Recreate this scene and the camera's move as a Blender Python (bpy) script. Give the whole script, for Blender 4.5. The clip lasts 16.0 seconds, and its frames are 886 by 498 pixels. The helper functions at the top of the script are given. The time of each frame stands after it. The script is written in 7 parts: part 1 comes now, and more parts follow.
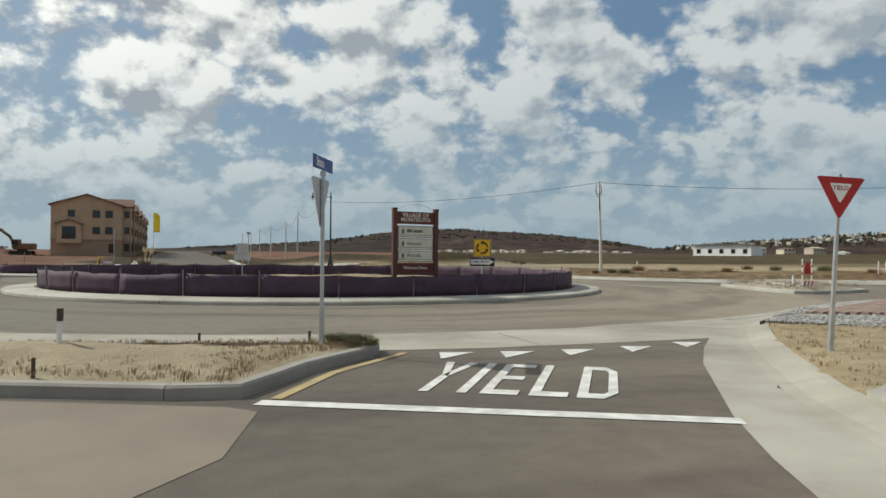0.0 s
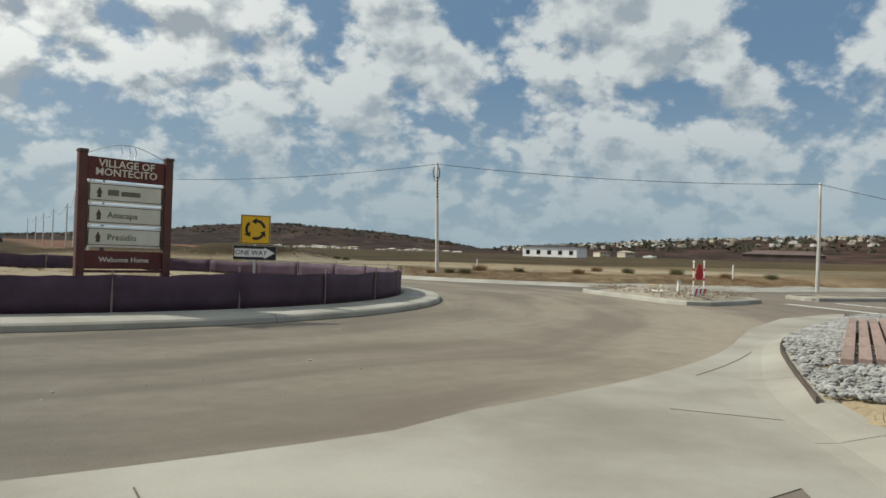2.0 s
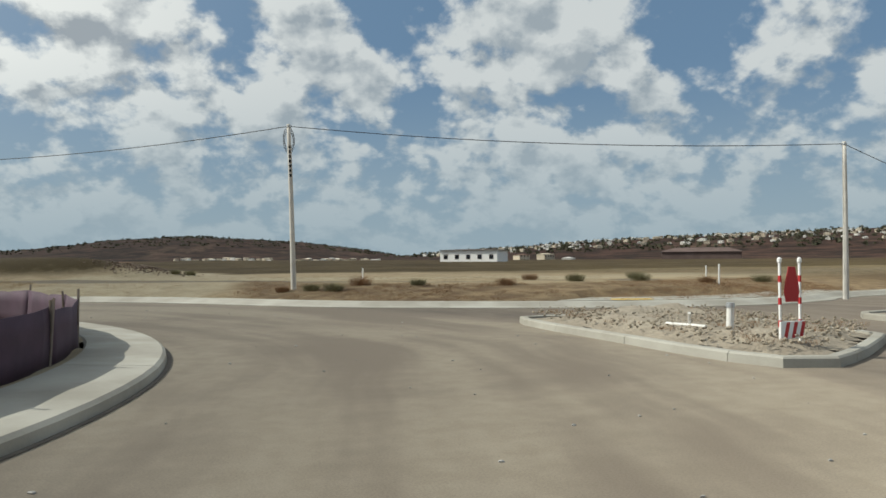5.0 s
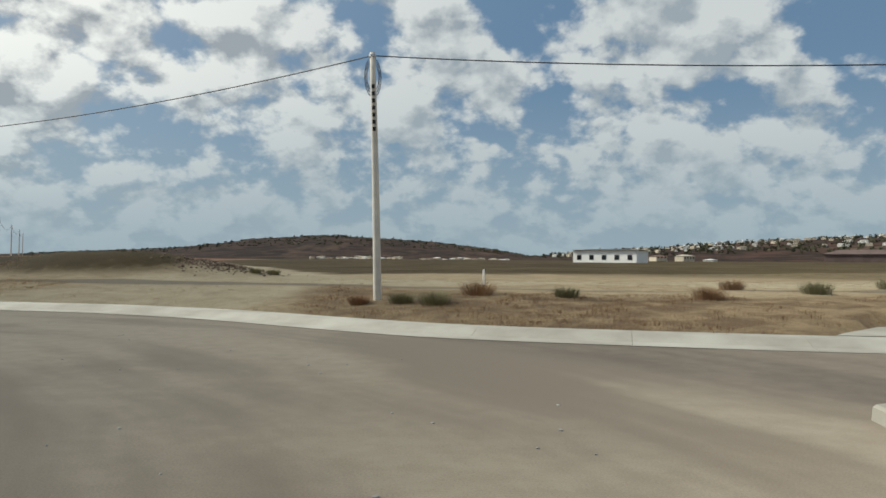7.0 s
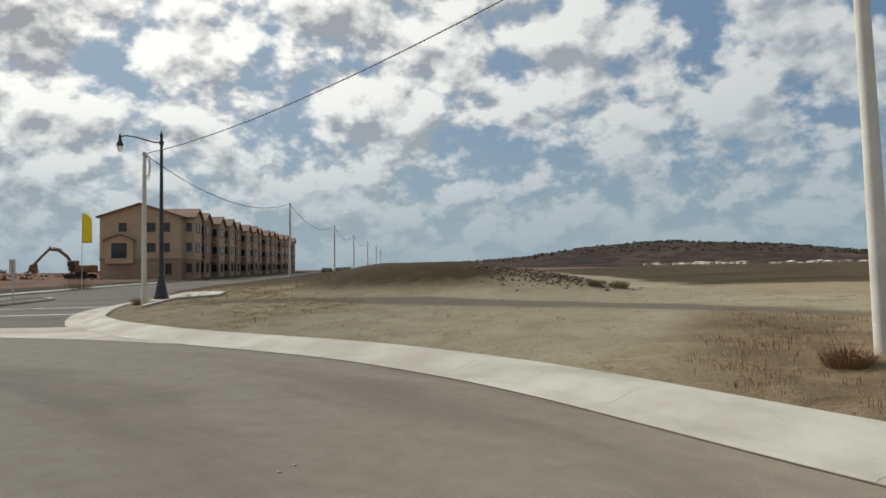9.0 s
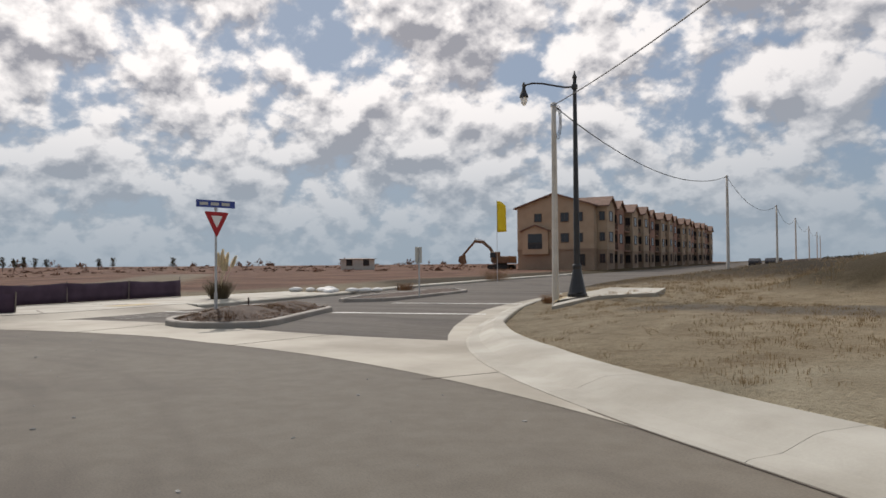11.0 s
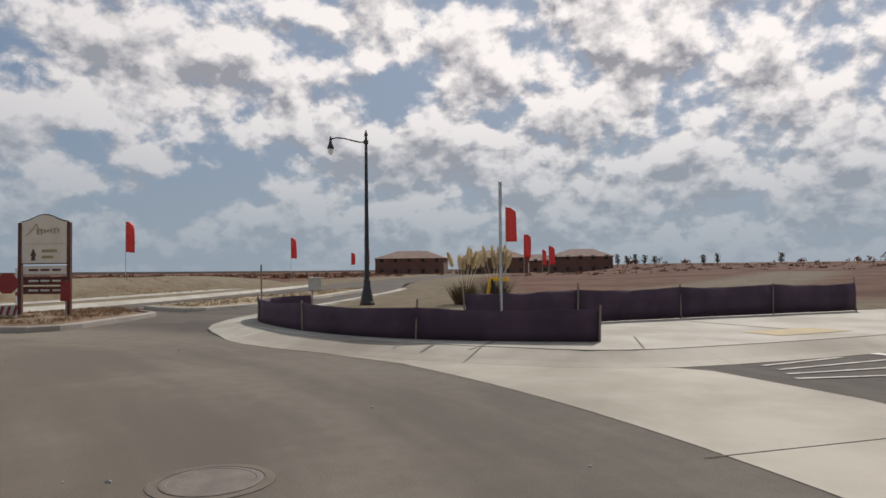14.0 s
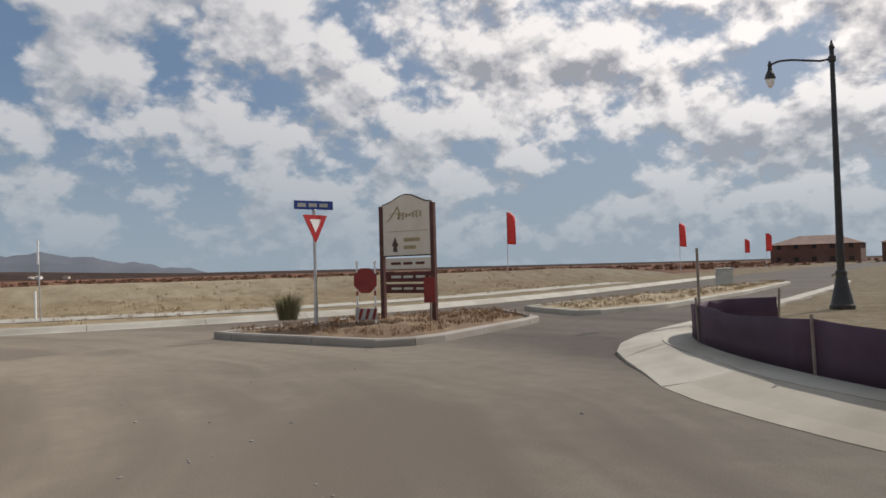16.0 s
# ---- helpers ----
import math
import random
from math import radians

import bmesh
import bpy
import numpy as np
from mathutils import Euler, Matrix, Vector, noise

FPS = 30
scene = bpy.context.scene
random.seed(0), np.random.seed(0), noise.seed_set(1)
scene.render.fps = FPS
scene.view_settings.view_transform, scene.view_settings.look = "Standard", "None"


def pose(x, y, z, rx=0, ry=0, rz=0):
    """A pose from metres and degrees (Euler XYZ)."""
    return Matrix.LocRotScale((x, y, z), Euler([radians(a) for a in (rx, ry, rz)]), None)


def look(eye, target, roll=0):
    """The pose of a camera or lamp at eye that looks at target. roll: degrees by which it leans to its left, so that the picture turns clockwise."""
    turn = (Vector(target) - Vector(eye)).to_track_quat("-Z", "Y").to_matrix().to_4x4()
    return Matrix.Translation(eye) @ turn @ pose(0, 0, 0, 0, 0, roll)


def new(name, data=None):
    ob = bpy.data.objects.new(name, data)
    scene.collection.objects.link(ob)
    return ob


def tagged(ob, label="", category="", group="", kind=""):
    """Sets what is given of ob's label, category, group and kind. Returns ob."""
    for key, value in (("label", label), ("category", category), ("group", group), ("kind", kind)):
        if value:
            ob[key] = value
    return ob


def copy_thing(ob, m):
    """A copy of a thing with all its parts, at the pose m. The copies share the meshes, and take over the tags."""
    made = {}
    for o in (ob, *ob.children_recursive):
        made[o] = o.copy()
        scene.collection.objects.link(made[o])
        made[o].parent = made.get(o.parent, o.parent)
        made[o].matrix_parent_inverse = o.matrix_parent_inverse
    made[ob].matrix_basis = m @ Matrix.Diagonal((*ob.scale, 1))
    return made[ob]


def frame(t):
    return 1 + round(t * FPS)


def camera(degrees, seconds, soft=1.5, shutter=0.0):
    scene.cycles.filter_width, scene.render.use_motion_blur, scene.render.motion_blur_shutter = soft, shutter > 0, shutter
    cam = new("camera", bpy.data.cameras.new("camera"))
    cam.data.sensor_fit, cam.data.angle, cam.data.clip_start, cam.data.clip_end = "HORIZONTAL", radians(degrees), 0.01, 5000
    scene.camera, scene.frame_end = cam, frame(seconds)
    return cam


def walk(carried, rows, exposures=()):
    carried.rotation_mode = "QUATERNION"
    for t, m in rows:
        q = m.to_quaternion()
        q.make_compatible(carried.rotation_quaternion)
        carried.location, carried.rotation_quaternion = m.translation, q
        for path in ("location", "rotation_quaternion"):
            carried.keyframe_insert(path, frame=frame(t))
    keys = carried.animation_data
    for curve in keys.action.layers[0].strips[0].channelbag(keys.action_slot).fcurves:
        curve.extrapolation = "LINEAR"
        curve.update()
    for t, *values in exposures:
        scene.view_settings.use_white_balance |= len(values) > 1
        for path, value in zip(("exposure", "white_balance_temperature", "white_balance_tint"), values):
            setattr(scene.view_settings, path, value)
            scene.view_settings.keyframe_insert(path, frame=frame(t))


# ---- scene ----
cam = camera(64.0, 16.0, soft=1.6)

PATH = [
    (0, (2.287, 4.523, 1.517), (1.297, 14.474, 1.615), 0.46),
    (0.5, (2.252, 7.159, 1.485), (1.571, 17.136, 1.591), 0.75),
    (1, (2.389, 9.601, 1.419), (2.244, 19.600, 1.538), 1.09),
    (1.5, (2.678, 11.957, 1.394), (3.305, 21.937, 1.507), 1.75),
    (2, (3.143, 14.295, 1.368), (4.494, 24.203, 1.471), 1.84),
    (2.5, (3.728, 16.599, 1.333), (5.693, 26.403, 1.441), 3.26),
    (3, (4.460, 18.874, 1.320), (6.891, 28.572, 1.467), 1.28),
    (3.2, (4.887, 19.940, 1.330), (7.352, 29.628, 1.604), -0.02),
    (5.3, (7.863, 29.632, 1.415), (10.308, 39.326, 1.625), -0.14),
    (5.5, (8.104, 30.634, 1.404), (10.433, 40.356, 1.628), 0.55),
    (6, (8.641, 33.100, 1.395), (10.585, 42.907, 1.605), 0.20),
    (6.5, (9.028, 35.629, 1.400), (10.403, 45.531, 1.633), 0.49),
    (7, (9.139, 38.212, 1.408), (9.800, 48.187, 1.623), 0.54),
    (7.5, (9.111, 40.596, 1.415), (8.857, 50.589, 1.683), -0.12),
    (8, (8.705, 42.864, 1.407), (7.390, 52.773, 1.687), -0.77),
    (8.5, (7.998, 45.336, 1.369), (5.487, 55.011, 1.677), -0.45),
    (9, (7.107, 47.564, 1.454), (3.269, 56.793, 1.782), -0.68),
    (9.5, (5.829, 49.538, 1.402), (0.724, 58.130, 1.736), -0.40),
    (9.7, (5.154, 50.338, 1.442), (-0.438, 58.623, 1.754), -0.64),
    (11.8, (-2.608, 55.583, 1.396), (-11.784, 59.552, 1.633), 0.24),
    (12, (-3.432, 55.800, 1.396), (-12.794, 59.307, 1.624), 0.32),
    (12.5, (-5.637, 56.123, 1.383), (-15.383, 58.352, 1.609), 0.29),
    (13, (-7.849, 56.291, 1.372), (-17.810, 57.151, 1.583), -0.25),
    (13.5, (-10.082, 56.139, 1.404), (-20.068, 55.661, 1.650), -0.92),
    (14, (-11.972, 55.681, 1.441), (-21.796, 53.834, 1.728), -0.57),
    (14.5, (-13.683, 54.925, 1.442), (-23.162, 51.753, 1.719), -0.78),
    (15, (-15.263, 54.080, 1.409), (-24.249, 49.705, 1.738), -1.80),
    (15.5, (-16.741, 53.031, 1.384), (-25.098, 47.550, 1.716), -1.12),
    (16, (-18.047, 51.819, 1.409), (-25.672, 45.355, 1.674), -1.60),
]

walk(cam, [(t, look(eye, target, roll)) for t, eye, target, roll in PATH],
     exposures=[(0.0, -0.16, 6480, 4), (7.0, -0.17, 6490, 4), (9.5, -0.18, 6570, 8), (12.0, -0.30, 6620, 16), (14.0, -0.36, 6650, 15), (16.0, -0.24, 6650, 14)])

# ---- light ----
SUN_DIR = Vector((-0.70, 0.19, 0.64)).normalized()      # towards the sun
sun_data = bpy.data.lights.new("sun", "SUN")
sun_data.energy, sun_data.angle, sun_data.color = 5.0, radians(0.6), (1.0, 0.95, 0.87)
sun_ob = new("sun", sun_data)
sun_ob.rotation_euler = SUN_DIR.to_track_quat("Z", "Y").to_euler()
sun_ob.location = (0, 0, 60)


class Nodes:
    """Short hand for building a node tree."""

    def __init__(self, tree):
        self.tree = tree
        tree.nodes.clear()

    def add(self, kind, **settings):
        node = self.tree.nodes.new(kind)
        for key, value in settings.items():
            if key == "inputs":
                for slot, v in value.items():
                    self.put(node.inputs[slot], v)
            else:
                setattr(node, key, value)
        return node

    def put(self, socket, v):
        if isinstance(v, bpy.types.NodeSocket):
            self.tree.links.new(v, socket)
        else:
            socket.default_value = v

    def math(self, op, a, b=0.0, c=None, clamp=False):
        n = self.add("ShaderNodeMath", operation=op, use_clamp=clamp)
        self.put(n.inputs[0], a), self.put(n.inputs[1], b)
        if c is not None:
            self.put(n.inputs[2], c)
        return n.outputs[0]

    def vmath(self, op, a, b=(0, 0, 0)):
        n = self.add("ShaderNodeVectorMath", operation=op)
        self.put(n.inputs[0], a), self.put(n.inputs[1], b)
        return n.outputs["Value"] if op in ("DISTANCE", "DOT_PRODUCT", "LENGTH") else n.outputs[0]

    def noise(self, vec, scale, detail=4.0, rough=0.55, lac=2.0, distort=0.0):
        n = self.add("ShaderNodeTexNoise")
        self.put(n.inputs["Vector"], vec)
        for key, v in (("Scale", scale), ("Detail", detail), ("Roughness", rough), ("Lacunarity", lac), ("Distortion", distort)):
            n.inputs[key].default_value = v
        return n.outputs[0]

    def ramp(self, v, lo, hi, a=0.0, b=1.0, smooth=True):
        n = self.add("ShaderNodeMapRange", interpolation_type="SMOOTHSTEP" if smooth else "LINEAR")
        for slot, x in enumerate((v, lo, hi, a, b)):
            self.put(n.inputs[slot], x)
        return n.outputs[0]

    def mix(self, f, a, b, blend="MIX"):
        n = self.add("ShaderNodeMix", data_type="RGBA", blend_type=blend)
        self.put(n.inputs[0], f), self.put(n.inputs[6], a), self.put(n.inputs[7], b)
        return n.outputs[2]


def rgb(r, g, b):
    return (r, g, b, 1.0)


# Sky: clear blue above, broken cumulus on a flat layer, a hazy band at the horizon.
world = bpy.data.worlds.new("sky")
scene.world = world
world.use_nodes = True
W = Nodes(world.node_tree)
sky = W.add("ShaderNodeTexSky", sky_type="NISHITA", sun_disc=False, sun_elevation=math.asin(SUN_DIR.z),
            sun_rotation=math.atan2(SUN_DIR.x, SUN_DIR.y), air_density=1.0, dust_density=0.6, ozone_density=1.6)
way = W.add("ShaderNodeTexCoord").outputs["Generated"]
way = W.vmath("NORMALIZE", way)
sep = W.add("ShaderNodeSeparateXYZ")
W.put(sep.inputs[0], way)
up = W.math("MAXIMUM", sep.outputs[2], 0.0)
flat = W.math("ADD", up, 0.62)
plane = W.add("ShaderNodeCombineXYZ")
W.put(plane.inputs[0], W.math("DIVIDE", sep.outputs[0], flat))
W.put(plane.inputs[1], W.math("DIVIDE", sep.outputs[1], flat))
layer = plane.outputs[0]
# Large single clouds and blue gaps: azimuth to the left of +y, elevation, width, strength.
PUFFS = [(-20, 16.5, 5.5, 0.15), (1, 15.9, 6.0, 0.07), (14, 15.2, 5.0, 0.06), (-9, 14.1, 2.2, 0.08), (-31, 12.7, 2.4, 0.08), (-43, 14.8, 4.0, 0.10), (8, 10.2, 3.0, 0.05), (47, 18.1, 8.0, 0.05), (28, 12.7, 4.0, 0.07), (8, 17.7, 5.0, 0.05), (36, 8.0, 4.0, 0.04), (74, 16.7, 8.0, 0.06), (57, 11.3, 4.0, 0.06), (89, 5.9, 7.0, 0.05), (141, 10.3, 5.0, 0.08), (127, 15.6, 6.0, 0.07), (108, 9.9, 5.0, 0.05), (98, 8.6, 6.0, 0.05), (146, 12.5, 5.0, 0.07), (158, 15.5, 7.0, 0.06), (150, 7.5, 5.0, 0.05), (118, 14.0, 5.0, 0.05)]
GAPS = [(-9, 18.3, 2.6, -0.13), (-34, 17.2, 3.2, -0.14), (-25, 12.2, 2.4, -0.09), (-35, 12.2, 2.0, -0.06), (-46, 17.5, 3.0, -0.12), (8, 16.8, 1.8, -0.08), (17, 9.2, 2.6, -0.07), (-12, 12.4, 2.0, -0.07), (37, 15.9, 2.2, -0.08), (13, 10.3, 3.0, -0.05), (22, 13.7, 1.8, -0.06), (45, 12.4, 2.2, -0.06), (104, 13.3, 3.2, -0.13), (47, 13.0, 3.5, -0.08), (151, 14.9, 3.0, -0.11), (158, 9.4, 4.0, -0.05), (136, 17.9, 2.6, -0.09), (127, 9.6, 2.4, -0.07), (149, 4.1, 7.0, -0.10), (115, 8.3, 2.6, -0.07), (121, 3.0, 6.0, -0.09), (127, 1.8, 6.0, -0.07), (-40, 14.5, 7.0, -0.045), (-27, 18.5, 3.0, -0.05)]
swell = 0.0
for azimuth, elevation, width, strength in PUFFS + GAPS:
    a, e = radians(azimuth), radians(elevation)
    spot = (-math.sin(a) * math.cos(e), math.cos(a) * math.cos(e), math.sin(e))
    far = W.math("DIVIDE", W.vmath("DISTANCE", way, spot), radians(width))
    bell = W.math("EXPONENT", W.math("MULTIPLY", W.math("MULTIPLY", far, far), -1.0))
    swell = W.math("MULTIPLY_ADD", bell, strength, swell)
def billows(at, detail):
    """Ragged cloud mass with small round lumps on it."""
    v = W.add("ShaderNodeTexVoronoi", feature="SMOOTH_F1", normalize=True)
    W.put(v.inputs["Vector"], at)
    for key, value in (("Scale", 19.0), ("Detail", 2.6), ("Roughness", 0.5), ("Lacunarity", 2.2), ("Smoothness", 0.35)):
        v.inputs[key].default_value = value
    lump = W.math("MULTIPLY_ADD", v.outputs["Distance"], -0.42, 0.13)
    return W.math("ADD", lump, W.noise(at, 8.0, detail, 0.53, 2.2, 0.1))


coarse = W.noise(layer, 2.6, 2.0, 0.5, 2.1, 0.1)
puffy = billows(layer, 7.0)
body = W.math("ADD", W.math("MULTIPLY_ADD", coarse, 0.40, W.math("MULTIPLY", puffy, 0.90)), swell)
# Cover grows where the layer is seen edge on.
body = W.math("ADD", body, W.ramp(sep.outputs[2], 0.02, 0.20, 0.035, 0.0))
body = W.math("ADD", body, W.math("MULTIPLY", W.ramp(W.vmath("DOT_PRODUCT", way, tuple(SUN_DIR)), 0.3, 0.9), 0.035))
cover = W.ramp(body, 0.580, 0.715)
# Tops and sunward sides are lit, bases and thick cores are grey.
above = W.vmath("ADD", W.vmath("MULTIPLY", layer, (0.955, 0.955, 1.0)), (-0.020, 0.006, 0.0))
relief = W.math("SUBTRACT", puffy, billows(above, 5.0))
core = W.ramp(body, 0.73, 0.86)
lit = W.math("MULTIPLY_ADD", relief, 4.8, 0.72)
lit = W.math("SUBTRACT", lit, W.math("MULTIPLY", core, 0.34))
toward = W.vmath("DOT_PRODUCT", way, tuple(SUN_DIR))
glow = W.ramp(toward, 0.25, 0.95, 0.0, 1.0)
white = W.mix(glow, rgb(7.5, 7.7, 7.9), rgb(13.5, 13.2, 12.7))
dark = W.mix(glow, rgb(4.0, 4.5, 5.1), rgb(4.2, 4.3, 4.7))
cloud = W.mix(W.ramp(lit, 0.15, 0.95, 0.0, 1.0, False), dark, white)
clear = W.mix(0.75, sky.outputs[0], rgb(1.55, 2.65, 4.3))
clear = W.mix(W.math("MULTIPLY", glow, 0.42), clear, rgb(6.3, 7.1, 8.0))     # thin veil round the sun
haze = W.ramp(sep.outputs[2], -0.02, 0.28, 0.92, 0.05)
seen = W.mix(cover, clear, cloud)
seen = W.mix(haze, seen, rgb(3.7, 4.7, 5.5))
back = W.add("ShaderNodeBackground")
W.put(back.inputs[0], seen)
back.inputs[1].default_value = 0.095
W.put(W.add("ShaderNodeOutputWorld").inputs[0], back.outputs[0])

# ---- materials ----
def material(name, low, high, rough=0.8, scale=1.0, fine=30.0, bump=0.2, metal=0.0, speck=0.25, depth=0.01, spec=0.3, vary=0.0):
    """Two colours mixed by a wide noise, speckled by a fine one, with fine relief. Scales are per metre."""
    m = bpy.data.materials.new(name)
    m.use_nodes = True
    N = Nodes(m.node_tree)
    at = N.add("ShaderNodeTexCoord").outputs["Object"]
    wide = N.noise(at, scale, 5.0, 0.6)
    grain = N.noise(at, fine, 3.0, 0.6)
    col = N.mix(N.ramp(wide, 0.3, 0.7), rgb(*low), rgb(*high))
    col = N.mix(speck, col, N.mix(grain, rgb(0.0, 0.0, 0.0), rgb(*[min(1.0, 2 * c) for c in high])), "MIX")
    if vary:
        chance = N.add("ShaderNodeObjectInfo").outputs["Random"]
        col = N.mix(N.math("MULTIPLY", chance, vary), col, rgb(*[c * 0.55 for c in low]))
    b = N.add("ShaderNodeBsdfPrincipled")
    N.put(b.inputs["Base Color"], col)
    N.put(b.inputs["Roughness"], N.ramp(grain, 0.2, 0.8, max(0.05, rough - 0.1), min(1.0, rough + 0.1)))
    b.inputs["Metallic"].default_value = metal
    b.inputs["Specular IOR Level"].default_value = spec
    if bump:
        bp = N.add("ShaderNodeBump", inputs={"Strength": bump, "Distance": depth, "Height": grain})
        N.put(b.inputs["Normal"], bp.outputs[0])
    N.put(N.add("ShaderNodeOutputMaterial").inputs[0], b.outputs[0])
    return m


CX, CY = -6.9, 37.9         # middle of the roundabout
R_ISLE, R_OUT = 13.1, 21.5  # island kerb, outer edge of the circulating asphalt


def asphalt_material():
    """Dusty asphalt: pale dirt dragged along the circle by tyres."""
    m = bpy.data.materials.new("dusty_asphalt")
    m.use_nodes = True
    N = Nodes(m.node_tree)
    at = N.add("ShaderNodeTexCoord").outputs["Object"]
    s = N.add("ShaderNodeSeparateXYZ")
    N.put(s.inputs[0], at)
    dx, dy = N.math("SUBTRACT", s.outputs[0], CX), N.math("SUBTRACT", s.outputs[1], CY)
    radius = N.math("SQRT", N.math("ADD", N.math("MULTIPLY", dx, dx), N.math("MULTIPLY", dy, dy)))
    angle = N.math("ARCTAN2", dy, dx)
    ring = N.add("ShaderNodeCombineXYZ")
    N.put(ring.inputs[0], N.math("ADD", radius, N.math("MULTIPLY", N.noise(at, 0.12, 2.0), 2.5)))
    N.put(ring.inputs[1], N.math("MULTIPLY", angle, 1.6))
    streak = N.noise(ring.outputs[0], 0.62, 4.0, 0.55)
    patch = N.noise(at, 0.16, 5.0, 0.62, 2.0, 0.6)
    grain = N.noise(at, 55.0, 2.0, 0.7)
    mid = N.noise(at, 3.0, 4.0, 0.6)
    in_ring = N.ramp(radius, 20.9, 22.6, 1.0, 0.0)
    dust = N.math("ADD", N.math("MULTIPLY", streak, 0.65), N.math("MULTIPLY", patch, 0.45))
    dust = N.math("MULTIPLY", N.ramp(dust, 0.43, 0.62), N.math("MULTIPLY_ADD", in_ring, 0.65, 0.35))
    tar = N.mix(N.ramp(mid, 0.3, 0.7), rgb(0.119, 0.098, 0.080), rgb(0.141, 0.117, 0.096))
    dirt = N.mix(N.ramp(mid, 0.3, 0.7), rgb(0.262, 0.222, 0.168), rgb(0.305, 0.263, 0.202))
    base = N.mix(in_ring, tar, rgb(0.196, 0.162, 0.126))
    col = N.mix(dust, base, dirt)
    col = N.mix(N.ramp(grain, 0.35, 0.75, 0.0, 0.22), col, rgb(0.035, 0.031, 0.025))
    b = N.add("ShaderNodeBsdfPrincipled")
    N.put(b.inputs["Base Color"], col)
    b.inputs["Roughness"].default_value = 0.9
    b.inputs["Diffuse Roughness"].default_value = 1.0
    b.inputs["Specular IOR Level"].default_value = 0.2
    bp = N.add("ShaderNodeBump", inputs={"Strength": 0.35, "Distance": 0.004, "Height": grain})
    N.put(b.inputs["Normal"], bp.outputs[0])
    N.put(N.add("ShaderNodeOutputMaterial").inputs[0], b.outputs[0])
    return m


def ground_material():
    """Bare soil, sand, dry grass and scrub by the masks of the ground's colour attribute."""
    m = bpy.data.materials.new("dry_ground")
    m.use_nodes = True
    N = Nodes(m.node_tree)
    at = N.add("ShaderNodeTexCoord").outputs["Object"]
    mask = N.add("ShaderNodeVertexColor", layer_name="soil").outputs[0]
    s = N.add("ShaderNodeSeparateColor")
    N.put(s.inputs[0], mask)
    wide = N.noise(at, 0.11, 5.0, 0.6, 2.0, 0.8)
    mid = N.noise(at, 1.1, 5.0, 0.65, 2.0, 0.5)
    grain = N.noise(at, 16.0, 4.0, 0.7)
    soil = N.mix(N.ramp(mid, 0.32, 0.68), rgb(0.300, 0.236, 0.146), rgb(0.425, 0.345, 0.225))
    sand = N.mix(N.ramp(mid, 0.3, 0.7), rgb(0.345, 0.290, 0.195), rgb(0.450, 0.388, 0.270))
    straw = N.mix(N.ramp(mid, 0.35, 0.65), rgb(0.150, 0.104, 0.064), rgb(0.285, 0.212, 0.126))
    green = N.mix(N.ramp(N.noise(at, 0.05, 5.0, 0.65), 0.35, 0.65), rgb(0.045, 0.031, 0.016), rgb(0.079, 0.058, 0.025))
    scrub = N.mix(N.ramp(N.noise(at, 0.03, 7.0, 0.7), 0.38, 0.62), rgb(0.016, 0.012, 0.009), rgb(0.072, 0.040, 0.031))
    scrub = N.mix(N.ramp(N.noise(N.vmath("MULTIPLY", at, (1.0, 0.25, 1.0)), 0.011, 6.0, 0.72), 0.54, 0.66, 0.0, 0.6), scrub, rgb(0.150, 0.098, 0.068))
    rust = N.mix(N.ramp(N.noise(at, 0.12, 6.0, 0.7), 0.35, 0.65), rgb(0.180, 0.077, 0.050), rgb(0.312, 0.159, 0.097))
    gravel = N.mix(N.ramp(mid, 0.3, 0.7), rgb(0.133, 0.115, 0.095), rgb(0.182, 0.158, 0.126))
    fleck = N.noise(N.vmath("MULTIPLY", at, (1.0, 2.6, 1.0)), 2.3, 6.0, 0.75, 2.1, 0.8)
    soil = N.mix(N.ramp(fleck, 0.50, 0.66, 0.0, 0.55), soil, rgb(0.215, 0.150, 0.085))
    soil = N.mix(N.ramp(fleck, 0.46, 0.34, 0.0, 0.50), soil, rgb(0.420, 0.350, 0.225))
    jig = N.math("MULTIPLY", N.math("SUBTRACT", mid, 0.5), 0.9)
    col = soil
    for slot, other in ((0, sand), (1, straw), (2, green)):
        amount = N.ramp(N.math("ADD", s.outputs[slot], N.math("MULTIPLY", jig, N.math("MULTIPLY", s.outputs[slot], 1.4))), 0.15, 0.8)
        col = N.mix(amount, col, other)
    col = N.mix(N.ramp(wide, 0.35, 0.7, 0.0, 0.25), col, rgb(0.210, 0.168, 0.105))
    cover = N.add("ShaderNodeSeparateColor")
    N.put(cover.inputs[0], N.add("ShaderNodeVertexColor", layer_name="cover").outputs[0])
    col = N.mix(N.ramp(N.math("MULTIPLY_ADD", jig, 0.5, cover.outputs[1]), 0.25, 0.75), col, gravel)
    col = N.mix(cover.outputs[2], col, rust)
    col = N.mix(cover.outputs[0], col, scrub)
    col = N.mix(N.ramp(grain, 0.4, 0.8, 0.0, 0.35), col, rgb(0.063, 0.045, 0.028))
    b = N.add("ShaderNodeBsdfPrincipled")
    N.put(b.inputs["Base Color"], col)
    b.inputs["Roughness"].default_value = 0.95
    b.inputs["Diffuse Roughness"].default_value = 1.0
    b.inputs["Specular IOR Level"].default_value = 0.1
    h = N.math("ADD", grain, N.math("MULTIPLY", mid, 1.5))
    bp = N.add("ShaderNodeBump", inputs={"Strength": 0.7, "Distance": 0.06, "Height": h})
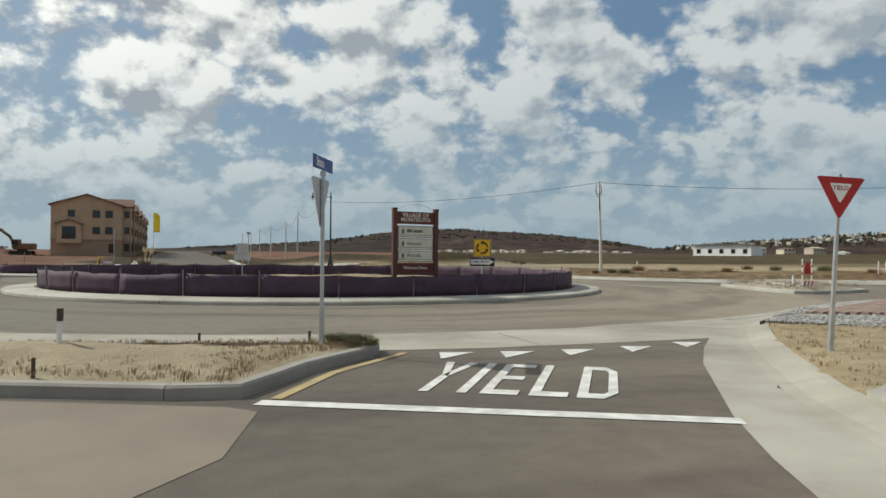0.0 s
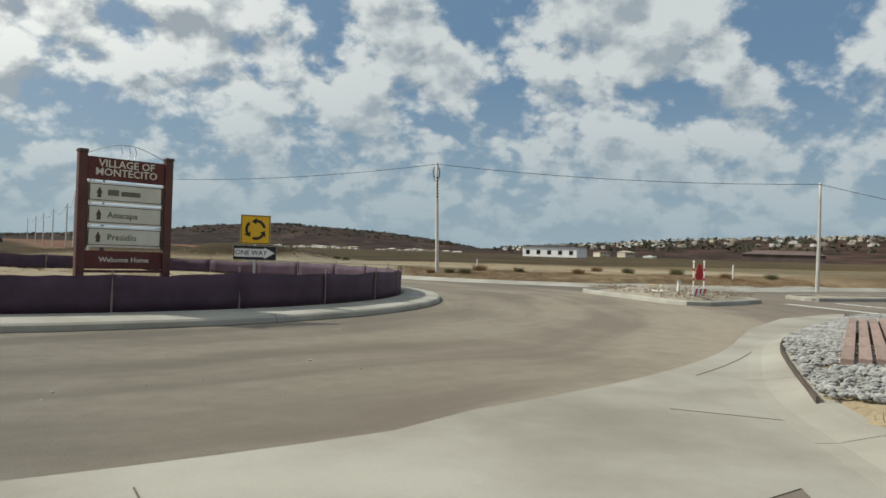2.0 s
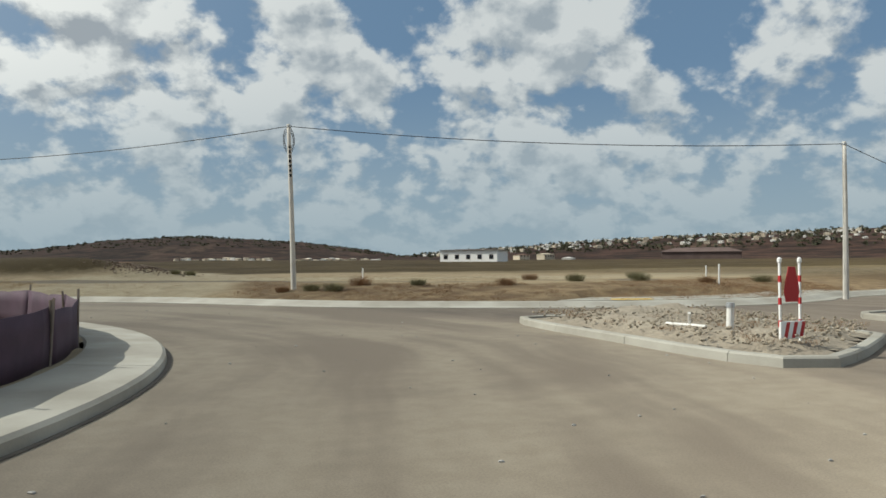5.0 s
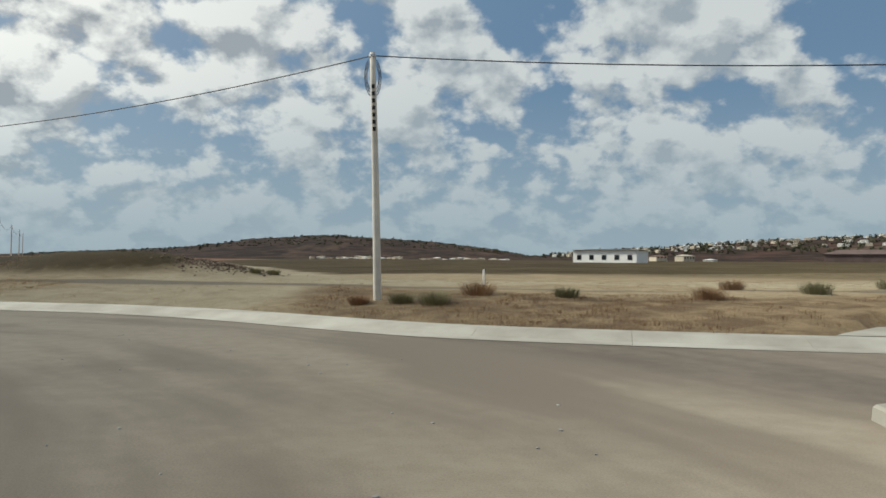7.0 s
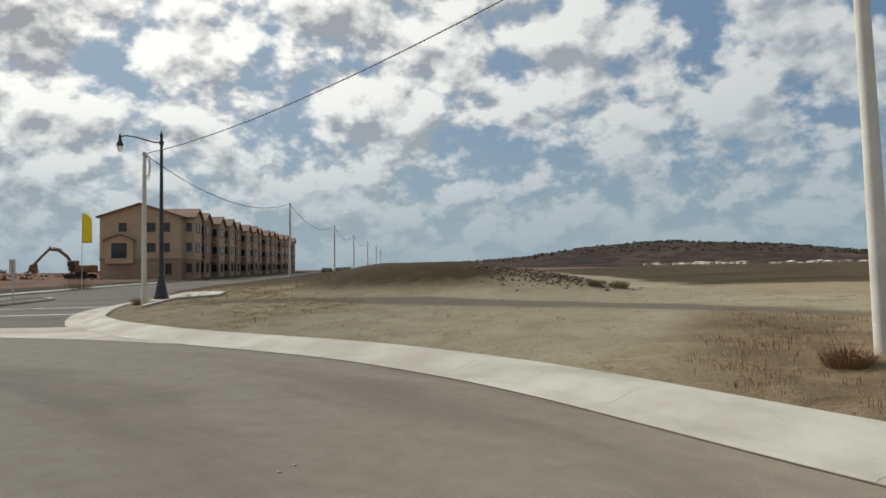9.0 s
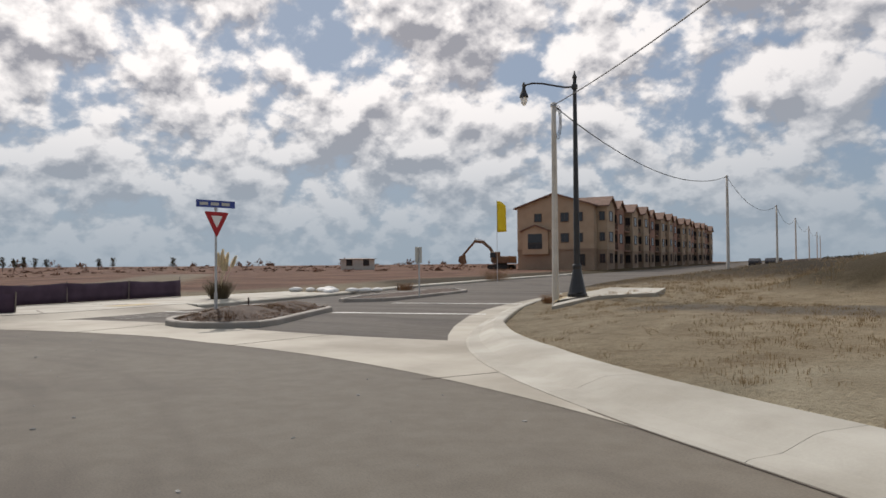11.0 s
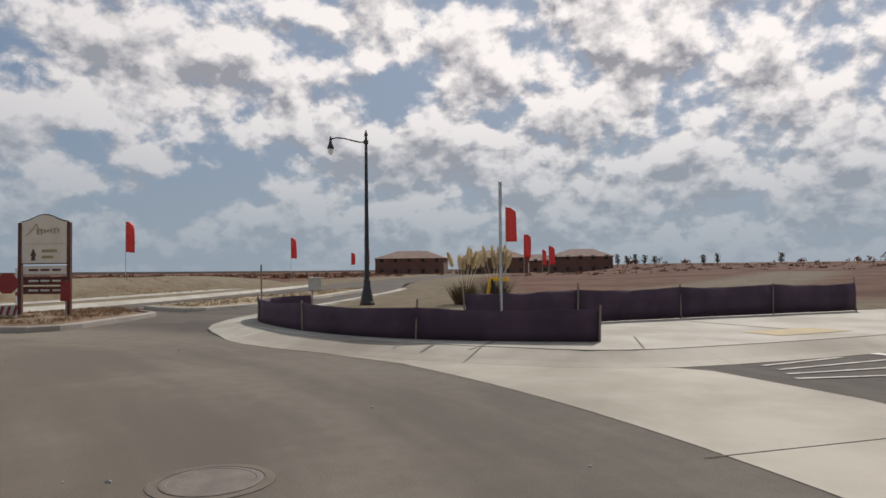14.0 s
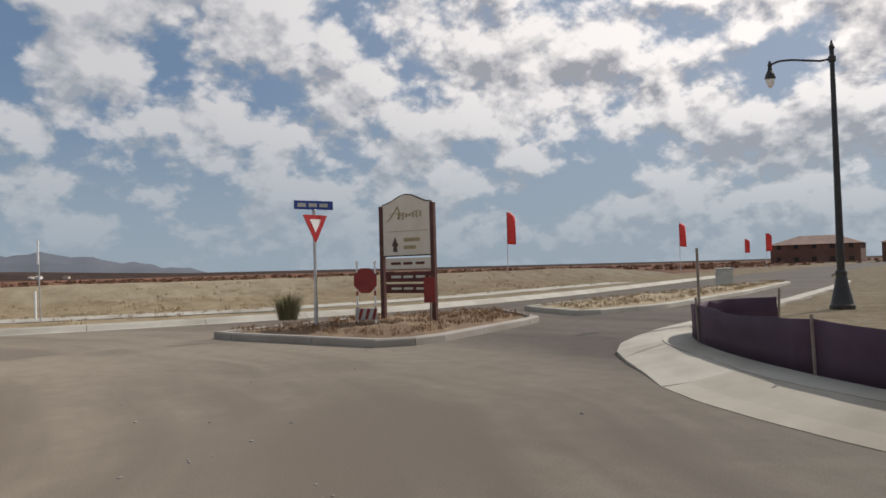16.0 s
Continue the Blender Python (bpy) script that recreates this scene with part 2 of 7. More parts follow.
    N.put(b.inputs["Normal"], bp.outputs[0])
    N.put(N.add("ShaderNodeOutputMaterial").inputs[0], b.outputs[0])
    return m


M_ASPHALT = asphalt_material()
M_GROUND = ground_material()
M_CONCRETE = material("pale_concrete", (0.255, 0.238, 0.198), (0.395, 0.382, 0.335), 0.85, 0.55, 40.0, 0.15, speck=0.12, depth=0.004, vary=0.14)
M_APRON = material("dusty_concrete", (0.195, 0.175, 0.140), (0.365, 0.343, 0.290), 0.85, 0.3, 40.0, 0.15, speck=0.12, depth=0.004)
M_KERB_DARK = material("grey_kerb", (0.225, 0.206, 0.180), (0.315, 0.292, 0.259), 0.85, 0.8, 35.0, 0.2, speck=0.12, depth=0.005, vary=0.15)
M_PAINT = material("white_road_paint", (0.40, 0.385, 0.35), (0.66, 0.65, 0.61), 0.7, 3.5, 45.0, 0.2, speck=0.15, depth=0.003)
M_YELLOWLINE = material("worn_yellow_paint", (0.19, 0.15, 0.09), (0.40, 0.31, 0.15), 0.8, 2.2, 45.0, 0.1, speck=0.3)
M_CROSS = material("dusty_brown_paving", (0.150, 0.122, 0.096), (0.205, 0.170, 0.134), 0.9, 0.4, 40.0, 0.2, speck=0.15, depth=0.004)
M_FAINT = material("worn_white_paint", (0.20, 0.18, 0.155), (0.46, 0.44, 0.40), 0.8, 2.5, 40.0, 0.1, speck=0.2)
M_WORNTACTILE = material("worn_tactile", (0.26, 0.215, 0.13), (0.38, 0.30, 0.15), 0.8, 2.0, 40.0, 0.1, speck=0.15)
M_IRON = material("cast_iron_cover", (0.09, 0.078, 0.066), (0.15, 0.13, 0.11), 0.7, 4.0, 30.0, 0.3, speck=0.2)
M_TACTILE = material("yellow_tactile", (0.540, 0.345, 0.045), (0.600, 0.405, 0.075), 0.7, 3.0, 40.0, 0.1, speck=0.1)
M_MULCH = material("dark_mulch", (0.030, 0.020, 0.016), (0.074, 0.050, 0.037), 0.95, 2.5, 14.0, 0.9, speck=0.4, depth=0.05)
M_DRYDIRT = material("dry_straw_dirt", (0.178, 0.131, 0.077), (0.297, 0.250, 0.167), 0.95, 1.1, 18.0, 0.8, speck=0.3, depth=0.04)
# Darker copy of the sign red: shade of the east-facing panels is in the colour.
M_SHADEDRED = material("shaded_red_panel", (0.20, 0.030, 0.028), (0.27, 0.045, 0.040), 0.6, 3.0, 50.0, 0.05, speck=0.12)
M_JOINT = material("dark_joint_dirt", (0.091, 0.077, 0.063), (0.140, 0.119, 0.098), 0.95, 3.0, 40.0, 0.1)
M_DARKSTRAW = material("brown_straw_dirt", (0.094, 0.061, 0.040), (0.209, 0.148, 0.090), 0.95, 1.4, 18.0, 0.8, speck=0.3, depth=0.04)
M_LOOSE = material("loose_pale_soil", (0.205, 0.172, 0.130), (0.340, 0.298, 0.232), 0.95, 1.8, 14.0, 0.9, speck=0.3, depth=0.05)
M_FABRIC = material("black_fence_fabric", (0.047, 0.027, 0.043), (0.076, 0.045, 0.068), 0.75, 1.3, 160.0, 0.25, speck=0.15, depth=0.002)
M_STAKE = material("weathered_stake", (0.15, 0.12, 0.10), (0.25, 0.21, 0.175), 0.85, 3.0, 60.0, 0.2)
M_GALV = material("galvanised_steel", (0.40, 0.41, 0.42), (0.52, 0.53, 0.54), 0.45, 4.0, 80.0, 0.05, metal=0.8, speck=0.08)
M_ALU = material("sign_back_aluminium", (0.42, 0.43, 0.44), (0.52, 0.53, 0.54), 0.5, 2.0, 60.0, 0.0, metal=0.6, speck=0.06)
M_RED = material("sign_red", (0.36, 0.022, 0.026), (0.42, 0.030, 0.034), 0.5, 2.0, 50.0, 0.0, speck=0.04)
M_SIGNWHITE = material("sign_white", (0.74, 0.74, 0.73), (0.80, 0.80, 0.79), 0.5, 2.0, 50.0, 0.0, speck=0.04)
M_SIGNYELLOW = material("sign_yellow", (0.70, 0.40, 0.02), (0.76, 0.45, 0.03), 0.5, 2.0, 50.0, 0.0, speck=0.04)
M_BLACK = material("black_paint", (0.012, 0.012, 0.013), (0.020, 0.020, 0.022), 0.45, 2.0, 60.0, 0.0, speck=0.05)
M_LAMPBLACK = material("black_lamp_paint", (0.010, 0.010, 0.011), (0.022, 0.021, 0.021), 0.35, 3.0, 70.0, 0.05, speck=0.1, spec=0.5)
M_BLUE = material("street_sign_blue", (0.035, 0.060, 0.240), (0.050, 0.080, 0.290), 0.5, 2.0, 50.0, 0.0, speck=0.04)
M_MAROON = material("maroon_sign_paint", (0.086, 0.025, 0.023), (0.112, 0.036, 0.031), 0.6, 2.0, 50.0, 0.05, speck=0.06)
M_BROWNPOST = material("brown_sign_post", (0.076, 0.032, 0.029), (0.108, 0.048, 0.040), 0.65, 3.0, 50.0, 0.1, speck=0.1)
M_CREAM = material("cream_sign_panel", (0.50, 0.50, 0.42), (0.58, 0.58, 0.50), 0.6, 2.0, 50.0, 0.0, speck=0.05)
M_CREAM2 = material("ivory_sign_panel", (0.60, 0.56, 0.47), (0.68, 0.64, 0.55), 0.6, 2.0, 50.0, 0.0, speck=0.05)
M_GREY_TEXT = material("dark_grey_lettering", (0.10, 0.10, 0.08), (0.16, 0.15, 0.12), 0.6, 3.0, 40.0, 0.0, speck=0.05)
M_GOLD = material("ochre_lettering", (0.30, 0.24, 0.13), (0.38, 0.31, 0.18), 0.6, 3.0, 40.0, 0.0, speck=0.05)
M_POLE = material("bleached_pole_wood", (0.44, 0.41, 0.36), (0.60, 0.57, 0.51), 0.85, 1.5, 50.0, 0.3, speck=0.18, depth=0.006)
M_CABLE = material("black_cable", (0.02, 0.02, 0.022), (0.04, 0.04, 0.042), 0.6, 3.0, 50.0, 0.0)
M_STUCCO = material("tan_stucco", (0.36, 0.27, 0.185), (0.43, 0.33, 0.23), 0.9, 0.5, 20.0, 0.2, speck=0.06, depth=0.01)
M_STUCCO_DARK = material("brown_stucco", (0.26, 0.185, 0.13), (0.32, 0.235, 0.165), 0.9, 0.5, 20.0, 0.2, speck=0.06, depth=0.01)
M_STUCCO_ROSE = material("reddish_stucco", (0.27, 0.15, 0.105), (0.34, 0.20, 0.145), 0.9, 0.5, 20.0, 0.2, speck=0.06, depth=0.01)
M_TILE = material("brown_roof_tile", (0.125, 0.075, 0.056), (0.235, 0.145, 0.105), 0.85, 1.5, 6.0, 0.6, speck=0.25, depth=0.05, vary=0.2)
M_TRIM = material("dark_trim", (0.060, 0.042, 0.034), (0.095, 0.068, 0.054), 0.7, 2.0, 40.0, 0.05)
M_HOUSEWHITE = material("white_render", (0.66, 0.64, 0.59), (0.78, 0.76, 0.71), 0.85, 0.4, 15.0, 0.1, speck=0.06, vary=0.3)
M_HOUSEBRIGHT = material("bright_white_siding", (0.80, 0.79, 0.76), (0.88, 0.87, 0.84), 0.7, 0.4, 15.0, 0.05, speck=0.03)
M_HOUSECREAM = material("cream_render", (0.52, 0.45, 0.34), (0.62, 0.54, 0.42), 0.85, 0.4, 15.0, 0.1, speck=0.06, vary=0.3)
M_HOUSEBROWN = material("dark_brown_render", (0.115, 0.066, 0.052), (0.17, 0.10, 0.08), 0.9, 0.4, 15.0, 0.1, speck=0.06, vary=0.3)
M_HOUSEROOF = material("dull_brown_roof_tile", (0.135, 0.088, 0.072), (0.200, 0.138, 0.114), 0.9, 0.6, 6.0, 0.4, speck=0.15, depth=0.05)
M_BARN = material("weathered_brown_boards", (0.105, 0.074, 0.066), (0.145, 0.104, 0.092), 0.9, 0.3, 12.0, 0.1, speck=0.06)
M_FLAGRED = material("red_flag_cloth", (0.56, 0.045, 0.045), (0.66, 0.065, 0.060), 0.7, 2.0, 80.0, 0.1, speck=0.05)
M_FLAGYELLOW = material("yellow_flag_cloth", (0.78, 0.54, 0.02), (0.85, 0.62, 0.03), 0.7, 2.0, 80.0, 0.1, speck=0.05)
M_EXC = material("grimy_excavator_paint", (0.09, 0.055, 0.035), (0.17, 0.10, 0.055), 0.6, 1.5, 30.0, 0.1, speck=0.2)
M_RUBBER = material("black_rubber", (0.015, 0.015, 0.015), (0.03, 0.03, 0.03), 0.8, 3.0, 40.0, 0.1)
M_CARPAINT = material("dark_car_paint", (0.018, 0.017, 0.020), (0.030, 0.028, 0.032), 0.3, 1.0, 60.0, 0.0, speck=0.03, spec=0.6)
M_STONE = material("grey_river_stone", (0.195, 0.188, 0.176), (0.375, 0.367, 0.345), 0.85, 3.0, 30.0, 0.3, speck=0.1, vary=0.6)
M_PAVER = material("pinkish_paver", (0.260, 0.180, 0.148), (0.350, 0.258, 0.214), 0.85, 2.0, 40.0, 0.2, speck=0.12, vary=0.35)
M_ROCK = material("brown_rubble", (0.128, 0.090, 0.068), (0.240, 0.184, 0.139), 0.95, 2.0, 20.0, 0.5, speck=0.2, vary=0.4)
# Blue-grey of aerial haze, mixed into the base colour of the far range.
M_RANGE = material("haze_tinted_range", (0.086, 0.099, 0.122), (0.104, 0.117, 0.140), 0.95, 0.01, 0.05, 0.0, speck=0.05)
M_BAG = material("white_sand_bag", (0.62, 0.61, 0.58), (0.76, 0.75, 0.72), 0.8, 3.0, 50.0, 0.2, speck=0.08)
M_BOXGREY = material("pale_utility_box", (0.40, 0.40, 0.36), (0.50, 0.50, 0.46), 0.7, 2.0, 50.0, 0.05, speck=0.08)


def leaf_material(name, low, high, rough=0.85):
    """Foliage and blades: the colour varies from piece to piece of the mesh."""
    m = bpy.data.materials.new(name)
    m.use_nodes = True
    N = Nodes(m.node_tree)
    chance = N.add("ShaderNodeNewGeometry").outputs["Random Per Island"]
    at = N.add("ShaderNodeTexCoord").outputs["Object"]
    col = N.mix(N.math("MULTIPLY_ADD", N.noise(at, 0.8, 3.0), 0.6, N.math("MULTIPLY", chance, 0.5)), rgb(*low), rgb(*high))
    b = N.add("ShaderNodeBsdfPrincipled", inputs={"Base Color": col, "Roughness": rough, "Specular IOR Level": 0.15})
    N.put(N.add("ShaderNodeOutputMaterial").inputs[0], b.outputs[0])
    return m


M_STRAW = leaf_material("dry_straw", (0.210, 0.143, 0.075), (0.390, 0.300, 0.180))
M_RUST = leaf_material("rusty_dry_weed", (0.143, 0.079, 0.044), (0.300, 0.188, 0.105))
M_WEED = leaf_material("dusty_green_weed", (0.085, 0.088, 0.046), (0.220, 0.200, 0.115))
M_PLUME = leaf_material("pampas_plume", (0.58, 0.48, 0.31), (0.82, 0.73, 0.54))
M_PAMPAS = leaf_material("pampas_blades", (0.080, 0.064, 0.040), (0.19, 0.15, 0.092))
M_TREE = leaf_material("dark_far_foliage", (0.042, 0.045, 0.031), (0.098, 0.095, 0.059))
M_SCRUB = leaf_material("reddish_scrub", (0.109, 0.061, 0.043), (0.246, 0.145, 0.094))


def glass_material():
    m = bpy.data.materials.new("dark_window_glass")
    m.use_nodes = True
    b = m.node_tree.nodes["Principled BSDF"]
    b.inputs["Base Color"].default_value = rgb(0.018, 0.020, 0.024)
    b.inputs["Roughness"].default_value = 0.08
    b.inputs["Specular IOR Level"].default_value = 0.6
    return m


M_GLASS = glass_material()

# ---- mesh helpers ----
def part(name, bm, mat, parent=None, label="", smooth=False):
    """Links a bmesh, or a ready mesh, as one mesh object under a thing or a part."""
    if isinstance(bm, bpy.types.Mesh):
        me = bm
    else:
        me = bpy.data.meshes.new(name)
        bm.to_mesh(me)
        bm.free()
    if not me.materials:
        me.materials.append(mat)
    if smooth:
        me.polygons.foreach_set("use_smooth", [True] * len(me.polygons))
    ob = new(name, me)
    ob.parent = parent
    if label:
        ob["label"] = label
    return ob


def thing(name, m, label, category, group="", kind=""):
    ob = new(name)
    ob.matrix_basis = m
    ob.empty_display_size = 0.2
    return tagged(ob, label, category, group, kind)


def box(bm, x, y, z, sx, sy, sz, m=None, bevel=0.0):
    """A box with its middle at x, y, z."""
    at = Matrix.Translation((x, y, z)) @ Matrix.Diagonal((sx, sy, sz, 1))
    made = bmesh.ops.create_cube(bm, size=1.0, matrix=(m @ at) if m else at)["verts"]
    if bevel:
        edges = list({e for v in made for e in v.link_edges})
        bmesh.ops.bevel(bm, geom=edges, offset=bevel, segments=1, affect="EDGES")
    return bm


def boxed(*args, **kw):
    return box(bmesh.new(), *args, **kw)


def rod(bm, a, b, ra, rb=None, n=10):
    """A round bar from a to b, tapering from ra to rb."""
    a, b = Vector(a), Vector(b)
    rb = ra if rb is None else rb
    m = Matrix.Translation((a + b) / 2) @ (b - a).to_track_quat("Z", "Y").to_matrix().to_4x4()
    bmesh.ops.create_cone(bm, cap_ends=True, segments=n, radius1=ra, radius2=max(rb, 1e-4), depth=(b - a).length, matrix=m)
    return bm


def lathe(bm, rings, n=16):
    """Rings of (radius, height) about z, joined and capped."""
    loops = [[bm.verts.new((r * math.cos(2 * math.pi * k / n), r * math.sin(2 * math.pi * k / n), z)) for k in range(n)] for r, z in rings]
    for a, b in zip(loops, loops[1:]):
        for k in range(n):
            bm.faces.new((a[k], a[(k + 1) % n], b[(k + 1) % n], b[k]))
    bm.faces.new(loops[0][::-1]), bm.faces.new(loops[-1])
    return bm


def prism(bm, outline, y0, y1):
    """An upright plate: the outline in x, z, from y0 (front) to y1."""
    front = [bm.verts.new((x, y0, z)) for x, z in outline]
    rear = [bm.verts.new((x, y1, z)) for x, z in outline]
    n = len(outline)
    bm.faces.new(front), bm.faces.new(rear[::-1])
    for k in range(n):
        bm.faces.new((front[k], rear[k], rear[(k + 1) % n], front[(k + 1) % n]))
    bmesh.ops.recalc_face_normals(bm, faces=bm.faces[:])
    return bm


def tube(bm, points, r, n=6):
    """A bent round bar through points."""
    pts = [Vector(p) for p in points]
    loops = []
    for k, p in enumerate(pts):
        d = (pts[min(k + 1, len(pts) - 1)] - pts[max(k - 1, 0)]).normalized()
        side = d.cross(Vector((0.13, 0.21, 0.97))).normalized()
        over = d.cross(side)
        loops.append([bm.verts.new(p + r * (math.cos(2 * math.pi * i / n) * side + math.sin(2 * math.pi * i / n) * over)) for i in range(n)])
    for a, b in zip(loops, loops[1:]):
        for i in range(n):
            bm.faces.new((a[i], a[(i + 1) % n], b[(i + 1) % n], b[i]))
    bm.faces.new(loops[0]), bm.faces.new(loops[-1][::-1])
    bmesh.ops.recalc_face_normals(bm, faces=bm.faces[:])
    return bm


def pydata(name, verts, faces):
    me = bpy.data.meshes.new(name)
    me.from_pydata([tuple(map(float, v)) for v in verts], [], [tuple(map(int, f)) for f in faces])
    me.update()
    return me


def lettering(name, words, size, mat, parent, x, y, z, label="", thick=0.004, align="CENTER", lines=1.0):
    """Raised letters on an upright face that looks towards -y."""
    cu = bpy.data.curves.new(name, "FONT")
    cu.body, cu.size, cu.extrude, cu.align_x, cu.align_y = words, size, thick, align, "CENTER"
    cu.space_line, cu.resolution_u, cu.offset = lines, 2, size * 0.012
    tmp = bpy.data.objects.new("tmp_text", cu)
    scene.collection.objects.link(tmp)
    me = bpy.data.meshes.new_from_object(tmp.evaluated_get(bpy.context.evaluated_depsgraph_get()))
    bpy.data.objects.remove(tmp)
    bpy.data.curves.remove(cu)
    me.transform(pose(x, y, z, 90, 0, 0))
    me.materials.clear()
    return part(name, me, mat, parent, label)


# ---- plan ----
def smooth_line(points, step=0.6):
    """A rounded line through plan points, in even steps."""
    p = np.array(points, float)
    p = np.vstack([2 * p[0] - p[1], p, 2 * p[-1] - p[-2]])
    out = []
    for i in range(1, len(p) - 2):
        n = max(2, min(8, int(np.hypot(*(p[i + 1] - p[i])) / step)))
        for k in range(n):
            s = k / n
            a, b, c, d = p[i - 1], p[i], p[i + 1], p[i + 2]
            out.append(0.5 * (2 * b + (c - a) * s + (2 * a - 5 * b + 4 * c - d) * s**2 + (3 * b - a - 3 * c + d) * s**3))
    out.append(p[-2])
    return np.array(out)


EDGE_SE = smooth_line([(4.7, -60), (4.9, -20), (5.1, 0), (5.3, 11.8), (5.5, 13.5), (6.0, 16.2), (6.6, 18.6), (7.45, 21.2), (8.85, 23.65),
                       (10.35, 25.9), (12.5, 28.15), (15.75, 31.3), (18.5, 33.0), (22.5, 34.2), (30, 36.6), (70, 49.5), (160, 80)])
EDGE_NE = smooth_line([(154, 96), (70, 66.5), (34.6, 54.2), (28.6, 51.0), (24.1, 49.2), (20.2, 48.95), (17.2, 49.4), (13.3, 50.5), (10.1, 51.7), (8.0, 53.1),
                       (4.7, 55.8), (2.45, 57.2), (0.0, 58.3), (-4.4, 59.5), (-7.5, 60.7), (-10.1, 62.3), (-12.5, 64.4), (-15.0, 66.9), (-17.5, 69.6), (-20.9, 73.8),
                       (-25.6, 80.2), (-31.5, 90), (-37, 101), (-43, 114), (-61, 152), (-86, 203), (-132, 295)])
EDGE_NW = smooth_line([(-144, 288), (-97, 194), (-71, 142), (-52, 103), (-45, 90), (-39, 79), (-33, 71), (-28, 64.5), (-24.6, 59.8), (-22.8, 56.6),
                       (-23.0, 54.4), (-24.0, 51.6), (-25.4, 49.3), (-27.0, 47.9), (-28.2, 46.9), (-30.2, 46.2), (-35, 45.9), (-45, 45.2), (-60, 43.5),
                       (-90, 37.5), (-140, 34), (-260, 28)])
EDGE_SW = smooth_line([(-260, 18), (-140, 25.5), (-90, 30), (-60, 34), (-45, 35.6), (-36, 35.6), (-30.5, 34.4), (-27, 33.1), (-24, 31.6), (-21, 29.2),
                       (-18.5, 26.2), (-16, 22.3), (-13.7, 18.3), (-12.2, 14), (-11.4, 8), (-11.2, -60)])
ROAD_LINE = np.vstack([EDGE_SE, EDGE_NE, EDGE_NW, EDGE_SW])


def smoothstep(a, b, x):
    s = np.clip((np.asarray(x, float) - a) / (b - a), 0, 1)
    return s * s * (3 - 2 * s)


def rise(x, y):
    """The land climbs gently to the north, flat elsewhere."""
    r = np.hypot(np.asarray(x, float) - CX, np.asarray(y, float) - CY)
    return 0.011 * np.clip(r - 46, 0, 240) * smoothstep(52, 75, y)


def road_distance(x, y):
    """Metres from the road's edge, positive on the verge."""
    pts = np.c_[np.ravel(x), np.ravel(y)]
    a, b = ROAD_LINE, np.roll(ROAD_LINE, -1, axis=0)
    d = b - a
    out = np.empty(len(pts))
    for s in range(0, len(pts), 4000):
        q = pts[s:s + 4000, None]
        k = np.clip(((q - a) * d).sum(-1) / ((d * d).sum(-1) + 1e-12), 0, 1)
        near = np.sqrt((((a + k[..., None] * d) - q) ** 2).sum(-1).min(1))
        cross = ((a[:, 1] > q[..., 1]) != (b[:, 1] > q[..., 1])) & (q[..., 0] < d[:, 0] * (q[..., 1] - a[:, 1]) / (d[:, 1] + 1e-12) + a[:, 0])
        out[s:s + 4000] = np.where(cross.sum(1) % 2 == 1, -near, near)
    return out.reshape(np.shape(x))


def line_distance(x, y, line):
    p = np.array(line, float)
    best = np.full(np.shape(x), 1e9)
    for a, b in zip(p, p[1:]):
        d = b - a
        k = np.clip(((x - a[0]) * d[0] + (y - a[1]) * d[1]) / (d @ d), 0, 1)
        best = np.minimum(best, np.hypot(x - a[0] - k * d[0], y - a[1] - k * d[1]))
    return best


def lumps(x, y):
    """Small unevenness of bare earth."""
    return (np.sin(1.7 * x + 1.3 * np.sin(0.9 * y)) * np.sin(1.4 * y + 0.8 * np.sin(1.1 * x)) * 0.5
            + np.sin(0.53 * x + 2.0) * np.sin(0.47 * y + 0.7 * np.sin(0.3 * x)))


# Elevation of the skyline, in degrees, by azimuth to the left of +y.
SKYLINE = [(-180, 1.5), (-120, 1.2), (-75, 2.0), (-55, 2.4), (-47, 2.35), (-37, 2.1), (-30, 1.85), (-21.5, 1.35), (-15, 0.85), (-11.5, 0.66), (-8.8, 1.15),
           (-2.8, 1.75), (3.7, 2.12), (7, 2.0), (10.5, 1.75), (15.5, 1.1), (23, 0.62), (29, 0.35), (40, 0.10), (75, 0.02), (112, 0.0), (150, 0.15), (160, 0.5), (180, 0.9)]


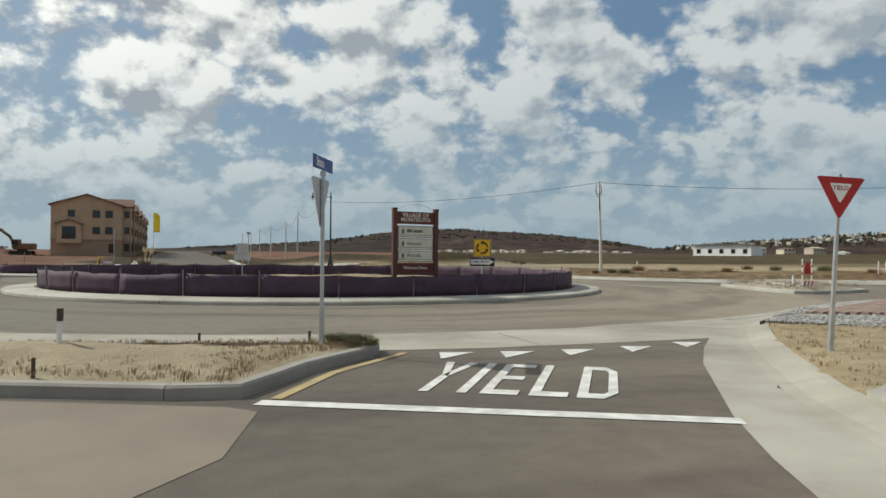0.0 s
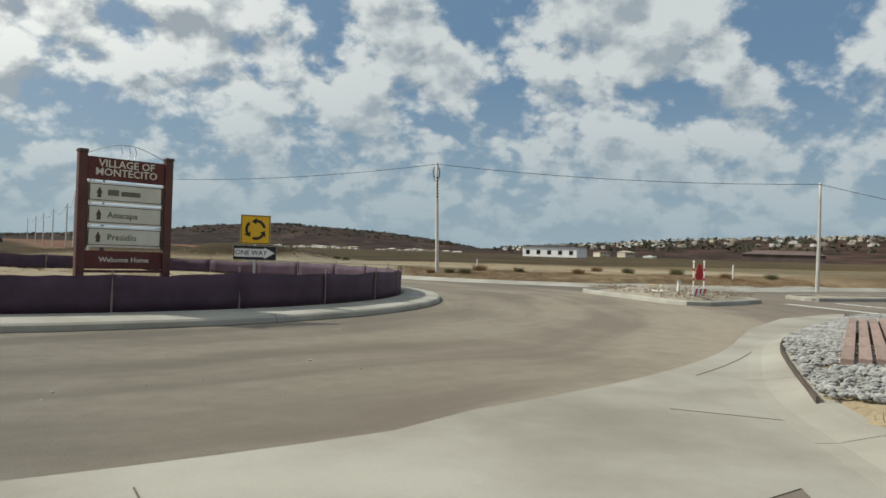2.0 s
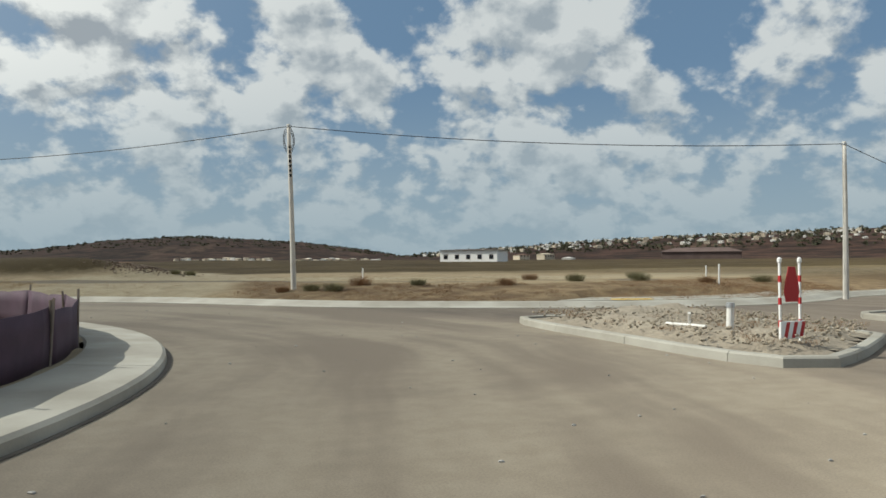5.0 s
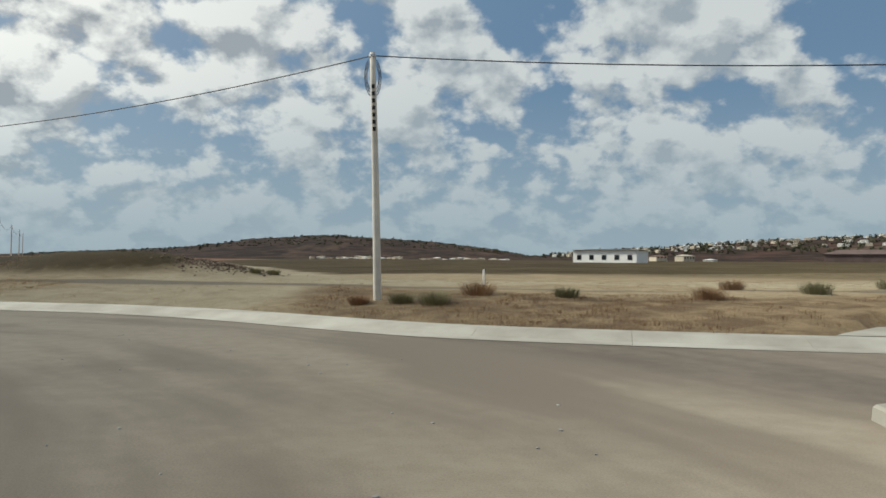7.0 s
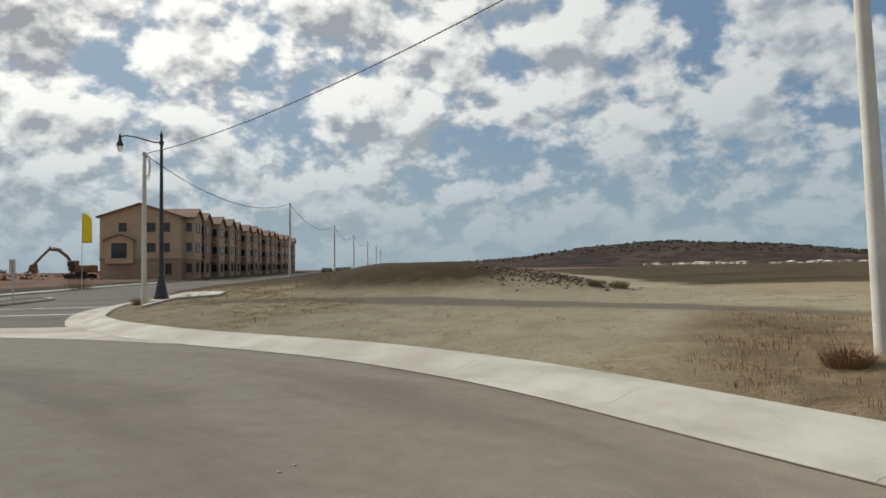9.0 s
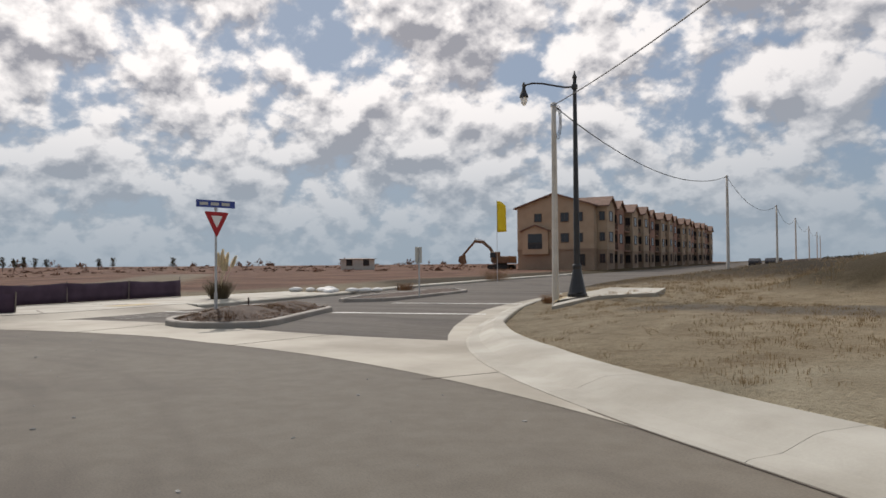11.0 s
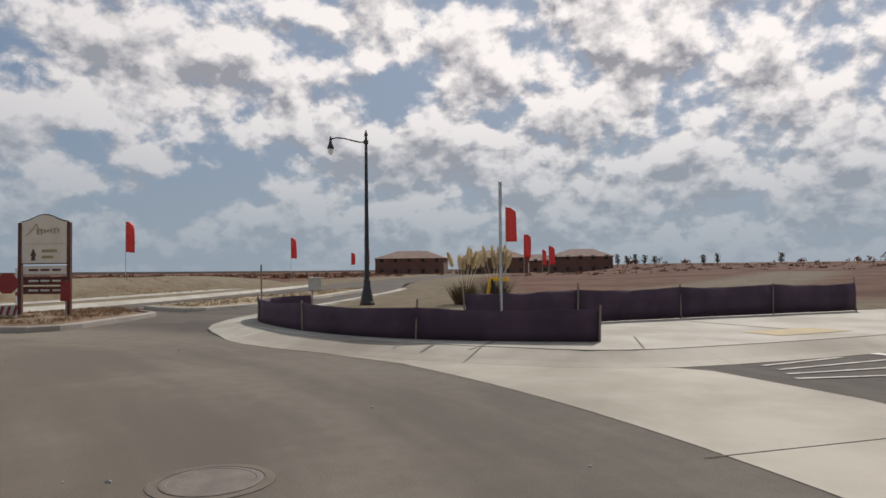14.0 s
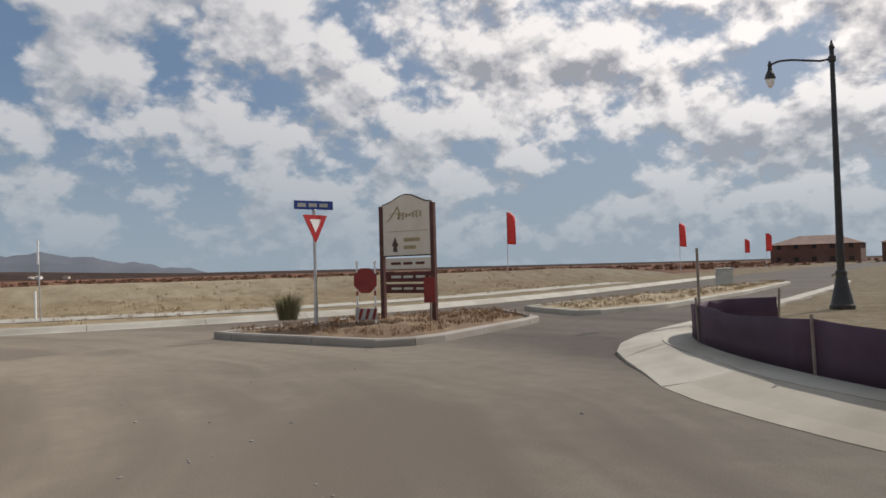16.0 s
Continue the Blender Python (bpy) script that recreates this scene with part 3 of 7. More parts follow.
def verge(x, y, d):
    """The ground's height outside the roads."""
    x, y = np.asarray(x, float), np.asarray(y, float)
    north = smoothstep(44, 56, y) * smoothstep(-27, -20, x)
    d = d - 0.5 - 0.6 * north
    z = rise(x, y) + 0.12 + (0.10 + 0.46 * north) * (1 - np.exp(-np.maximum(d, 0) / 3.0))
    z += 0.22 * np.exp(-(((x + 15.2) / 3.0) ** 2 + ((y - 71.2) / 2.6) ** 2) ** 2) * smoothstep(0.4, 1.4, d)
    z += lumps(x, y) * 0.035 * smoothstep(0.8, 4, d)
    # grassy mound and rubble bank to the north
    z += 0.55 * np.exp(-(((x - 0.6) / 2.4) ** 2 + ((y - 73.6) / 1.5) ** 2))
    z += 1.22 * np.exp(-(((x + 5.3) / 5.2) ** 2 + ((y - 75.9) / 4.4) ** 2) ** 2.0)
    z += 0.9 * np.exp(-(((x + 20) / 10) ** 2 + ((y - 96) / 12.0) ** 2))
    # sandy bank behind the south-west footway
    bank = line_distance(x, y, [(-12, 14), (-20, 18.5), (-32, 24.5), (-46, 27.0), (-75, 26)])
    z += 0.92 * np.exp(-(bank / 2.6) ** 2) * smoothstep(-90, -60, x)
    r = np.hypot(x - CX, y - CY)
    az = np.degrees(np.arctan2(-(x - CX), y - CY))
    el = np.interp(az, [a for a, _ in SKYLINE], [e for _, e in SKYLINE])
    far = smoothstep(620, 1500, r)
    z += far * (1500 * np.tan(np.radians(el)) + 1.0) - far * rise(x, y)
    z += far * 1.1 * (np.sin(0.021 * x + 1.7 * np.sin(0.011 * y)) + 0.5 * np.sin(0.06 * y + 0.055 * x)) * smoothstep(0.3, 1.2, el)
    return z


def ground_at(x, y):
    return float(verge(np.array([x]), np.array([y]), road_distance(np.array([x]), np.array([y])))[0])


def offset_line(line, off):
    """A line moved sideways to its right by off."""
    p = np.array(line, float)
    t = np.gradient(p, axis=0)
    t /= np.hypot(t[:, 0], t[:, 1])[:, None]
    return p + off * np.c_[t[:, 1], -t[:, 0]]


def near_part(line, lo, hi):
    """The stretch of a line within a window of the plan."""
    return np.array([q for q in line if lo[0] <= q[0] <= hi[0] and lo[1] <= q[1] <= hi[1]])


WEST_FRONT = [tuple(q) for q in offset_line(near_part(EDGE_NW, (-34, 46.1), (0, 71)), 0.54)[::-1]]
FOOTWAYS = {
    "north_east": [(17.2, 50.7), (20.2, 50.2), (24.0, 50.45), (28.2, 52.3), (34, 55.6), (33.2, 57.2), (27.6, 54.6), (23.6, 53.5), (19.4, 52.9)],
    "corner": [(-14.0, 68.2), (-16.2, 70.6), (-19.0, 74.0), (-17.6, 75.2), (-15.6, 72.4), (-12.6, 71.4), (-12.1, 70.3), (-13.4, 69.4)],
    "west": WEST_FRONT + [(-37.2, 70.0), (-33.9, 63.4), (-29.2, 56.4), (-27.0, 54.4), (-25.9, 52.2), (-26.8, 50.7), (-28.2, 49.2), (-30.4, 47.9)],
    "south_east": [(5.9, 12.2), (5.8, 6), (5.8, -10), (8.5, -10), (8.7, 6), (8.9, 12.3), (6.6, 12.9)],
    "south_west": [(-16.8, 20.0), (-21.8, 26.6), (-25.6, 29.4), (-31.5, 32.6), (-40, 33.6), (-60, 32.0), (-60, 30.2), (-40, 31.8), (-32.3, 30.8),
                   (-26.6, 27.4), (-22.8, 24.6), (-18.2, 18.8)]}


def build_ground():
    fx = np.arange(-50, 34.01, 0.34)
    fy = np.arange(5, 98.01, 0.34)
    out = lambda start, sign: start + sign * np.cumsum(np.geomspace(0.5, 190, 64))  # noqa: E731
    xs = np.r_[out(fx[0], -1)[::-1], fx, out(fx[-1], 1)]
    ys = np.r_[out(fy[0], -1)[::-1], fy, out(fy[-1], 1)]
    X, Y = np.meshgrid(xs, ys)
    D = road_distance(X, Y)
    Z = verge(X, Y, D)
    # below kerbs and footways the earth stays out of sight
    width = np.where((line_distance(X, Y, EDGE_NE[::3]) < D + 0.25) & (X > -10.0), 1.16, 0.52)
    Z = np.where(D < width, rise(X, Y) - 0.03, Z)
    for outline in FOOTWAYS.values():
        q = np.array(outline + outline[:1], float)
        inside = np.zeros(X.shape, bool)
        for a, b in zip(q, q[1:]):
            inside ^= ((a[1] > Y) != (b[1] > Y)) & (X < (b[0] - a[0]) * (Y - a[1]) / (b[1] - a[1] + 1e-12) + a[0])
        Z = np.where(inside, Z - 0.2, Z)
    Z = np.where(D < 0.06, rise(X, Y) - 0.35, Z)
    nx, ny = len(xs), len(ys)
    verts = np.c_[X.ravel(), Y.ravel(), Z.ravel()]
    i = np.arange(nx * ny).reshape(ny, nx)
    faces = np.stack([i[:-1, :-1], i[:-1, 1:], i[1:, 1:], i[1:, :-1]], -1).reshape(-1, 4)
    me = bpy.data.meshes.new("ground")
    me.vertices.add(len(verts)), me.loops.add(faces.size), me.polygons.add(len(faces))
    me.vertices.foreach_set("co", verts.ravel())
    me.loops.foreach_set("vertex_index", faces.ravel())
    me.polygons.foreach_set("loop_start", np.arange(len(faces)) * 4)
    me.polygons.foreach_set("use_smooth", np.ones(len(faces), bool))
    me.update()
    # soil masks: sand, dry straw, olive field, far scrub
    R = np.hypot(X - CX, Y - CY)
    wig = lumps(X * 0.35, Y * 0.35)
    track = line_distance(X, Y, [(-26, 160), (-15, 127), (-6, 102), (0.7, 86), (3.6, 73), (2.8, 61), (-1, 59)])
    band = line_distance(X, Y, [(2, 69), (9, 67.5), (16, 66.5), (30, 67), (60, 78), (120, 105)])
    sand = np.maximum(1 - smoothstep(2.2, 5.5, track + wig), 0.95 * (1 - smoothstep(2.0, 5.0, band + wig)))
    sand = np.maximum(sand, 0.8 * (1 - smoothstep(1.5, 4.0, line_distance(X, Y, [(-12, 14), (-20, 18.5), (-32, 24.5), (-46, 27), (-75, 26)]))))
    sand = np.maximum(sand, 0.75 * (1 - smoothstep(2.5, 5.5, line_distance(X, Y, [(-30, 54), (-36, 57), (-60, 66), (-95, 80)]))))
    east = smoothstep(4.5, 9.0, X + wig)
    straw = (1 - smoothstep(5, 11, D + 1.5 * wig)) * np.where(Y > 47, 0.12 + 0.88 * east, 0.12)
    straw = np.maximum(straw, 0.9 * (1 - smoothstep(7, 14, np.hypot(X + 22, Y - 92))))
    straw *= 1 - 0.8 * np.clip(1 - smoothstep(1.5, 4.0, track), 0, 1)
    green = smoothstep(78, 92, Y - 0.10 * X + 2 * wig) * (1 - 0.9 * sand)
    green = np.maximum(green, np.exp(-(((X + 5.5) / 6.0) ** 2 + ((Y - 75.8) / 4.9) ** 2) ** 3))
    green = np.maximum(green, 0.55 * smoothstep(40, 60, R) * (X > 20))
    scrub = smoothstep(300, 700, R)
    west = smoothstep(20, 34, -X - 12) * smoothstep(30, 44, R) * smoothstep(4, 9, D + wig) * (1 - sand)
    gravel = 0.62 - 0.62 * smoothstep(0.3, 1.9, line_distance(X, Y, [(-10, 67.5), (-2.7, 67.3), (5, 64.5), (10.4, 61.9), (15, 59.5), (26, 60.5)]) + 0.6 * wig)
    cols = np.stack([np.clip(v, 0, 1) for v in (sand, straw, green * (1 - west), scrub)], -1).reshape(-1, 4)
    layer_soil = me.color_attributes.new("soil", "FLOAT_COLOR", "POINT")
    layer_soil.data.foreach_set("color", cols.ravel().astype(np.float32))
    layer_cover = me.color_attributes.new("cover", "FLOAT_COLOR", "POINT")
    layer_cover.data.foreach_set("color", np.stack([np.clip(v, 0, 1) for v in (scrub, gravel, 0.95 * west, scrub)], -1).ravel().astype(np.float32))
    tagged(part("ground", me, M_GROUND), "dry bare earth with straw, sand and far brown hills", "ground", kind="structure")


build_ground()


def flat_sheet(name, outline, z, mat, label, category, drape=False, parent=None, thick=0.0):
    """A level sheet of paving; with thick, a slab with sides."""
    pts = [(float(x), float(y)) for x, y in outline]
    from_tess = bpy.data.meshes.new(name)
    tris = tessellate([[Vector((x, y, 0)) for x, y in pts]])
    hs = [z + float(rise(x, y)) + (ground_at(x, y) - float(rise(x, y)) - 0.14 if drape else 0) for x, y in pts]
    verts = [(x, y, h) for (x, y), h in zip(pts, hs)]
    faces = []
    for a, b, c in tris:
        (ax, ay), (bx, by), (cx_, cy_) = pts[a], pts[b], pts[c]
        faces.append((a, b, c) if (bx - ax) * (cy_ - ay) - (by - ay) * (cx_ - ax) > 0 else (a, c, b))
    if thick:
        n = len(pts)
        verts += [(x, y, h - thick) for x, y, h in verts]
        turn = sum(pts[k][0] * pts[(k + 1) % n][1] - pts[(k + 1) % n][0] * pts[k][1] for k in range(n)) > 0
        for k in range(n):
            j = (k + 1) % n
            faces.append((k, k + n, j + n, j) if turn else (k, j, j + n, k + n))
    from_tess.from_pydata(verts, [], faces)
    from_tess.update()
    ob = part(name, from_tess, mat, parent)
    return tagged(ob, label, category, kind="structure") if label else ob


from mathutils.geometry import tessellate_polygon as tessellate

flat_sheet("road", ROAD_LINE, 0.0, M_ASPHALT, "dusty grey asphalt of roundabout and four arms", "road")


def kerb(name, line, profile, mat, label, length=3.0, closed=False, gap=0.012, stones="kerb_stone", taper=None):
    """Kerb stones along a line: profile of (metres to the right, height), cut into lengths by open joints.
    With taper, a profile of as many points, the section changes into it over the first six metres."""
    root = thing(name, Matrix.Identity(4), label, "kerb", kind="structure")
    p = np.array(line, float)
    if closed:
        p = np.vstack([p, p[:1]])
    s = np.r_[0, np.cumsum(np.hypot(*np.diff(p, axis=0).T))]
    total = s[-1]
    n = max(1, round(total / length))
    cuts = np.linspace(0, total, n + 1)
    normals = np.gradient(p, axis=0)
    if closed:
        normals[0] = normals[-1] = p[1] - p[-2]
    normals /= np.hypot(normals[:, 0], normals[:, 1])[:, None]
    at = lambda q: (np.interp(q, s, p[:, 0]), np.interp(q, s, p[:, 1]), np.interp(q, s, normals[:, 1]), -np.interp(q, s, normals[:, 0]))  # noqa: E731
    m = len(profile)
    for a, b in zip(cuts, cuts[1:]):
        steps = np.linspace(a + gap / 2, b - gap / 2, max(2, int((b - a) / 0.75) + 1))
        verts, faces = [], []
        for q in steps:
            x, y, nx_, ny_ = at(q)
            h = float(rise(x, y))
            mix = min(q / 6.0, 1.0) if taper else 0.0
            verts += [(x + nx_ * (o * (1 - mix) + o2 * mix), y + ny_ * (o * (1 - mix) + o2 * mix), h + z * (1 - mix) + z2 * mix) for (o, z), (o2, z2) in zip(profile, taper or profile)]
        for k in range(len(steps) - 1):
            for j in range(m - 1):
                u = k * m + j
                faces.append((u, u + m, u + m + 1, u + 1))
        faces.append(tuple(range(m))), faces.append(tuple(range((len(steps) - 1) * m, len(steps) * m))[::-1])
        part(stones, pydata(stones, verts, faces), mat, root)
    return root


KERB = [(-0.02, -0.10), (0.0, 0.125), (0.03, 0.152), (0.17, 0.155), (0.20, 0.14), (0.20, -0.10)]
WIDE = [(-0.05, -0.10), (-0.05, 0.012), (0.0, 0.03), (0.30, 0.045), (0.62, 0.15), (0.72, 0.165), (1.18, 0.172), (1.22, 0.15), (1.22, -0.10)]
NARROW = [(-0.05, -0.10), (-0.05, 0.012), (0.0, 0.02), (0.10, 0.03), (0.26, 0.125), (0.34, 0.155), (0.55, 0.165), (0.58, 0.14), (0.58, -0.10)]
ROLL = [(-0.02, -0.10), (-0.02, 0.008), (0.10, 0.03), (0.26, 0.125), (0.34, 0.155), (0.55, 0.165), (0.58, 0.14), (0.58, -0.10)]

LOW = [(-0.02, -0.10), (-0.02, 0.10), (0.03, 0.138), (0.30, 0.158), (0.57, 0.167), (0.58, -0.10)]
RAMP = [(-0.35, -0.10), (-0.35, 0.0075), (-0.05, 0.045), (0.25, 0.11), (0.57, 0.169), (0.58, -0.10)]
GENTLE = [(-0.02, -0.10), (-0.02, 0.008), (0.15, 0.022), (0.46, 0.10), (0.58, 0.118), (0.60, -0.10)]

kerb("kerb_south_east", near_part(EDGE_SE, (-10, -12), (60, 47)), GENTLE, M_APRON, "pale rolled concrete kerb round the planted corner")
kerb("kerb_north", near_part(EDGE_NE, (-8.2, 48), (70, 125)), WIDE, M_CONCRETE, "wide pale sloping concrete kerb beside dry verge", gap=0.006)
kerb("kerb_corner", near_part(EDGE_NE, (-46, 48), (-8.0, 125)), WIDE, M_CONCRETE, "pale rolled concrete kerb bending into the street", gap=0.006, taper=NARROW)
NW_ALL = near_part(EDGE_NW, (-60, 30), (0, 125))
cut_a, cut_b = int(np.argmin(abs(NW_ALL[:, 1] - 62.0))), int(np.argmin(np.hypot(NW_ALL[:, 0] + 26.0, NW_ALL[:, 1] - 48.8)))
kerb("kerb_north_west", NW_ALL[:cut_a + 1], LOW, M_CONCRETE, "pale concrete kerb along the street footway")
kerb("kerb_west_ramp", NW_ALL[cut_a:cut_b + 1], RAMP, M_APRON, "pale dropped kerb sloping up to the footway", length=4.5, gap=0.003)
kerb("kerb_west", NW_ALL[cut_b:], RAMP, M_CONCRETE, "pale concrete kerb bending round the fenced corner", gap=0.005, taper=LOW)
kerb("kerb_south_west", near_part(EDGE_SW, (-80, -12), (0, 60)), ROLL, M_CONCRETE, "pale concrete kerb below the sandy bank")

# concrete cross gutters between the circle and the arms
arc = lambda r, a, b, n: [(CX + r * math.cos(radians(a + (b - a) * k / n)), CY + r * math.sin(radians(a + (b - a) * k / n))) for k in range(n + 1)]  # noqa: E731
south = list(EDGE_SE[(EDGE_SE[:, 1] > -12) & (EDGE_SE[:, 1] < 34)][::-1])
flat_sheet("pavement_south", arc(20.9, -104, -60, 24) + arc(20.65, -57, -34, 16) + [(12.0, 28.8), (14.6, 31.7), (17.6, 33.8), (21.4, 35.2)] + south
           + [(4.0, -12), (4.1, 6), (4.25, 10.1), (4.4, 11.6), (5.0, 15.0), (5.5, 16.9), (5.98, 18.35), (3.5, 17.05), (1.9, 16.25), (0.4, 15.75), (-1.2, 15.6), (-4, 15.0), (-9, 14.4), (-12, 15)],
           0.006, M_APRON, "pale dusty concrete gutter across the south arm", "pavement")
corner = list(EDGE_NE[(EDGE_NE[:, 0] < -2.0) & (EDGE_NE[:, 0] > -24.5)])
flat_sheet("pavement_north_west", [(-26.7, 48.15), (-25.95, 48.72), (-25.3, 49.35), (-24.8, 49.98), (-24.2, 50.75), (-23.4, 51.8), (-22.55, 53.05)] + arc(21.75, 134, 112, 16) + arc(21.55, 108, 78, 24) + corner + [(-24.2, 77.7), (-22.3, 74.8), (-20.1, 71.7), (-18.1, 69.1), (-15.9, 66.7), (-13.3, 64.3), (-11.6, 62.9), (-10.7, 62.25), (-12.6, 61.3), (-14.3, 60.65), (-15.9, 60.1), (-17.8, 59.7), (-20.3, 58.7), (-22.3, 57.5), (-22.85, 56.4), (-23.05, 54.4), (-24.0, 51.65), (-25.4, 49.35), (-26.4, 48.45)],
           0.006, M_APRON, "pale concrete gutter across the north-west arm", "pavement")

flat_sheet("pavement_crossing", [(-11, 11.25), (-0.50, 11.3), (-0.15, 11.15), (0.15, 9.6), (-0.3, 7.6), (-1.6, 4.5), (-3, -12), (-11, -12)], 0.005, M_CROSS, "dusty brown paved crossing beside the lane", "pavement")
# footways
for name, z, drape, label in (("north_east", 0.178, False, "pale concrete kerb ramp beside the dry verge"), ("corner", 0.23, True, "pale concrete footway slab at the street corner"),
                              ("west", 0.172, False, "pale concrete footway in front of the black fence"), ("south_east", 0.175, False, "pale concrete footway by the planted corner"),
                              ("south_west", 0.18, False, "pale concrete footway below the sandy bank")):
    flat_sheet("pavement_" + name, FOOTWAYS[name], z, M_CONCRETE, label, "pavement", drape=drape, thick=0.3)
flat_sheet("trim_tactile_east", [(19.2, 50.5), (20.7, 50.35), (20.95, 51.15), (19.45, 51.3)], 0.184, M_TACTILE, "yellow tactile paving on the kerb ramp", "tactile paving")
flat_sheet("trim_tactile_corner", [(-15.2, 69.4), (-16.3, 70.6), (-15.6, 71.2), (-14.6, 70.1)], 0.27, M_WORNTACTILE, "worn yellow tactile paving at the corner", "tactile paving", drape=True)
flat_sheet("trim_tactile_west", [(-25.8, 59.3), (-26.9, 60.9), (-27.6, 60.4), (-26.5, 58.8)], 0.180, M_WORNTACTILE, "worn yellow tactile paving on the footway", "tactile paving")


def soil_patch(name, outline, base, dome, mat, parent, seed=0, cell=0.35):
    """Uneven earth filling an outline, highest in the middle."""
    rng = np.random.default_rng(seed)
    p = np.array(outline, float)
    lo, hi = p.min(0), p.max(0)
    xs, ys = np.arange(lo[0] - cell, hi[0] + cell, cell), np.arange(lo[1] - cell, hi[1] + cell, cell)
    X, Y = np.meshgrid(xs, ys)
    q = np.vstack([p, p[:1]])
    inside = np.zeros(X.shape, bool)
    for a, b in zip(q, q[1:]):
        inside ^= ((a[1] > Y) != (b[1] > Y)) & (X < (b[0] - a[0]) * (Y - a[1]) / (b[1] - a[1] + 1e-12) + a[0])
    d = line_distance(X, Y, q) * np.where(inside, 1, -1)
    Z = base + dome * smoothstep(0.0, 1.1, d) * (1 + 0.5 * lumps(X * 1.7, Y * 1.7)) + rng.normal(0, 0.016, X.shape) * smoothstep(0, 0.5, d)
    Z += rise(X, Y)
    keep = d > -cell * 0.45
    idx = -np.ones(X.shape, int)
    idx[keep] = np.arange(keep.sum())
    verts = np.c_[X[keep], Y[keep], Z[keep]]
    faces = []
    for j in range(len(ys) - 1):
        for i in range(len(xs) - 1):
            f = (idx[j, i], idx[j, i + 1], idx[j + 1, i + 1], idx[j + 1, i])
            if min(f) >= 0:
                faces.append(f)
    return part(name, pydata(name, verts, faces), mat, parent, smooth=True)


def median(name, outline, mat_kerb, mat_soil, label, dome=0.12, seed=1, length=2.4):
    line = smooth_closed(outline)
    root = kerb(name, line, KERB, mat_kerb, label, length=length, closed=True)
    soil_patch("median_soil", offset_line(line, 0.17), 0.10, dome, mat_soil, root, seed)
    return root


def smooth_closed(points, step=0.35):
    """A closed outline, anticlockwise reversed so that its right side lies inside, with clipped corners."""
    p = np.array(points, float)
    area = sum(p[k][0] * p[(k + 1) % len(p)][1] - p[(k + 1) % len(p)][0] * p[k][1] for k in range(len(p)))
    if area > 0:
        p = p[::-1]
    out = []
    n = len(p)
    for k in range(n):
        a, b, c = p[k - 1], p[k], p[(k + 1) % n]
        ra, rc = min(0.45, 0.4 * np.hypot(*(b - a))), min(0.45, 0.4 * np.hypot(*(c - b)))
        u, v = b + (a - b) / np.hypot(*(a - b)) * ra, b + (c - b) / np.hypot(*(c - b)) * rc
        for s in (0, 0.25, 0.5, 0.75, 1):
            out.append((1 - s) ** 2 * u + 2 * s * (1 - s) * b + s * s * v)
        nxt = p[(k + 1) % n]
        d = p[(k + 2) % n]
        end = nxt + (b - nxt) / np.hypot(*(b - nxt)) * min(0.45, 0.4 * np.hypot(*(nxt - b)))
        span = np.hypot(*(end - v))
        for s in np.arange(step, span - step * 0.5, step) / max(span, 1e-6):
            out.append(v + (end - v) * s)
    return np.array(out)


MED_S = [(0.42, 15.5), (-0.32, 13.4), (-0.5, 11.55), (-4.0, 11.45), (-7.6, 11.7), (-8.6, 13.2), (-5.9, 14.6), (-2.6, 15.3), (-0.2, 15.85)]
MED_E = [(13.35, 44.2), (13.45, 42.0), (13.65, 40.3), (13.85, 38.0), (14.15, 36.5), (14.9, 36.1), (16.3, 37.0), (18.6, 38.8), (18.7, 45.2), (16.2, 44.9), (13.7, 44.75)]
MED_E2 = [(22.0, 40.9), (30.4, 43.6), (40, 46.8), (40, 49.0), (30.2, 46.0), (22.4, 43.6)]
MED_W = [(-16.1, 60.3), (-16.45, 59.5), (-17.4, 58.95), (-18.8, 58.9), (-20.3, 59.7), (-23.0, 64.5), (-21.3, 65.2), (-19.5, 63.6), (-17.6, 62.0), (-16.3, 60.9)]
MED_W2 = [(-26.3, 67.6), (-25.6, 69.8), (-31.5, 78.6), (-33.9, 79.6), (-34.3, 78.0), (-29.6, 70.6)]
MED_SW = [(-26.5, 37.8), (-27.0, 42.8), (-28.0, 43.1), (-33.0, 42.3), (-35.4, 39.3), (-31.0, 37.6)]
MED_SW2 = [(-36.6, 39.2), (-35.0, 42.3), (-38.6, 43.1), (-48, 42.6), (-60, 41.2), (-60, 39.6), (-46, 39.6)]
median("median_south", MED_S, M_KERB_DARK, M_DRYDIRT, "grey kerbed traffic island of dry straw and earth", seed=1)
median("median_east", MED_E, M_CONCRETE, M_LOOSE, "pale kerbed traffic island heaped with loose soil", 0.22, seed=2)
median("median_east_far", MED_E2, M_CONCRETE, M_LOOSE, "low pale kerbed island of loose soil", 0.08, seed=3)
median("median_north_west", MED_W, M_KERB_DARK, M_MULCH, "grey kerbed traffic island of dark mulch", 0.20, seed=4)
median("median_north_west_far", MED_W2, M_KERB_DARK, M_MULCH, "long kerbed island of dark mulch in the street", 0.10, seed=5)
median("median_south_west", MED_SW, M_KERB_DARK, M_DARKSTRAW, "grey kerbed traffic island of dry grass and dirt", 0.10, seed=6)
median("median_south_west_far", MED_SW2, M_CONCRETE, M_DRYDIRT, "long pale kerbed island of dry dirt", 0.10, seed=7)

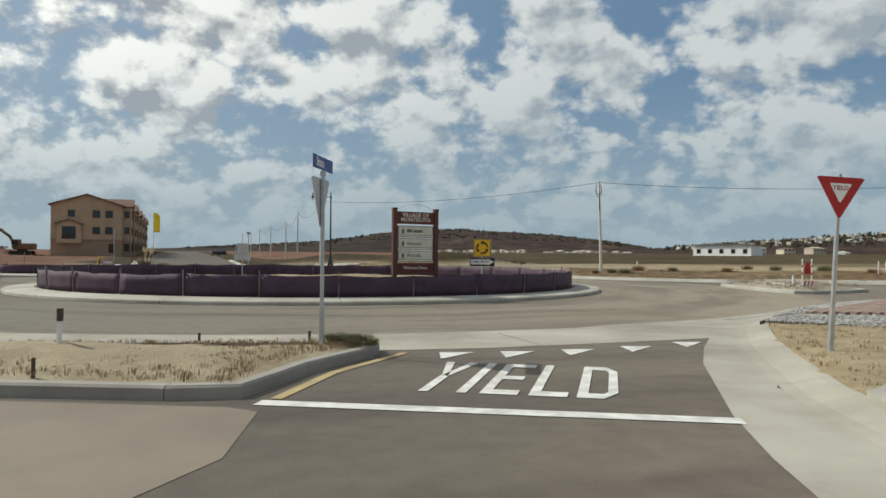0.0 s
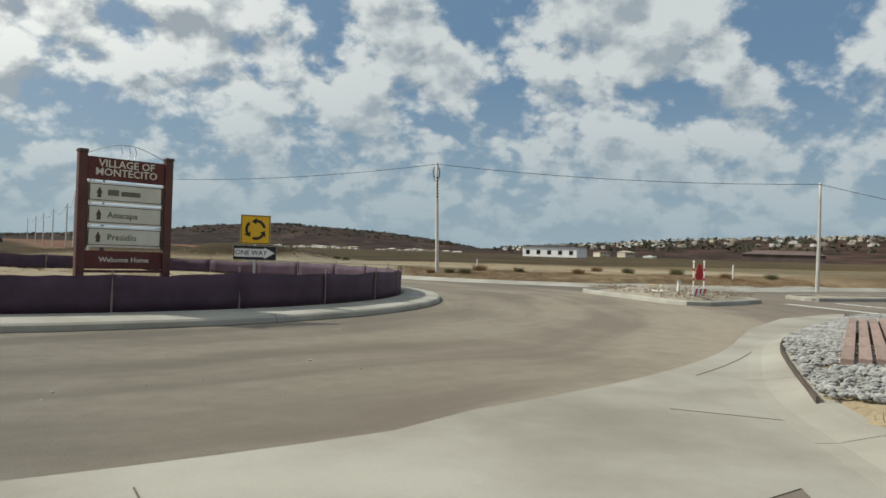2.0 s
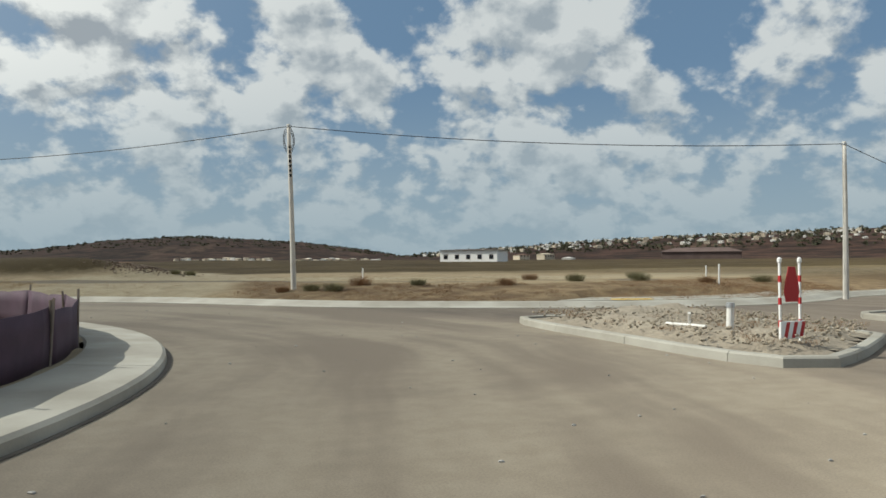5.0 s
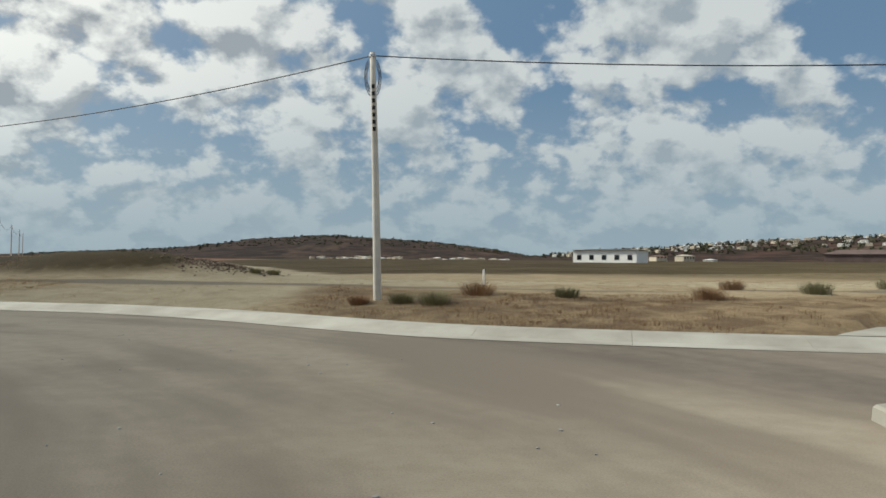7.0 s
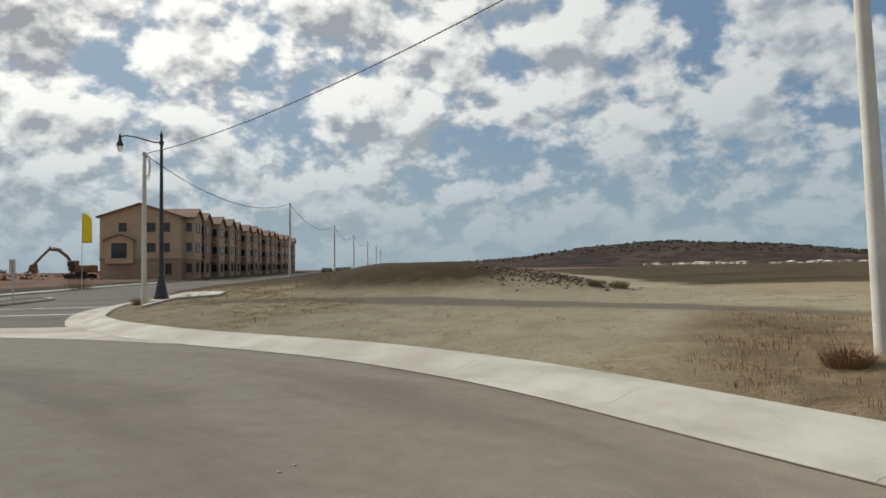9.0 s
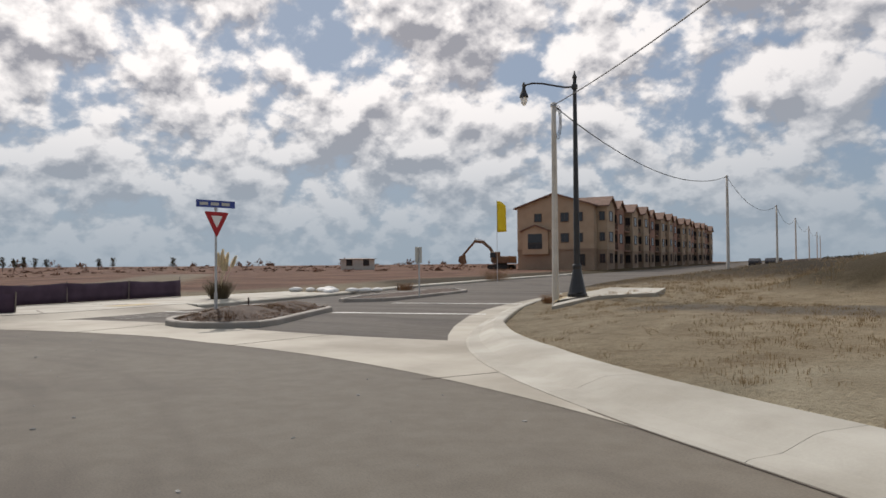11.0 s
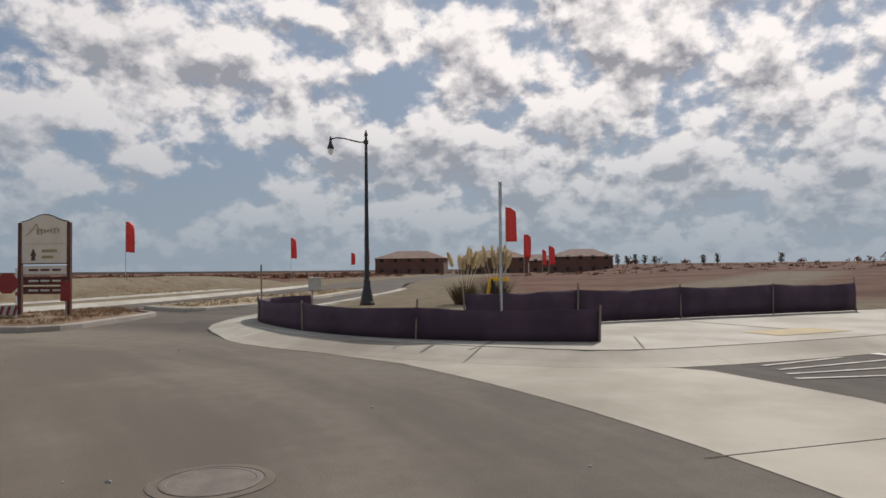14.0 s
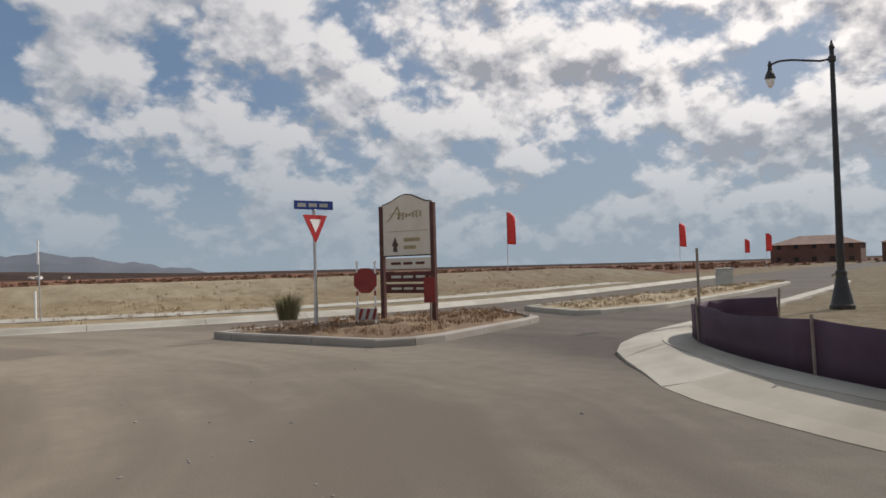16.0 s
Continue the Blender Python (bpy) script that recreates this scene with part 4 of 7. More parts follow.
# central island: sloping concrete ring, earth inside
RING = [(-0.03, -0.10), (0.0, 0.10), (0.05, 0.135), (0.30, 0.15), (1.12, 0.185), (1.16, 0.15), (1.16, -0.10)]
ring_line = np.array(arc(R_ISLE, 360, 0, 180)[:-1])
isle_root = kerb("kerb_central_island", ring_line, RING, M_CONCRETE, "pale concrete ring kerb round the central island", length=5.6, closed=True, gap=0.02)
soil_patch("island_soil", arc(R_ISLE - 1.1, 360, 0, 90)[:-1], 0.15, 0.13, M_DRYDIRT, isle_root, 8, 0.5)

# ---- road markings ----
def marking(name, quads, mat, label, category="road marking", z=0.012):
    """Painted strips, each an outline in the plan, as one thin layer of paint."""
    bm = bmesh.new()
    for q in quads:
        lo = [bm.verts.new((x, y, z - 0.004 + float(rise(x, y)))) for x, y in q]
        hi = [bm.verts.new((x, y, z + float(rise(x, y)))) for x, y in q]
        bm.faces.new(hi)
        for k in range(len(q)):
            j = (k + 1) % len(q)
            bm.faces.new((lo[k], lo[j], hi[j], hi[k]))
    bmesh.ops.recalc_face_normals(bm, faces=bm.faces[:])
    return tagged(part(name, bm, mat), label, category, kind="structure")


def strip(a, b, w):
    a, b = Vector((*a, 0)), Vector((*b, 0))
    n = (b - a).normalized().cross(Vector((0, 0, 1))) * w / 2
    return [tuple((p + s * n)[:2]) for p, s in ((a, 1), (b, 1), (b, -1), (a, -1))]


U, V, O = Vector((0.996, -0.085)), Vector((0.135, 0.991)), Vector((1.06, 12.42))
on_lane = lambda u, v: tuple(O + U * u + V * v)  # noqa: E731
H, B = 2.2, 0.115
glyphs = {
    "Y": [[(0, H), (B, H), (0.27, 1.12), (0.20, 1.02)], [(0.34, H), (0.45, H), (0.28, 1.02), (0.20, 1.12)], [(0.175, 0), (0.285, 0), (0.285, 1.08), (0.175, 1.08)]],
    "I": [[(0, 0), (B, 0), (B, H), (0, H)]],
    "E": [[(0, 0), (B, 0), (B, H), (0, H)], [(B, 0), (0.42, 0), (0.42, 0.27), (B, 0.27)], [(B, 0.97), (0.37, 0.97), (0.37, 1.22), (B, 1.22)], [(B, H - 0.27), (0.42, H - 0.27), (0.42, H), (B, H)]],
    "L": [[(0, 0), (B, 0), (B, H), (0, H)], [(B, 0), (0.42, 0), (0.42, 0.27), (B, 0.27)]],
    "D": [[(0, 0), (B, 0), (B, H), (0, H)], [(B, 0), (0.29, 0), (0.29, 0.27), (B, 0.27)], [(B, H - 0.27), (0.29, H - 0.27), (0.29, H), (B, H)],
          [(0.29, 0), (0.44, 0.36), (0.33, 0.40), (0.29, 0.27)], [(0.33, 0.40), (0.44, 0.36), (0.44, H - 0.36), (0.33, H - 0.40)], [(0.33, H - 0.40), (0.44, H - 0.36), (0.29, H), (0.29, H - 0.27)]]}
quads = []
for letter, start in zip("YIELD", (0.0, 0.60, 0.86, 1.40, 1.92)):
    quads += [[on_lane(start + u, v) for u, v in q] for q in glyphs[letter]]
marking("trim_yield_word", quads, M_PAINT, "worn white YIELD letters painted on the lane", z=0.010)
triangles = []
for x, y in ((1.14, 15.58), (2.09, 15.84), (3.07, 16.25), (4.10, 16.82), (5.13, 17.60)):
    triangles.append([(x, y), (x + 0.54, y + 0.09), (x + 0.10, y - 0.68)])
marking("trim_yield_triangles", triangles, M_PAINT, "row of white painted yield triangles", z=0.010)
marking("trim_stop_line", [strip((-0.30, 11.55), (4.42, 11.36), 0.24)], M_PAINT, "white stop line across the entry lane", z=0.010)
marking("trim_edge_line", [strip((-0.18, 11.75), (0.0, 13.5), 0.13), strip((0.0, 13.5), (0.62, 15.45), 0.13)], M_YELLOWLINE, "worn yellow edge line beside the island", z=0.010)
marking("trim_crosswalk_street", [strip((-20.2, 64.5), (-16.2, 67.6), 0.3), strip((-24.2, 69.2), (-20.0, 72.4), 0.3)], M_PAINT, "white crosswalk lines across the street", z=0.012)
marking("trim_crosswalk_east", [strip((19.4, 38.6), (19.7, 34.2), 0.3), strip((22.4, 40.0), (22.6, 35.0), 0.3), strip((19.3, 47.3), (19.6, 49.0), 0.3)], M_PAINT, "white crosswalk lines across the east arm", z=0.012)
marking("trim_crosswalk_west", [strip((-24.6, 60.4), (-22.9, 61.9), 0.22), strip((-27.6, 63.9), (-25.4, 66.2), 0.25)], M_PAINT, "white crosswalk lines beside the mulch island", z=0.012)

marking("trim_worn_stripes", [strip(a, b, 0.08) for a, b in (((-22.1, 58.4), (-23.0, 60.2)), ((-21.7, 58.4), (-22.2, 59.9)), ((-22.5, 58.4), (-23.8, 60.3)), ((-22.9, 58.3), (-24.0, 59.7)))], M_FAINT, "worn white crosswalk stripes beside the mulch island", z=0.012)

def gutter(line, width):
    """Quads of a narrow dirty strip along a kerb's foot."""
    a, b = offset_line(line, -0.02), offset_line(line, -0.02 - width)
    return [[tuple(a[k]), tuple(a[k + 1]), tuple(b[k + 1]), tuple(b[k])] for k in range(len(line) - 1)]


marking("trim_gutter_north", gutter(near_part(EDGE_NE, (-4.5, 50), (30, 62)), 0.05), M_JOINT, "dark dirty joint along the north kerb", "joint", z=0.009)
marking("trim_gutter_west", gutter(near_part(EDGE_NW, (-34, 45), (-25.0, 49.9)), 0.05), M_JOINT, "dark dirty joint along the west kerb", "joint", z=0.009)
marking("trim_gutter_island", gutter(np.vstack([ring_line, ring_line[:1]]), 0.06), M_JOINT, "dark dirty joint round the central island", "joint", z=0.009)

JOINTS = [*zip(arc(21.05, -47, -36, 6), arc(21.05, -47, -36, 6)[1:]), ((2.0, 18.5), (2.8, 16.7)), ((-0.9, 17.8), (-0.4, 16.4)), ((-8.4, 61.8), (-6.8, 61.1)), ((-6.8, 61.1), (-7.0, 59.2)), ((-13.4, 61.4), (-12.6, 58.6)), ((-19.0, 59.2), (-17.6, 56.6)), ((6.2, 20.6), (8.4, 19.4))]
marking("trim_joints", [strip(a, b, 0.011) for a, b in JOINTS], M_JOINT, "dirt-filled joints in the concrete gutters", "joint", z=0.0105)
marking("trim_footway_joints", [strip(a, b, 0.03) for a, b in (((-22.95, 54.0), (-24.6, 54.3)), ((-25.4, 56.7), (-23.5, 56.7)), ((-27.0, 60.0), (-29.4, 58.2)))], M_JOINT, "dirt-filled joints across the pale footway", "joint", z=0.178)


# ---- fences of black fabric on stakes ----
def fence(name, line, height, spacing, label, seed):
    rng = random.Random(seed)
    p = np.array(line, float)
    s = np.r_[0, np.cumsum(np.hypot(*np.diff(p, axis=0).T))]
    n = max(1, round(s[-1] / spacing))
    at = lambda q: (float(np.interp(q, s, p[:, 0])), float(np.interp(q, s, p[:, 1])), float(np.interp(q, s, p[:, 2])))  # noqa: E731
    x0, y0, z0 = at(0)
    root = thing(name, pose(x0, y0, z0), label, "fence")
    knots = [s[-1] * k / n for k in range(n + 1)]
    tops = [height * rng.uniform(0.95, 1.05) for _ in knots]
    for k, q in enumerate(knots):
        x, y, z = at(q)
        lean = Vector((rng.uniform(-0.06, 0.06), rng.uniform(-0.06, 0.06), 1))
        top = tops[k] + rng.uniform(0.02, 0.16)
        bm = bmesh.new()
        rod(bm, (x - x0, y - y0, z - z0 - 0.05), tuple(Vector((x - x0, y - y0, z - z0)) + lean * top), 0.022, 0.020, 6)
        part("post", bm, M_STAKE, root)
    for k in range(n):
        m = 8
        verts, faces = [], []
        for i in range(m + 1):
            f = i / m
            x, y, z = at(knots[k] + (knots[k + 1] - knots[k]) * f)
            sag = 0.05 * math.sin(math.pi * f) * rng.uniform(0.5, 1.3)
            bulge = 0.03 * math.sin(2.3 * i + k) * math.sin(math.pi * f)
            h = tops[k] * (1 - f) + tops[k + 1] * f - sag
            for t_ in (0.0, 0.33, 0.66, 1.0):
                w = bulge * (1 - abs(2 * t_ - 1)) + 0.012 * math.sin(5 * t_ + i + k)
                verts.append((x - x0 + w, y - y0 + w * 0.7, z - z0 + h * t_ - 0.01))
        for i in range(m):
            for j in range(3):
                u = i * 4 + j
                faces.append((u, u + 4, u + 5, u + 1))
        ob = part("fabric_panel", pydata("fabric_panel", verts, faces), M_FABRIC, root, smooth=True)
        solid = ob.modifiers.new("thickness", "SOLIDIFY")
        solid.thickness = 0.006
    return root


circle = [(CX + 11.85 * math.cos(2 * math.pi * k / 120), CY + 11.85 * math.sin(2 * math.pi * k / 120), 0.17) for k in range(121)]
fence("silt_fence", circle, 0.73, 2.45, "low black fabric fence on stakes round the island", 3)
NEAR_FENCE = smooth_line([(-31.0, 48.3), (-30.9, 47.3), (-29.9, 47.25), (-28.8, 47.75), (-27.3, 48.9), (-25.8, 50.5), (-24.85, 52.1), (-24.45, 53.7), (-24.4, 55.0), (-24.45, 56.05)])
fence("silt_fence", [(x, y, 0.16) for x, y in NEAR_FENCE], 0.62, 3.1, "low black fabric fence on stakes by the footway", 4)
FAR_FENCE = smooth_line([(-26.6, 53.4), (-28.2, 55.2), (-30.6, 58.7), (-33.5, 63.3)])
fence("silt_fence", [(x, y, 0.20) for x, y in FAR_FENCE], 0.74, 3.0, "low black fabric fence behind the concrete footway", 5)


# ---- signs ----
def plate(outline, y0, y1):
    return prism(bmesh.new(), outline, y0, y1)


def rect(w, h, z, x=0.0):
    return [(x - w / 2, z - h / 2), (x + w / 2, z - h / 2), (x + w / 2, z + h / 2), (x - w / 2, z + h / 2)]


def triangle(side, top):
    """Point down, its upper edge at height top, with clipped corners."""
    h, c = side * 0.866, side * 0.06
    return [(-side / 2 + c, top), (-side / 2, top - c * 0.4), (-side / 2 + c * 0.4, top - c), (-c * 0.5, top - h + c * 0.5), (c * 0.5, top - h + c * 0.5),
            (side / 2 - c * 0.4, top - c), (side / 2, top - c * 0.4), (side / 2 - c, top)]


def street_post(root, top, lean=(0.0, 0.0)):
    bm = bmesh.new()
    box(bm, 0, 0, 0.25, 0.07, 0.07, 0.6, bevel=0.006)
    part("anchor", bm, M_GALV, root)
    bm = bmesh.new()
    box(bm, 0, 0, (top + 0.1) / 2, 0.052, 0.052, top - 0.1, bevel=0.006)
    ob = part("post", bm, M_GALV, root)
    return ob


def yield_sign(m, label, top, side=0.875, turn=0.0, name_turn=None, words="", plate_len=0.95, bars=0):
    root = thing("yield_sign", m, label, "road sign", "yield signs")
    street_post(root, top + (0.10 if name_turn is not None else 0.05))
    spin = pose(0, 0, 0, 0, 0, turn)
    for name, mat, outline, y0, y1, tag in (("panel", M_ALU, triangle(side, top), -0.036, -0.030, ""), ("red_face", M_RED, triangle(side * 0.985, top - 0.004), -0.041, -0.037, "red retroreflective face"),
                                            ("white_field", M_SIGNWHITE, triangle(side * 0.46, top - side * 0.135), -0.045, -0.042, "white inner triangle")):
        bm = plate(outline, y0, y1)
        bm.transform(spin)
        part(name, bm, mat, root, tag)
    if words == "YIELD" or name_turn is None:
        t_ob = lettering("letters", "YIELD", side * 0.13, M_RED, root, 0, -0.047, top - side * 0.23, thick=0.001)
        t_ob.data.transform(spin)
    if name_turn is not None:
        spin2 = pose(0, 0, 0, 0, 0, name_turn)
        z = top + 0.22
        bm = boxed(0, 0, z, plate_len, 0.012, 0.20, bevel=0.004)
        bm.transform(spin2)
        plate_ob = part("nameplate", bm, M_BLUE, root, "blue street nameplate")
        bm = boxed(0, 0, z - 0.14, 0.09, 0.05, 0.09, bevel=0.01)
        part("bracket", bm, M_GALV, root)
        if words and words != "YIELD":
            t_ob = lettering("letters", words, 0.19, M_SIGNWHITE, plate_ob, -0.16, -0.009, z, thick=0.001)
            t_ob.data.transform(spin2)
        for k in range(bars):
            bm = boxed(-plate_len * 0.31 + k * plate_len * 0.28, -0.008, z, plate_len * 0.21, 0.003, 0.085)
            bm.transform(spin2)
            part("lettering_bar", bm, M_BOXGREY, plate_ob)
    return root


yield_sign(pose(7.05, 15.75, 0.16, 0, 3.0, 8), "red and white yield sign on leaning steel post", 2.60, side=0.74, words="YIELD")
yield_sign(pose(-0.60, 15.05, 0.20), "yield sign seen from behind under a blue nameplate", 2.48, turn=-92, name_turn=88, words="State", plate_len=0.98)
yield_sign(pose(-19.22, 60.45, 0.22, 0, 0, 111), "red yield sign under blue nameplates on mulch island", 2.80, side=0.82, name_turn=-12, plate_len=1.15, bars=3)
yield_sign(pose(-28.35, 39.3, 0.22, 0, 0, 102), "red yield sign under a blue nameplate on island", 2.46, side=0.74, turn=82, name_turn=63, plate_len=0.95, bars=3)


def arrow(x, z, s):
    """An upward arrow with a broad head."""
    return [(x - 0.28 * s, z - 0.1 * s), (x, z + 0.5 * s), (x + 0.28 * s, z - 0.1 * s), (x + 0.15 * s, z - 0.1 * s), (x + 0.19 * s, z - 0.5 * s), (x - 0.19 * s, z - 0.5 * s), (x - 0.15 * s, z - 0.1 * s)]


def village_sign():
    root = thing("village_sign", pose(-1.05, 28.50, 0.30, 0, 0, 36), "maroon estate signboard with three cream direction panels", "signboard")
    wide = 1.59
    for sx in (-1, 1):
        bm = bmesh.new()
        box(bm, sx * wide / 2, 0, 1.36, 0.15, 0.15, 2.82, bevel=0.01)
        post = part("post", bm, M_BROWNPOST, root)
        bm = bmesh.new()
        box(bm, sx * wide / 2, 0, 2.80, 0.175, 0.175, 0.06, bevel=0.012)
        part("post_cap", bm, M_TRIM, post)
    head = part("header_board", boxed(0, 0, 2.50, wide - 0.16, 0.05, 0.42, bevel=0.006), M_MAROON, root)
    lettering("letters", "VILLAGE OF\nMONTECITO", 0.195, M_CREAM2, head, 0, -0.030, 2.515, lines=0.82)
    for k, word in enumerate(("", "Anacapa", "Presidio")):
        z = 2.06 - 0.415 * k
        frame_ob = part("panel_frame", boxed(0, 0, z, wide - 0.17, 0.03, 0.385, bevel=0.006), M_SIGNWHITE, root, "white panel frame")
        panel = part("direction_panel", boxed(0, -0.022, z, wide - 0.25, 0.026, 0.315, bevel=0.004), M_CREAM, root, "cream direction panel")
        bm = bmesh.new()
        for sz in (-1, 1):
            box(bm, 0, -0.036, z + sz * 0.150, wide - 0.25, 0.006, 0.014)
        for sx in (-1, 1):
            box(bm, sx * (wide - 0.265) / 2, -0.036, z, 0.014, 0.006, 0.286)
        part("panel_border", bm, M_TRIM, panel)
        part("arrow", plate(arrow(-0.49, z, 0.20), -0.040, -0.036), M_TRIM, panel)
        if word:
            lettering("letters", word, 0.165, M_GREY_TEXT, panel, -0.06, -0.037, z - 0.01)
        else:
            bm = bmesh.new()
            box(bm, -0.24, -0.037, z, 0.20, 0.004, 0.11)
            box(bm, 0.08, -0.037, z - 0.01, 0.36, 0.004, 0.09)
            part("lettering_bar", bm, M_GREY_TEXT, panel)
    foot = part("footer_board", boxed(0, 0, 0.80, wide - 0.16, 0.045, 0.34, bevel=0.006), M_MAROON, root)
    lettering("letters", "Welcome Home", 0.135, M_CREAM2, foot, 0, -0.027, 0.80)
    arch = part("top_arch", tube(bmesh.new(), [(-0.72 + 1.44 * k / 16, 0, 2.76 + 0.22 * math.sin(math.pi * k / 16)) for k in range(17)], 0.008, 5), M_GALV, root, "thin wire arch above the header")
    for x in (-0.13, 0.02, 0.13):
        part("arch_scroll", tube(bmesh.new(), [(x + 0.035 * math.sin(3.0 * k / 6), 0, 2.74 + 0.21 * k / 6) for k in range(7)], 0.007, 5), M_GALV, arch)
    part("lower_rail", boxed(0, 0, 0.585, wide - 0.15, 0.05, 0.05, bevel=0.006), M_BROWNPOST, root)
    for sx in (-1, 1):
        part("hanging_rail", boxed(sx * (wide / 2 - 0.10), -0.02, 1.62, 0.03, 0.05, 1.22), M_TRIM, root)


village_sign()


def roundabout_sign(m, label, back_only=False):
    """Yellow square with circling arrows above a one-way plate."""
    root = thing("roundabout_sign", m, label, "road sign")
    part("post", boxed(0, 0, 0.95, 0.05, 0.05, 1.9, bevel=0.005), M_GALV, root)
    part("panel", plate(rect(0.64, 0.64, 1.58), -0.034, -0.028), M_ALU, root)
    part("one_way_panel", plate(rect(0.92, 0.31, 1.07), -0.034, -0.028), M_ALU, root)
    if back_only:
        return root
    face = part("yellow_face", plate(rect(0.63, 0.63, 1.58), -0.039, -0.035), M_SIGNYELLOW, root, "yellow face with black border")
    for k in range(3):
        bm = bmesh.new()
        a0 = radians(120 * k + 12)
        span = radians(72)
        inner, outer = 0.165, 0.225
        steps = 7
        pts = [(outer * math.cos(a0 + span * i / steps), 1.58 + outer * math.sin(a0 + span * i / steps)) for i in range(steps + 1)]
        pts += [(inner * math.cos(a0 + span * (steps - i) / steps), 1.58 + inner * math.sin(a0 + span * (steps - i) / steps)) for i in range(steps + 1)]
        prism(bm, pts[::-1], -0.043, -0.040)
        a1 = a0 + span
        tip = [(0.275 * math.cos(a1), 1.58 + 0.275 * math.sin(a1)), (0.195 * math.cos(a1 + 0.55), 1.58 + 0.195 * math.sin(a1 + 0.55)), (0.115 * math.cos(a1), 1.58 + 0.115 * math.sin(a1))]
        prism(bm, tip[::-1], -0.043, -0.040)
        part("arrow", bm, M_BLACK, face)
    bm = bmesh.new()
    for sz in (-1, 1):
        box(bm, 0, -0.041, 1.58 + sz * 0.300, 0.615, 0.003, 0.014), box(bm, sz * 0.300, -0.041, 1.58, 0.014, 0.003, 0.586)
    part("border", bm, M_BLACK, face)
    board = part("one_way_face", plate(rect(0.91, 0.30, 1.07), -0.039, -0.035), M_BLACK, root, "black one-way plate")
    shape = [(-0.43, 0.98), (0.20, 0.98), (0.20, 0.945), (0.43, 1.07), (0.20, 1.195), (0.20, 1.16), (-0.43, 1.16)]
    white = part("white_arrow", plate(shape, -0.043, -0.040), M_SIGNWHITE, board, "white arrow")
    lettering("letters", "ONE WAY", 0.145, M_BLACK, root, -0.08, -0.045, 1.07, thick=0.001)
    return root


roundabout_sign(pose(1.15, 30.3, 0.24, 0, 0, 14), "yellow roundabout sign above a one-way arrow plate")
roundabout_sign(pose(-13.4, 44.4, 0.26, 0, 0, 200), "grey backs of two stacked road signs on island", True)


def estate_board():
    """Ivory board with an arched top between brown posts, small boards below."""
    root = thing("estate_board", pose(-30.38, 40.25, 0.24, 0, 0, 96), "ivory arched estate signboard between brown posts", "signboard")
    w = 1.52
    for sx in (-1, 1):
        bm = bmesh.new()
        box(bm, sx * w / 2, 0, 1.33, 0.11, 0.11, 2.75, bevel=0.008)
        part("post", bm, M_BROWNPOST, root)
    arch = [(-w / 2 + 0.05, 1.50), (w / 2 - 0.05, 1.50), (w / 2 - 0.05, 2.72)]
    arch += [(x, 2.72 + 0.21 * (0.5 + 0.5 * math.cos(math.pi * x / (w / 2 - 0.05)))) for x in np.linspace(w / 2 - 0.10, -w / 2 + 0.10, 13)]
    arch += [(-w / 2 + 0.05, 2.72)]
    board = part("board", plate(arch, -0.03, 0.03), M_CREAM2, root)
    rim = [(x * 1.035, z + (0.03 if z > 1.6 else -0.03)) for x, z in arch]
    part("rim", plate(rim, -0.012, 0.025), M_TRIM, root)
    bm = bmesh.new()
    pts = [(-0.24 + 0.72 * k / 110 + 0.045 * math.sin(k * 0.40), -0.036, 2.42 + 0.05 * k / 110 + (0.055 + 0.03 * math.sin(k * 0.09)) * math.cos(k * 0.40)) for k in range(111)]
    tube(bm, pts, 0.009, 5)
    tube(bm, [(-0.60 + 0.36 * s, -0.036, 2.32 + 0.36 * s ** 1.5) for s in np.linspace(0, 1, 10)], 0.011, 5)
    tube(bm, [(-0.25 + 0.05 * math.sin(3 * s), -0.036, 2.67 - 0.31 * s) for s in np.linspace(0, 1, 10)], 0.014, 5)
    tube(bm, [(-0.50 + 0.42 * s, -0.036, 2.47 + 0.04 * math.sin(4 * s)) for s in np.linspace(0, 1, 10)], 0.008, 5)
    part("script_flourish", bm, M_GOLD, board)
    part("rule", boxed(0, -0.033, 2.07, w - 0.25, 0.004, 0.012), M_GOLD, board)
    part("arrow", plate(arrow(-0.34, 1.76, 0.36), -0.036, -0.031), M_TRIM, board)
    bm = bmesh.new()
    box(bm, 0.16, -0.033, 1.86, 0.48, 0.004, 0.085), box(bm, 0.10, -0.033, 1.68, 0.36, 0.004, 0.085)
    part("lettering_bar", bm, M_GOLD, board)
    for z, h, mat in ((1.30, 0.26, M_CREAM2), (0.98, 0.24, M_MAROON), (0.70, 0.22, M_MAROON)):
        b = part("lower_board", boxed(0.02, 0, z, w - 0.16, 0.04, h, bevel=0.005), mat, root)
        bm = bmesh.new()
        box(bm, -0.34, -0.022, z, 0.30, 0.004, h * 0.24), box(bm, 0.02, -0.022, z, 0.28, 0.004, h * 0.24), box(bm, 0.38, -0.022, z, 0.26, 0.004, h * 0.24)
        part("lettering_bar", bm, M_MAROON if mat is M_CREAM2 else M_CREAM, b)
    return root


estate_board()


def striped_post(root, x, z0, z1, name="post"):
    ob = part(name, boxed(x, 0, (z0 + z1) / 2, 0.032, 0.032, z1 - z0, bevel=0.004), M_SIGNWHITE, root, "white painted post")
    return ob


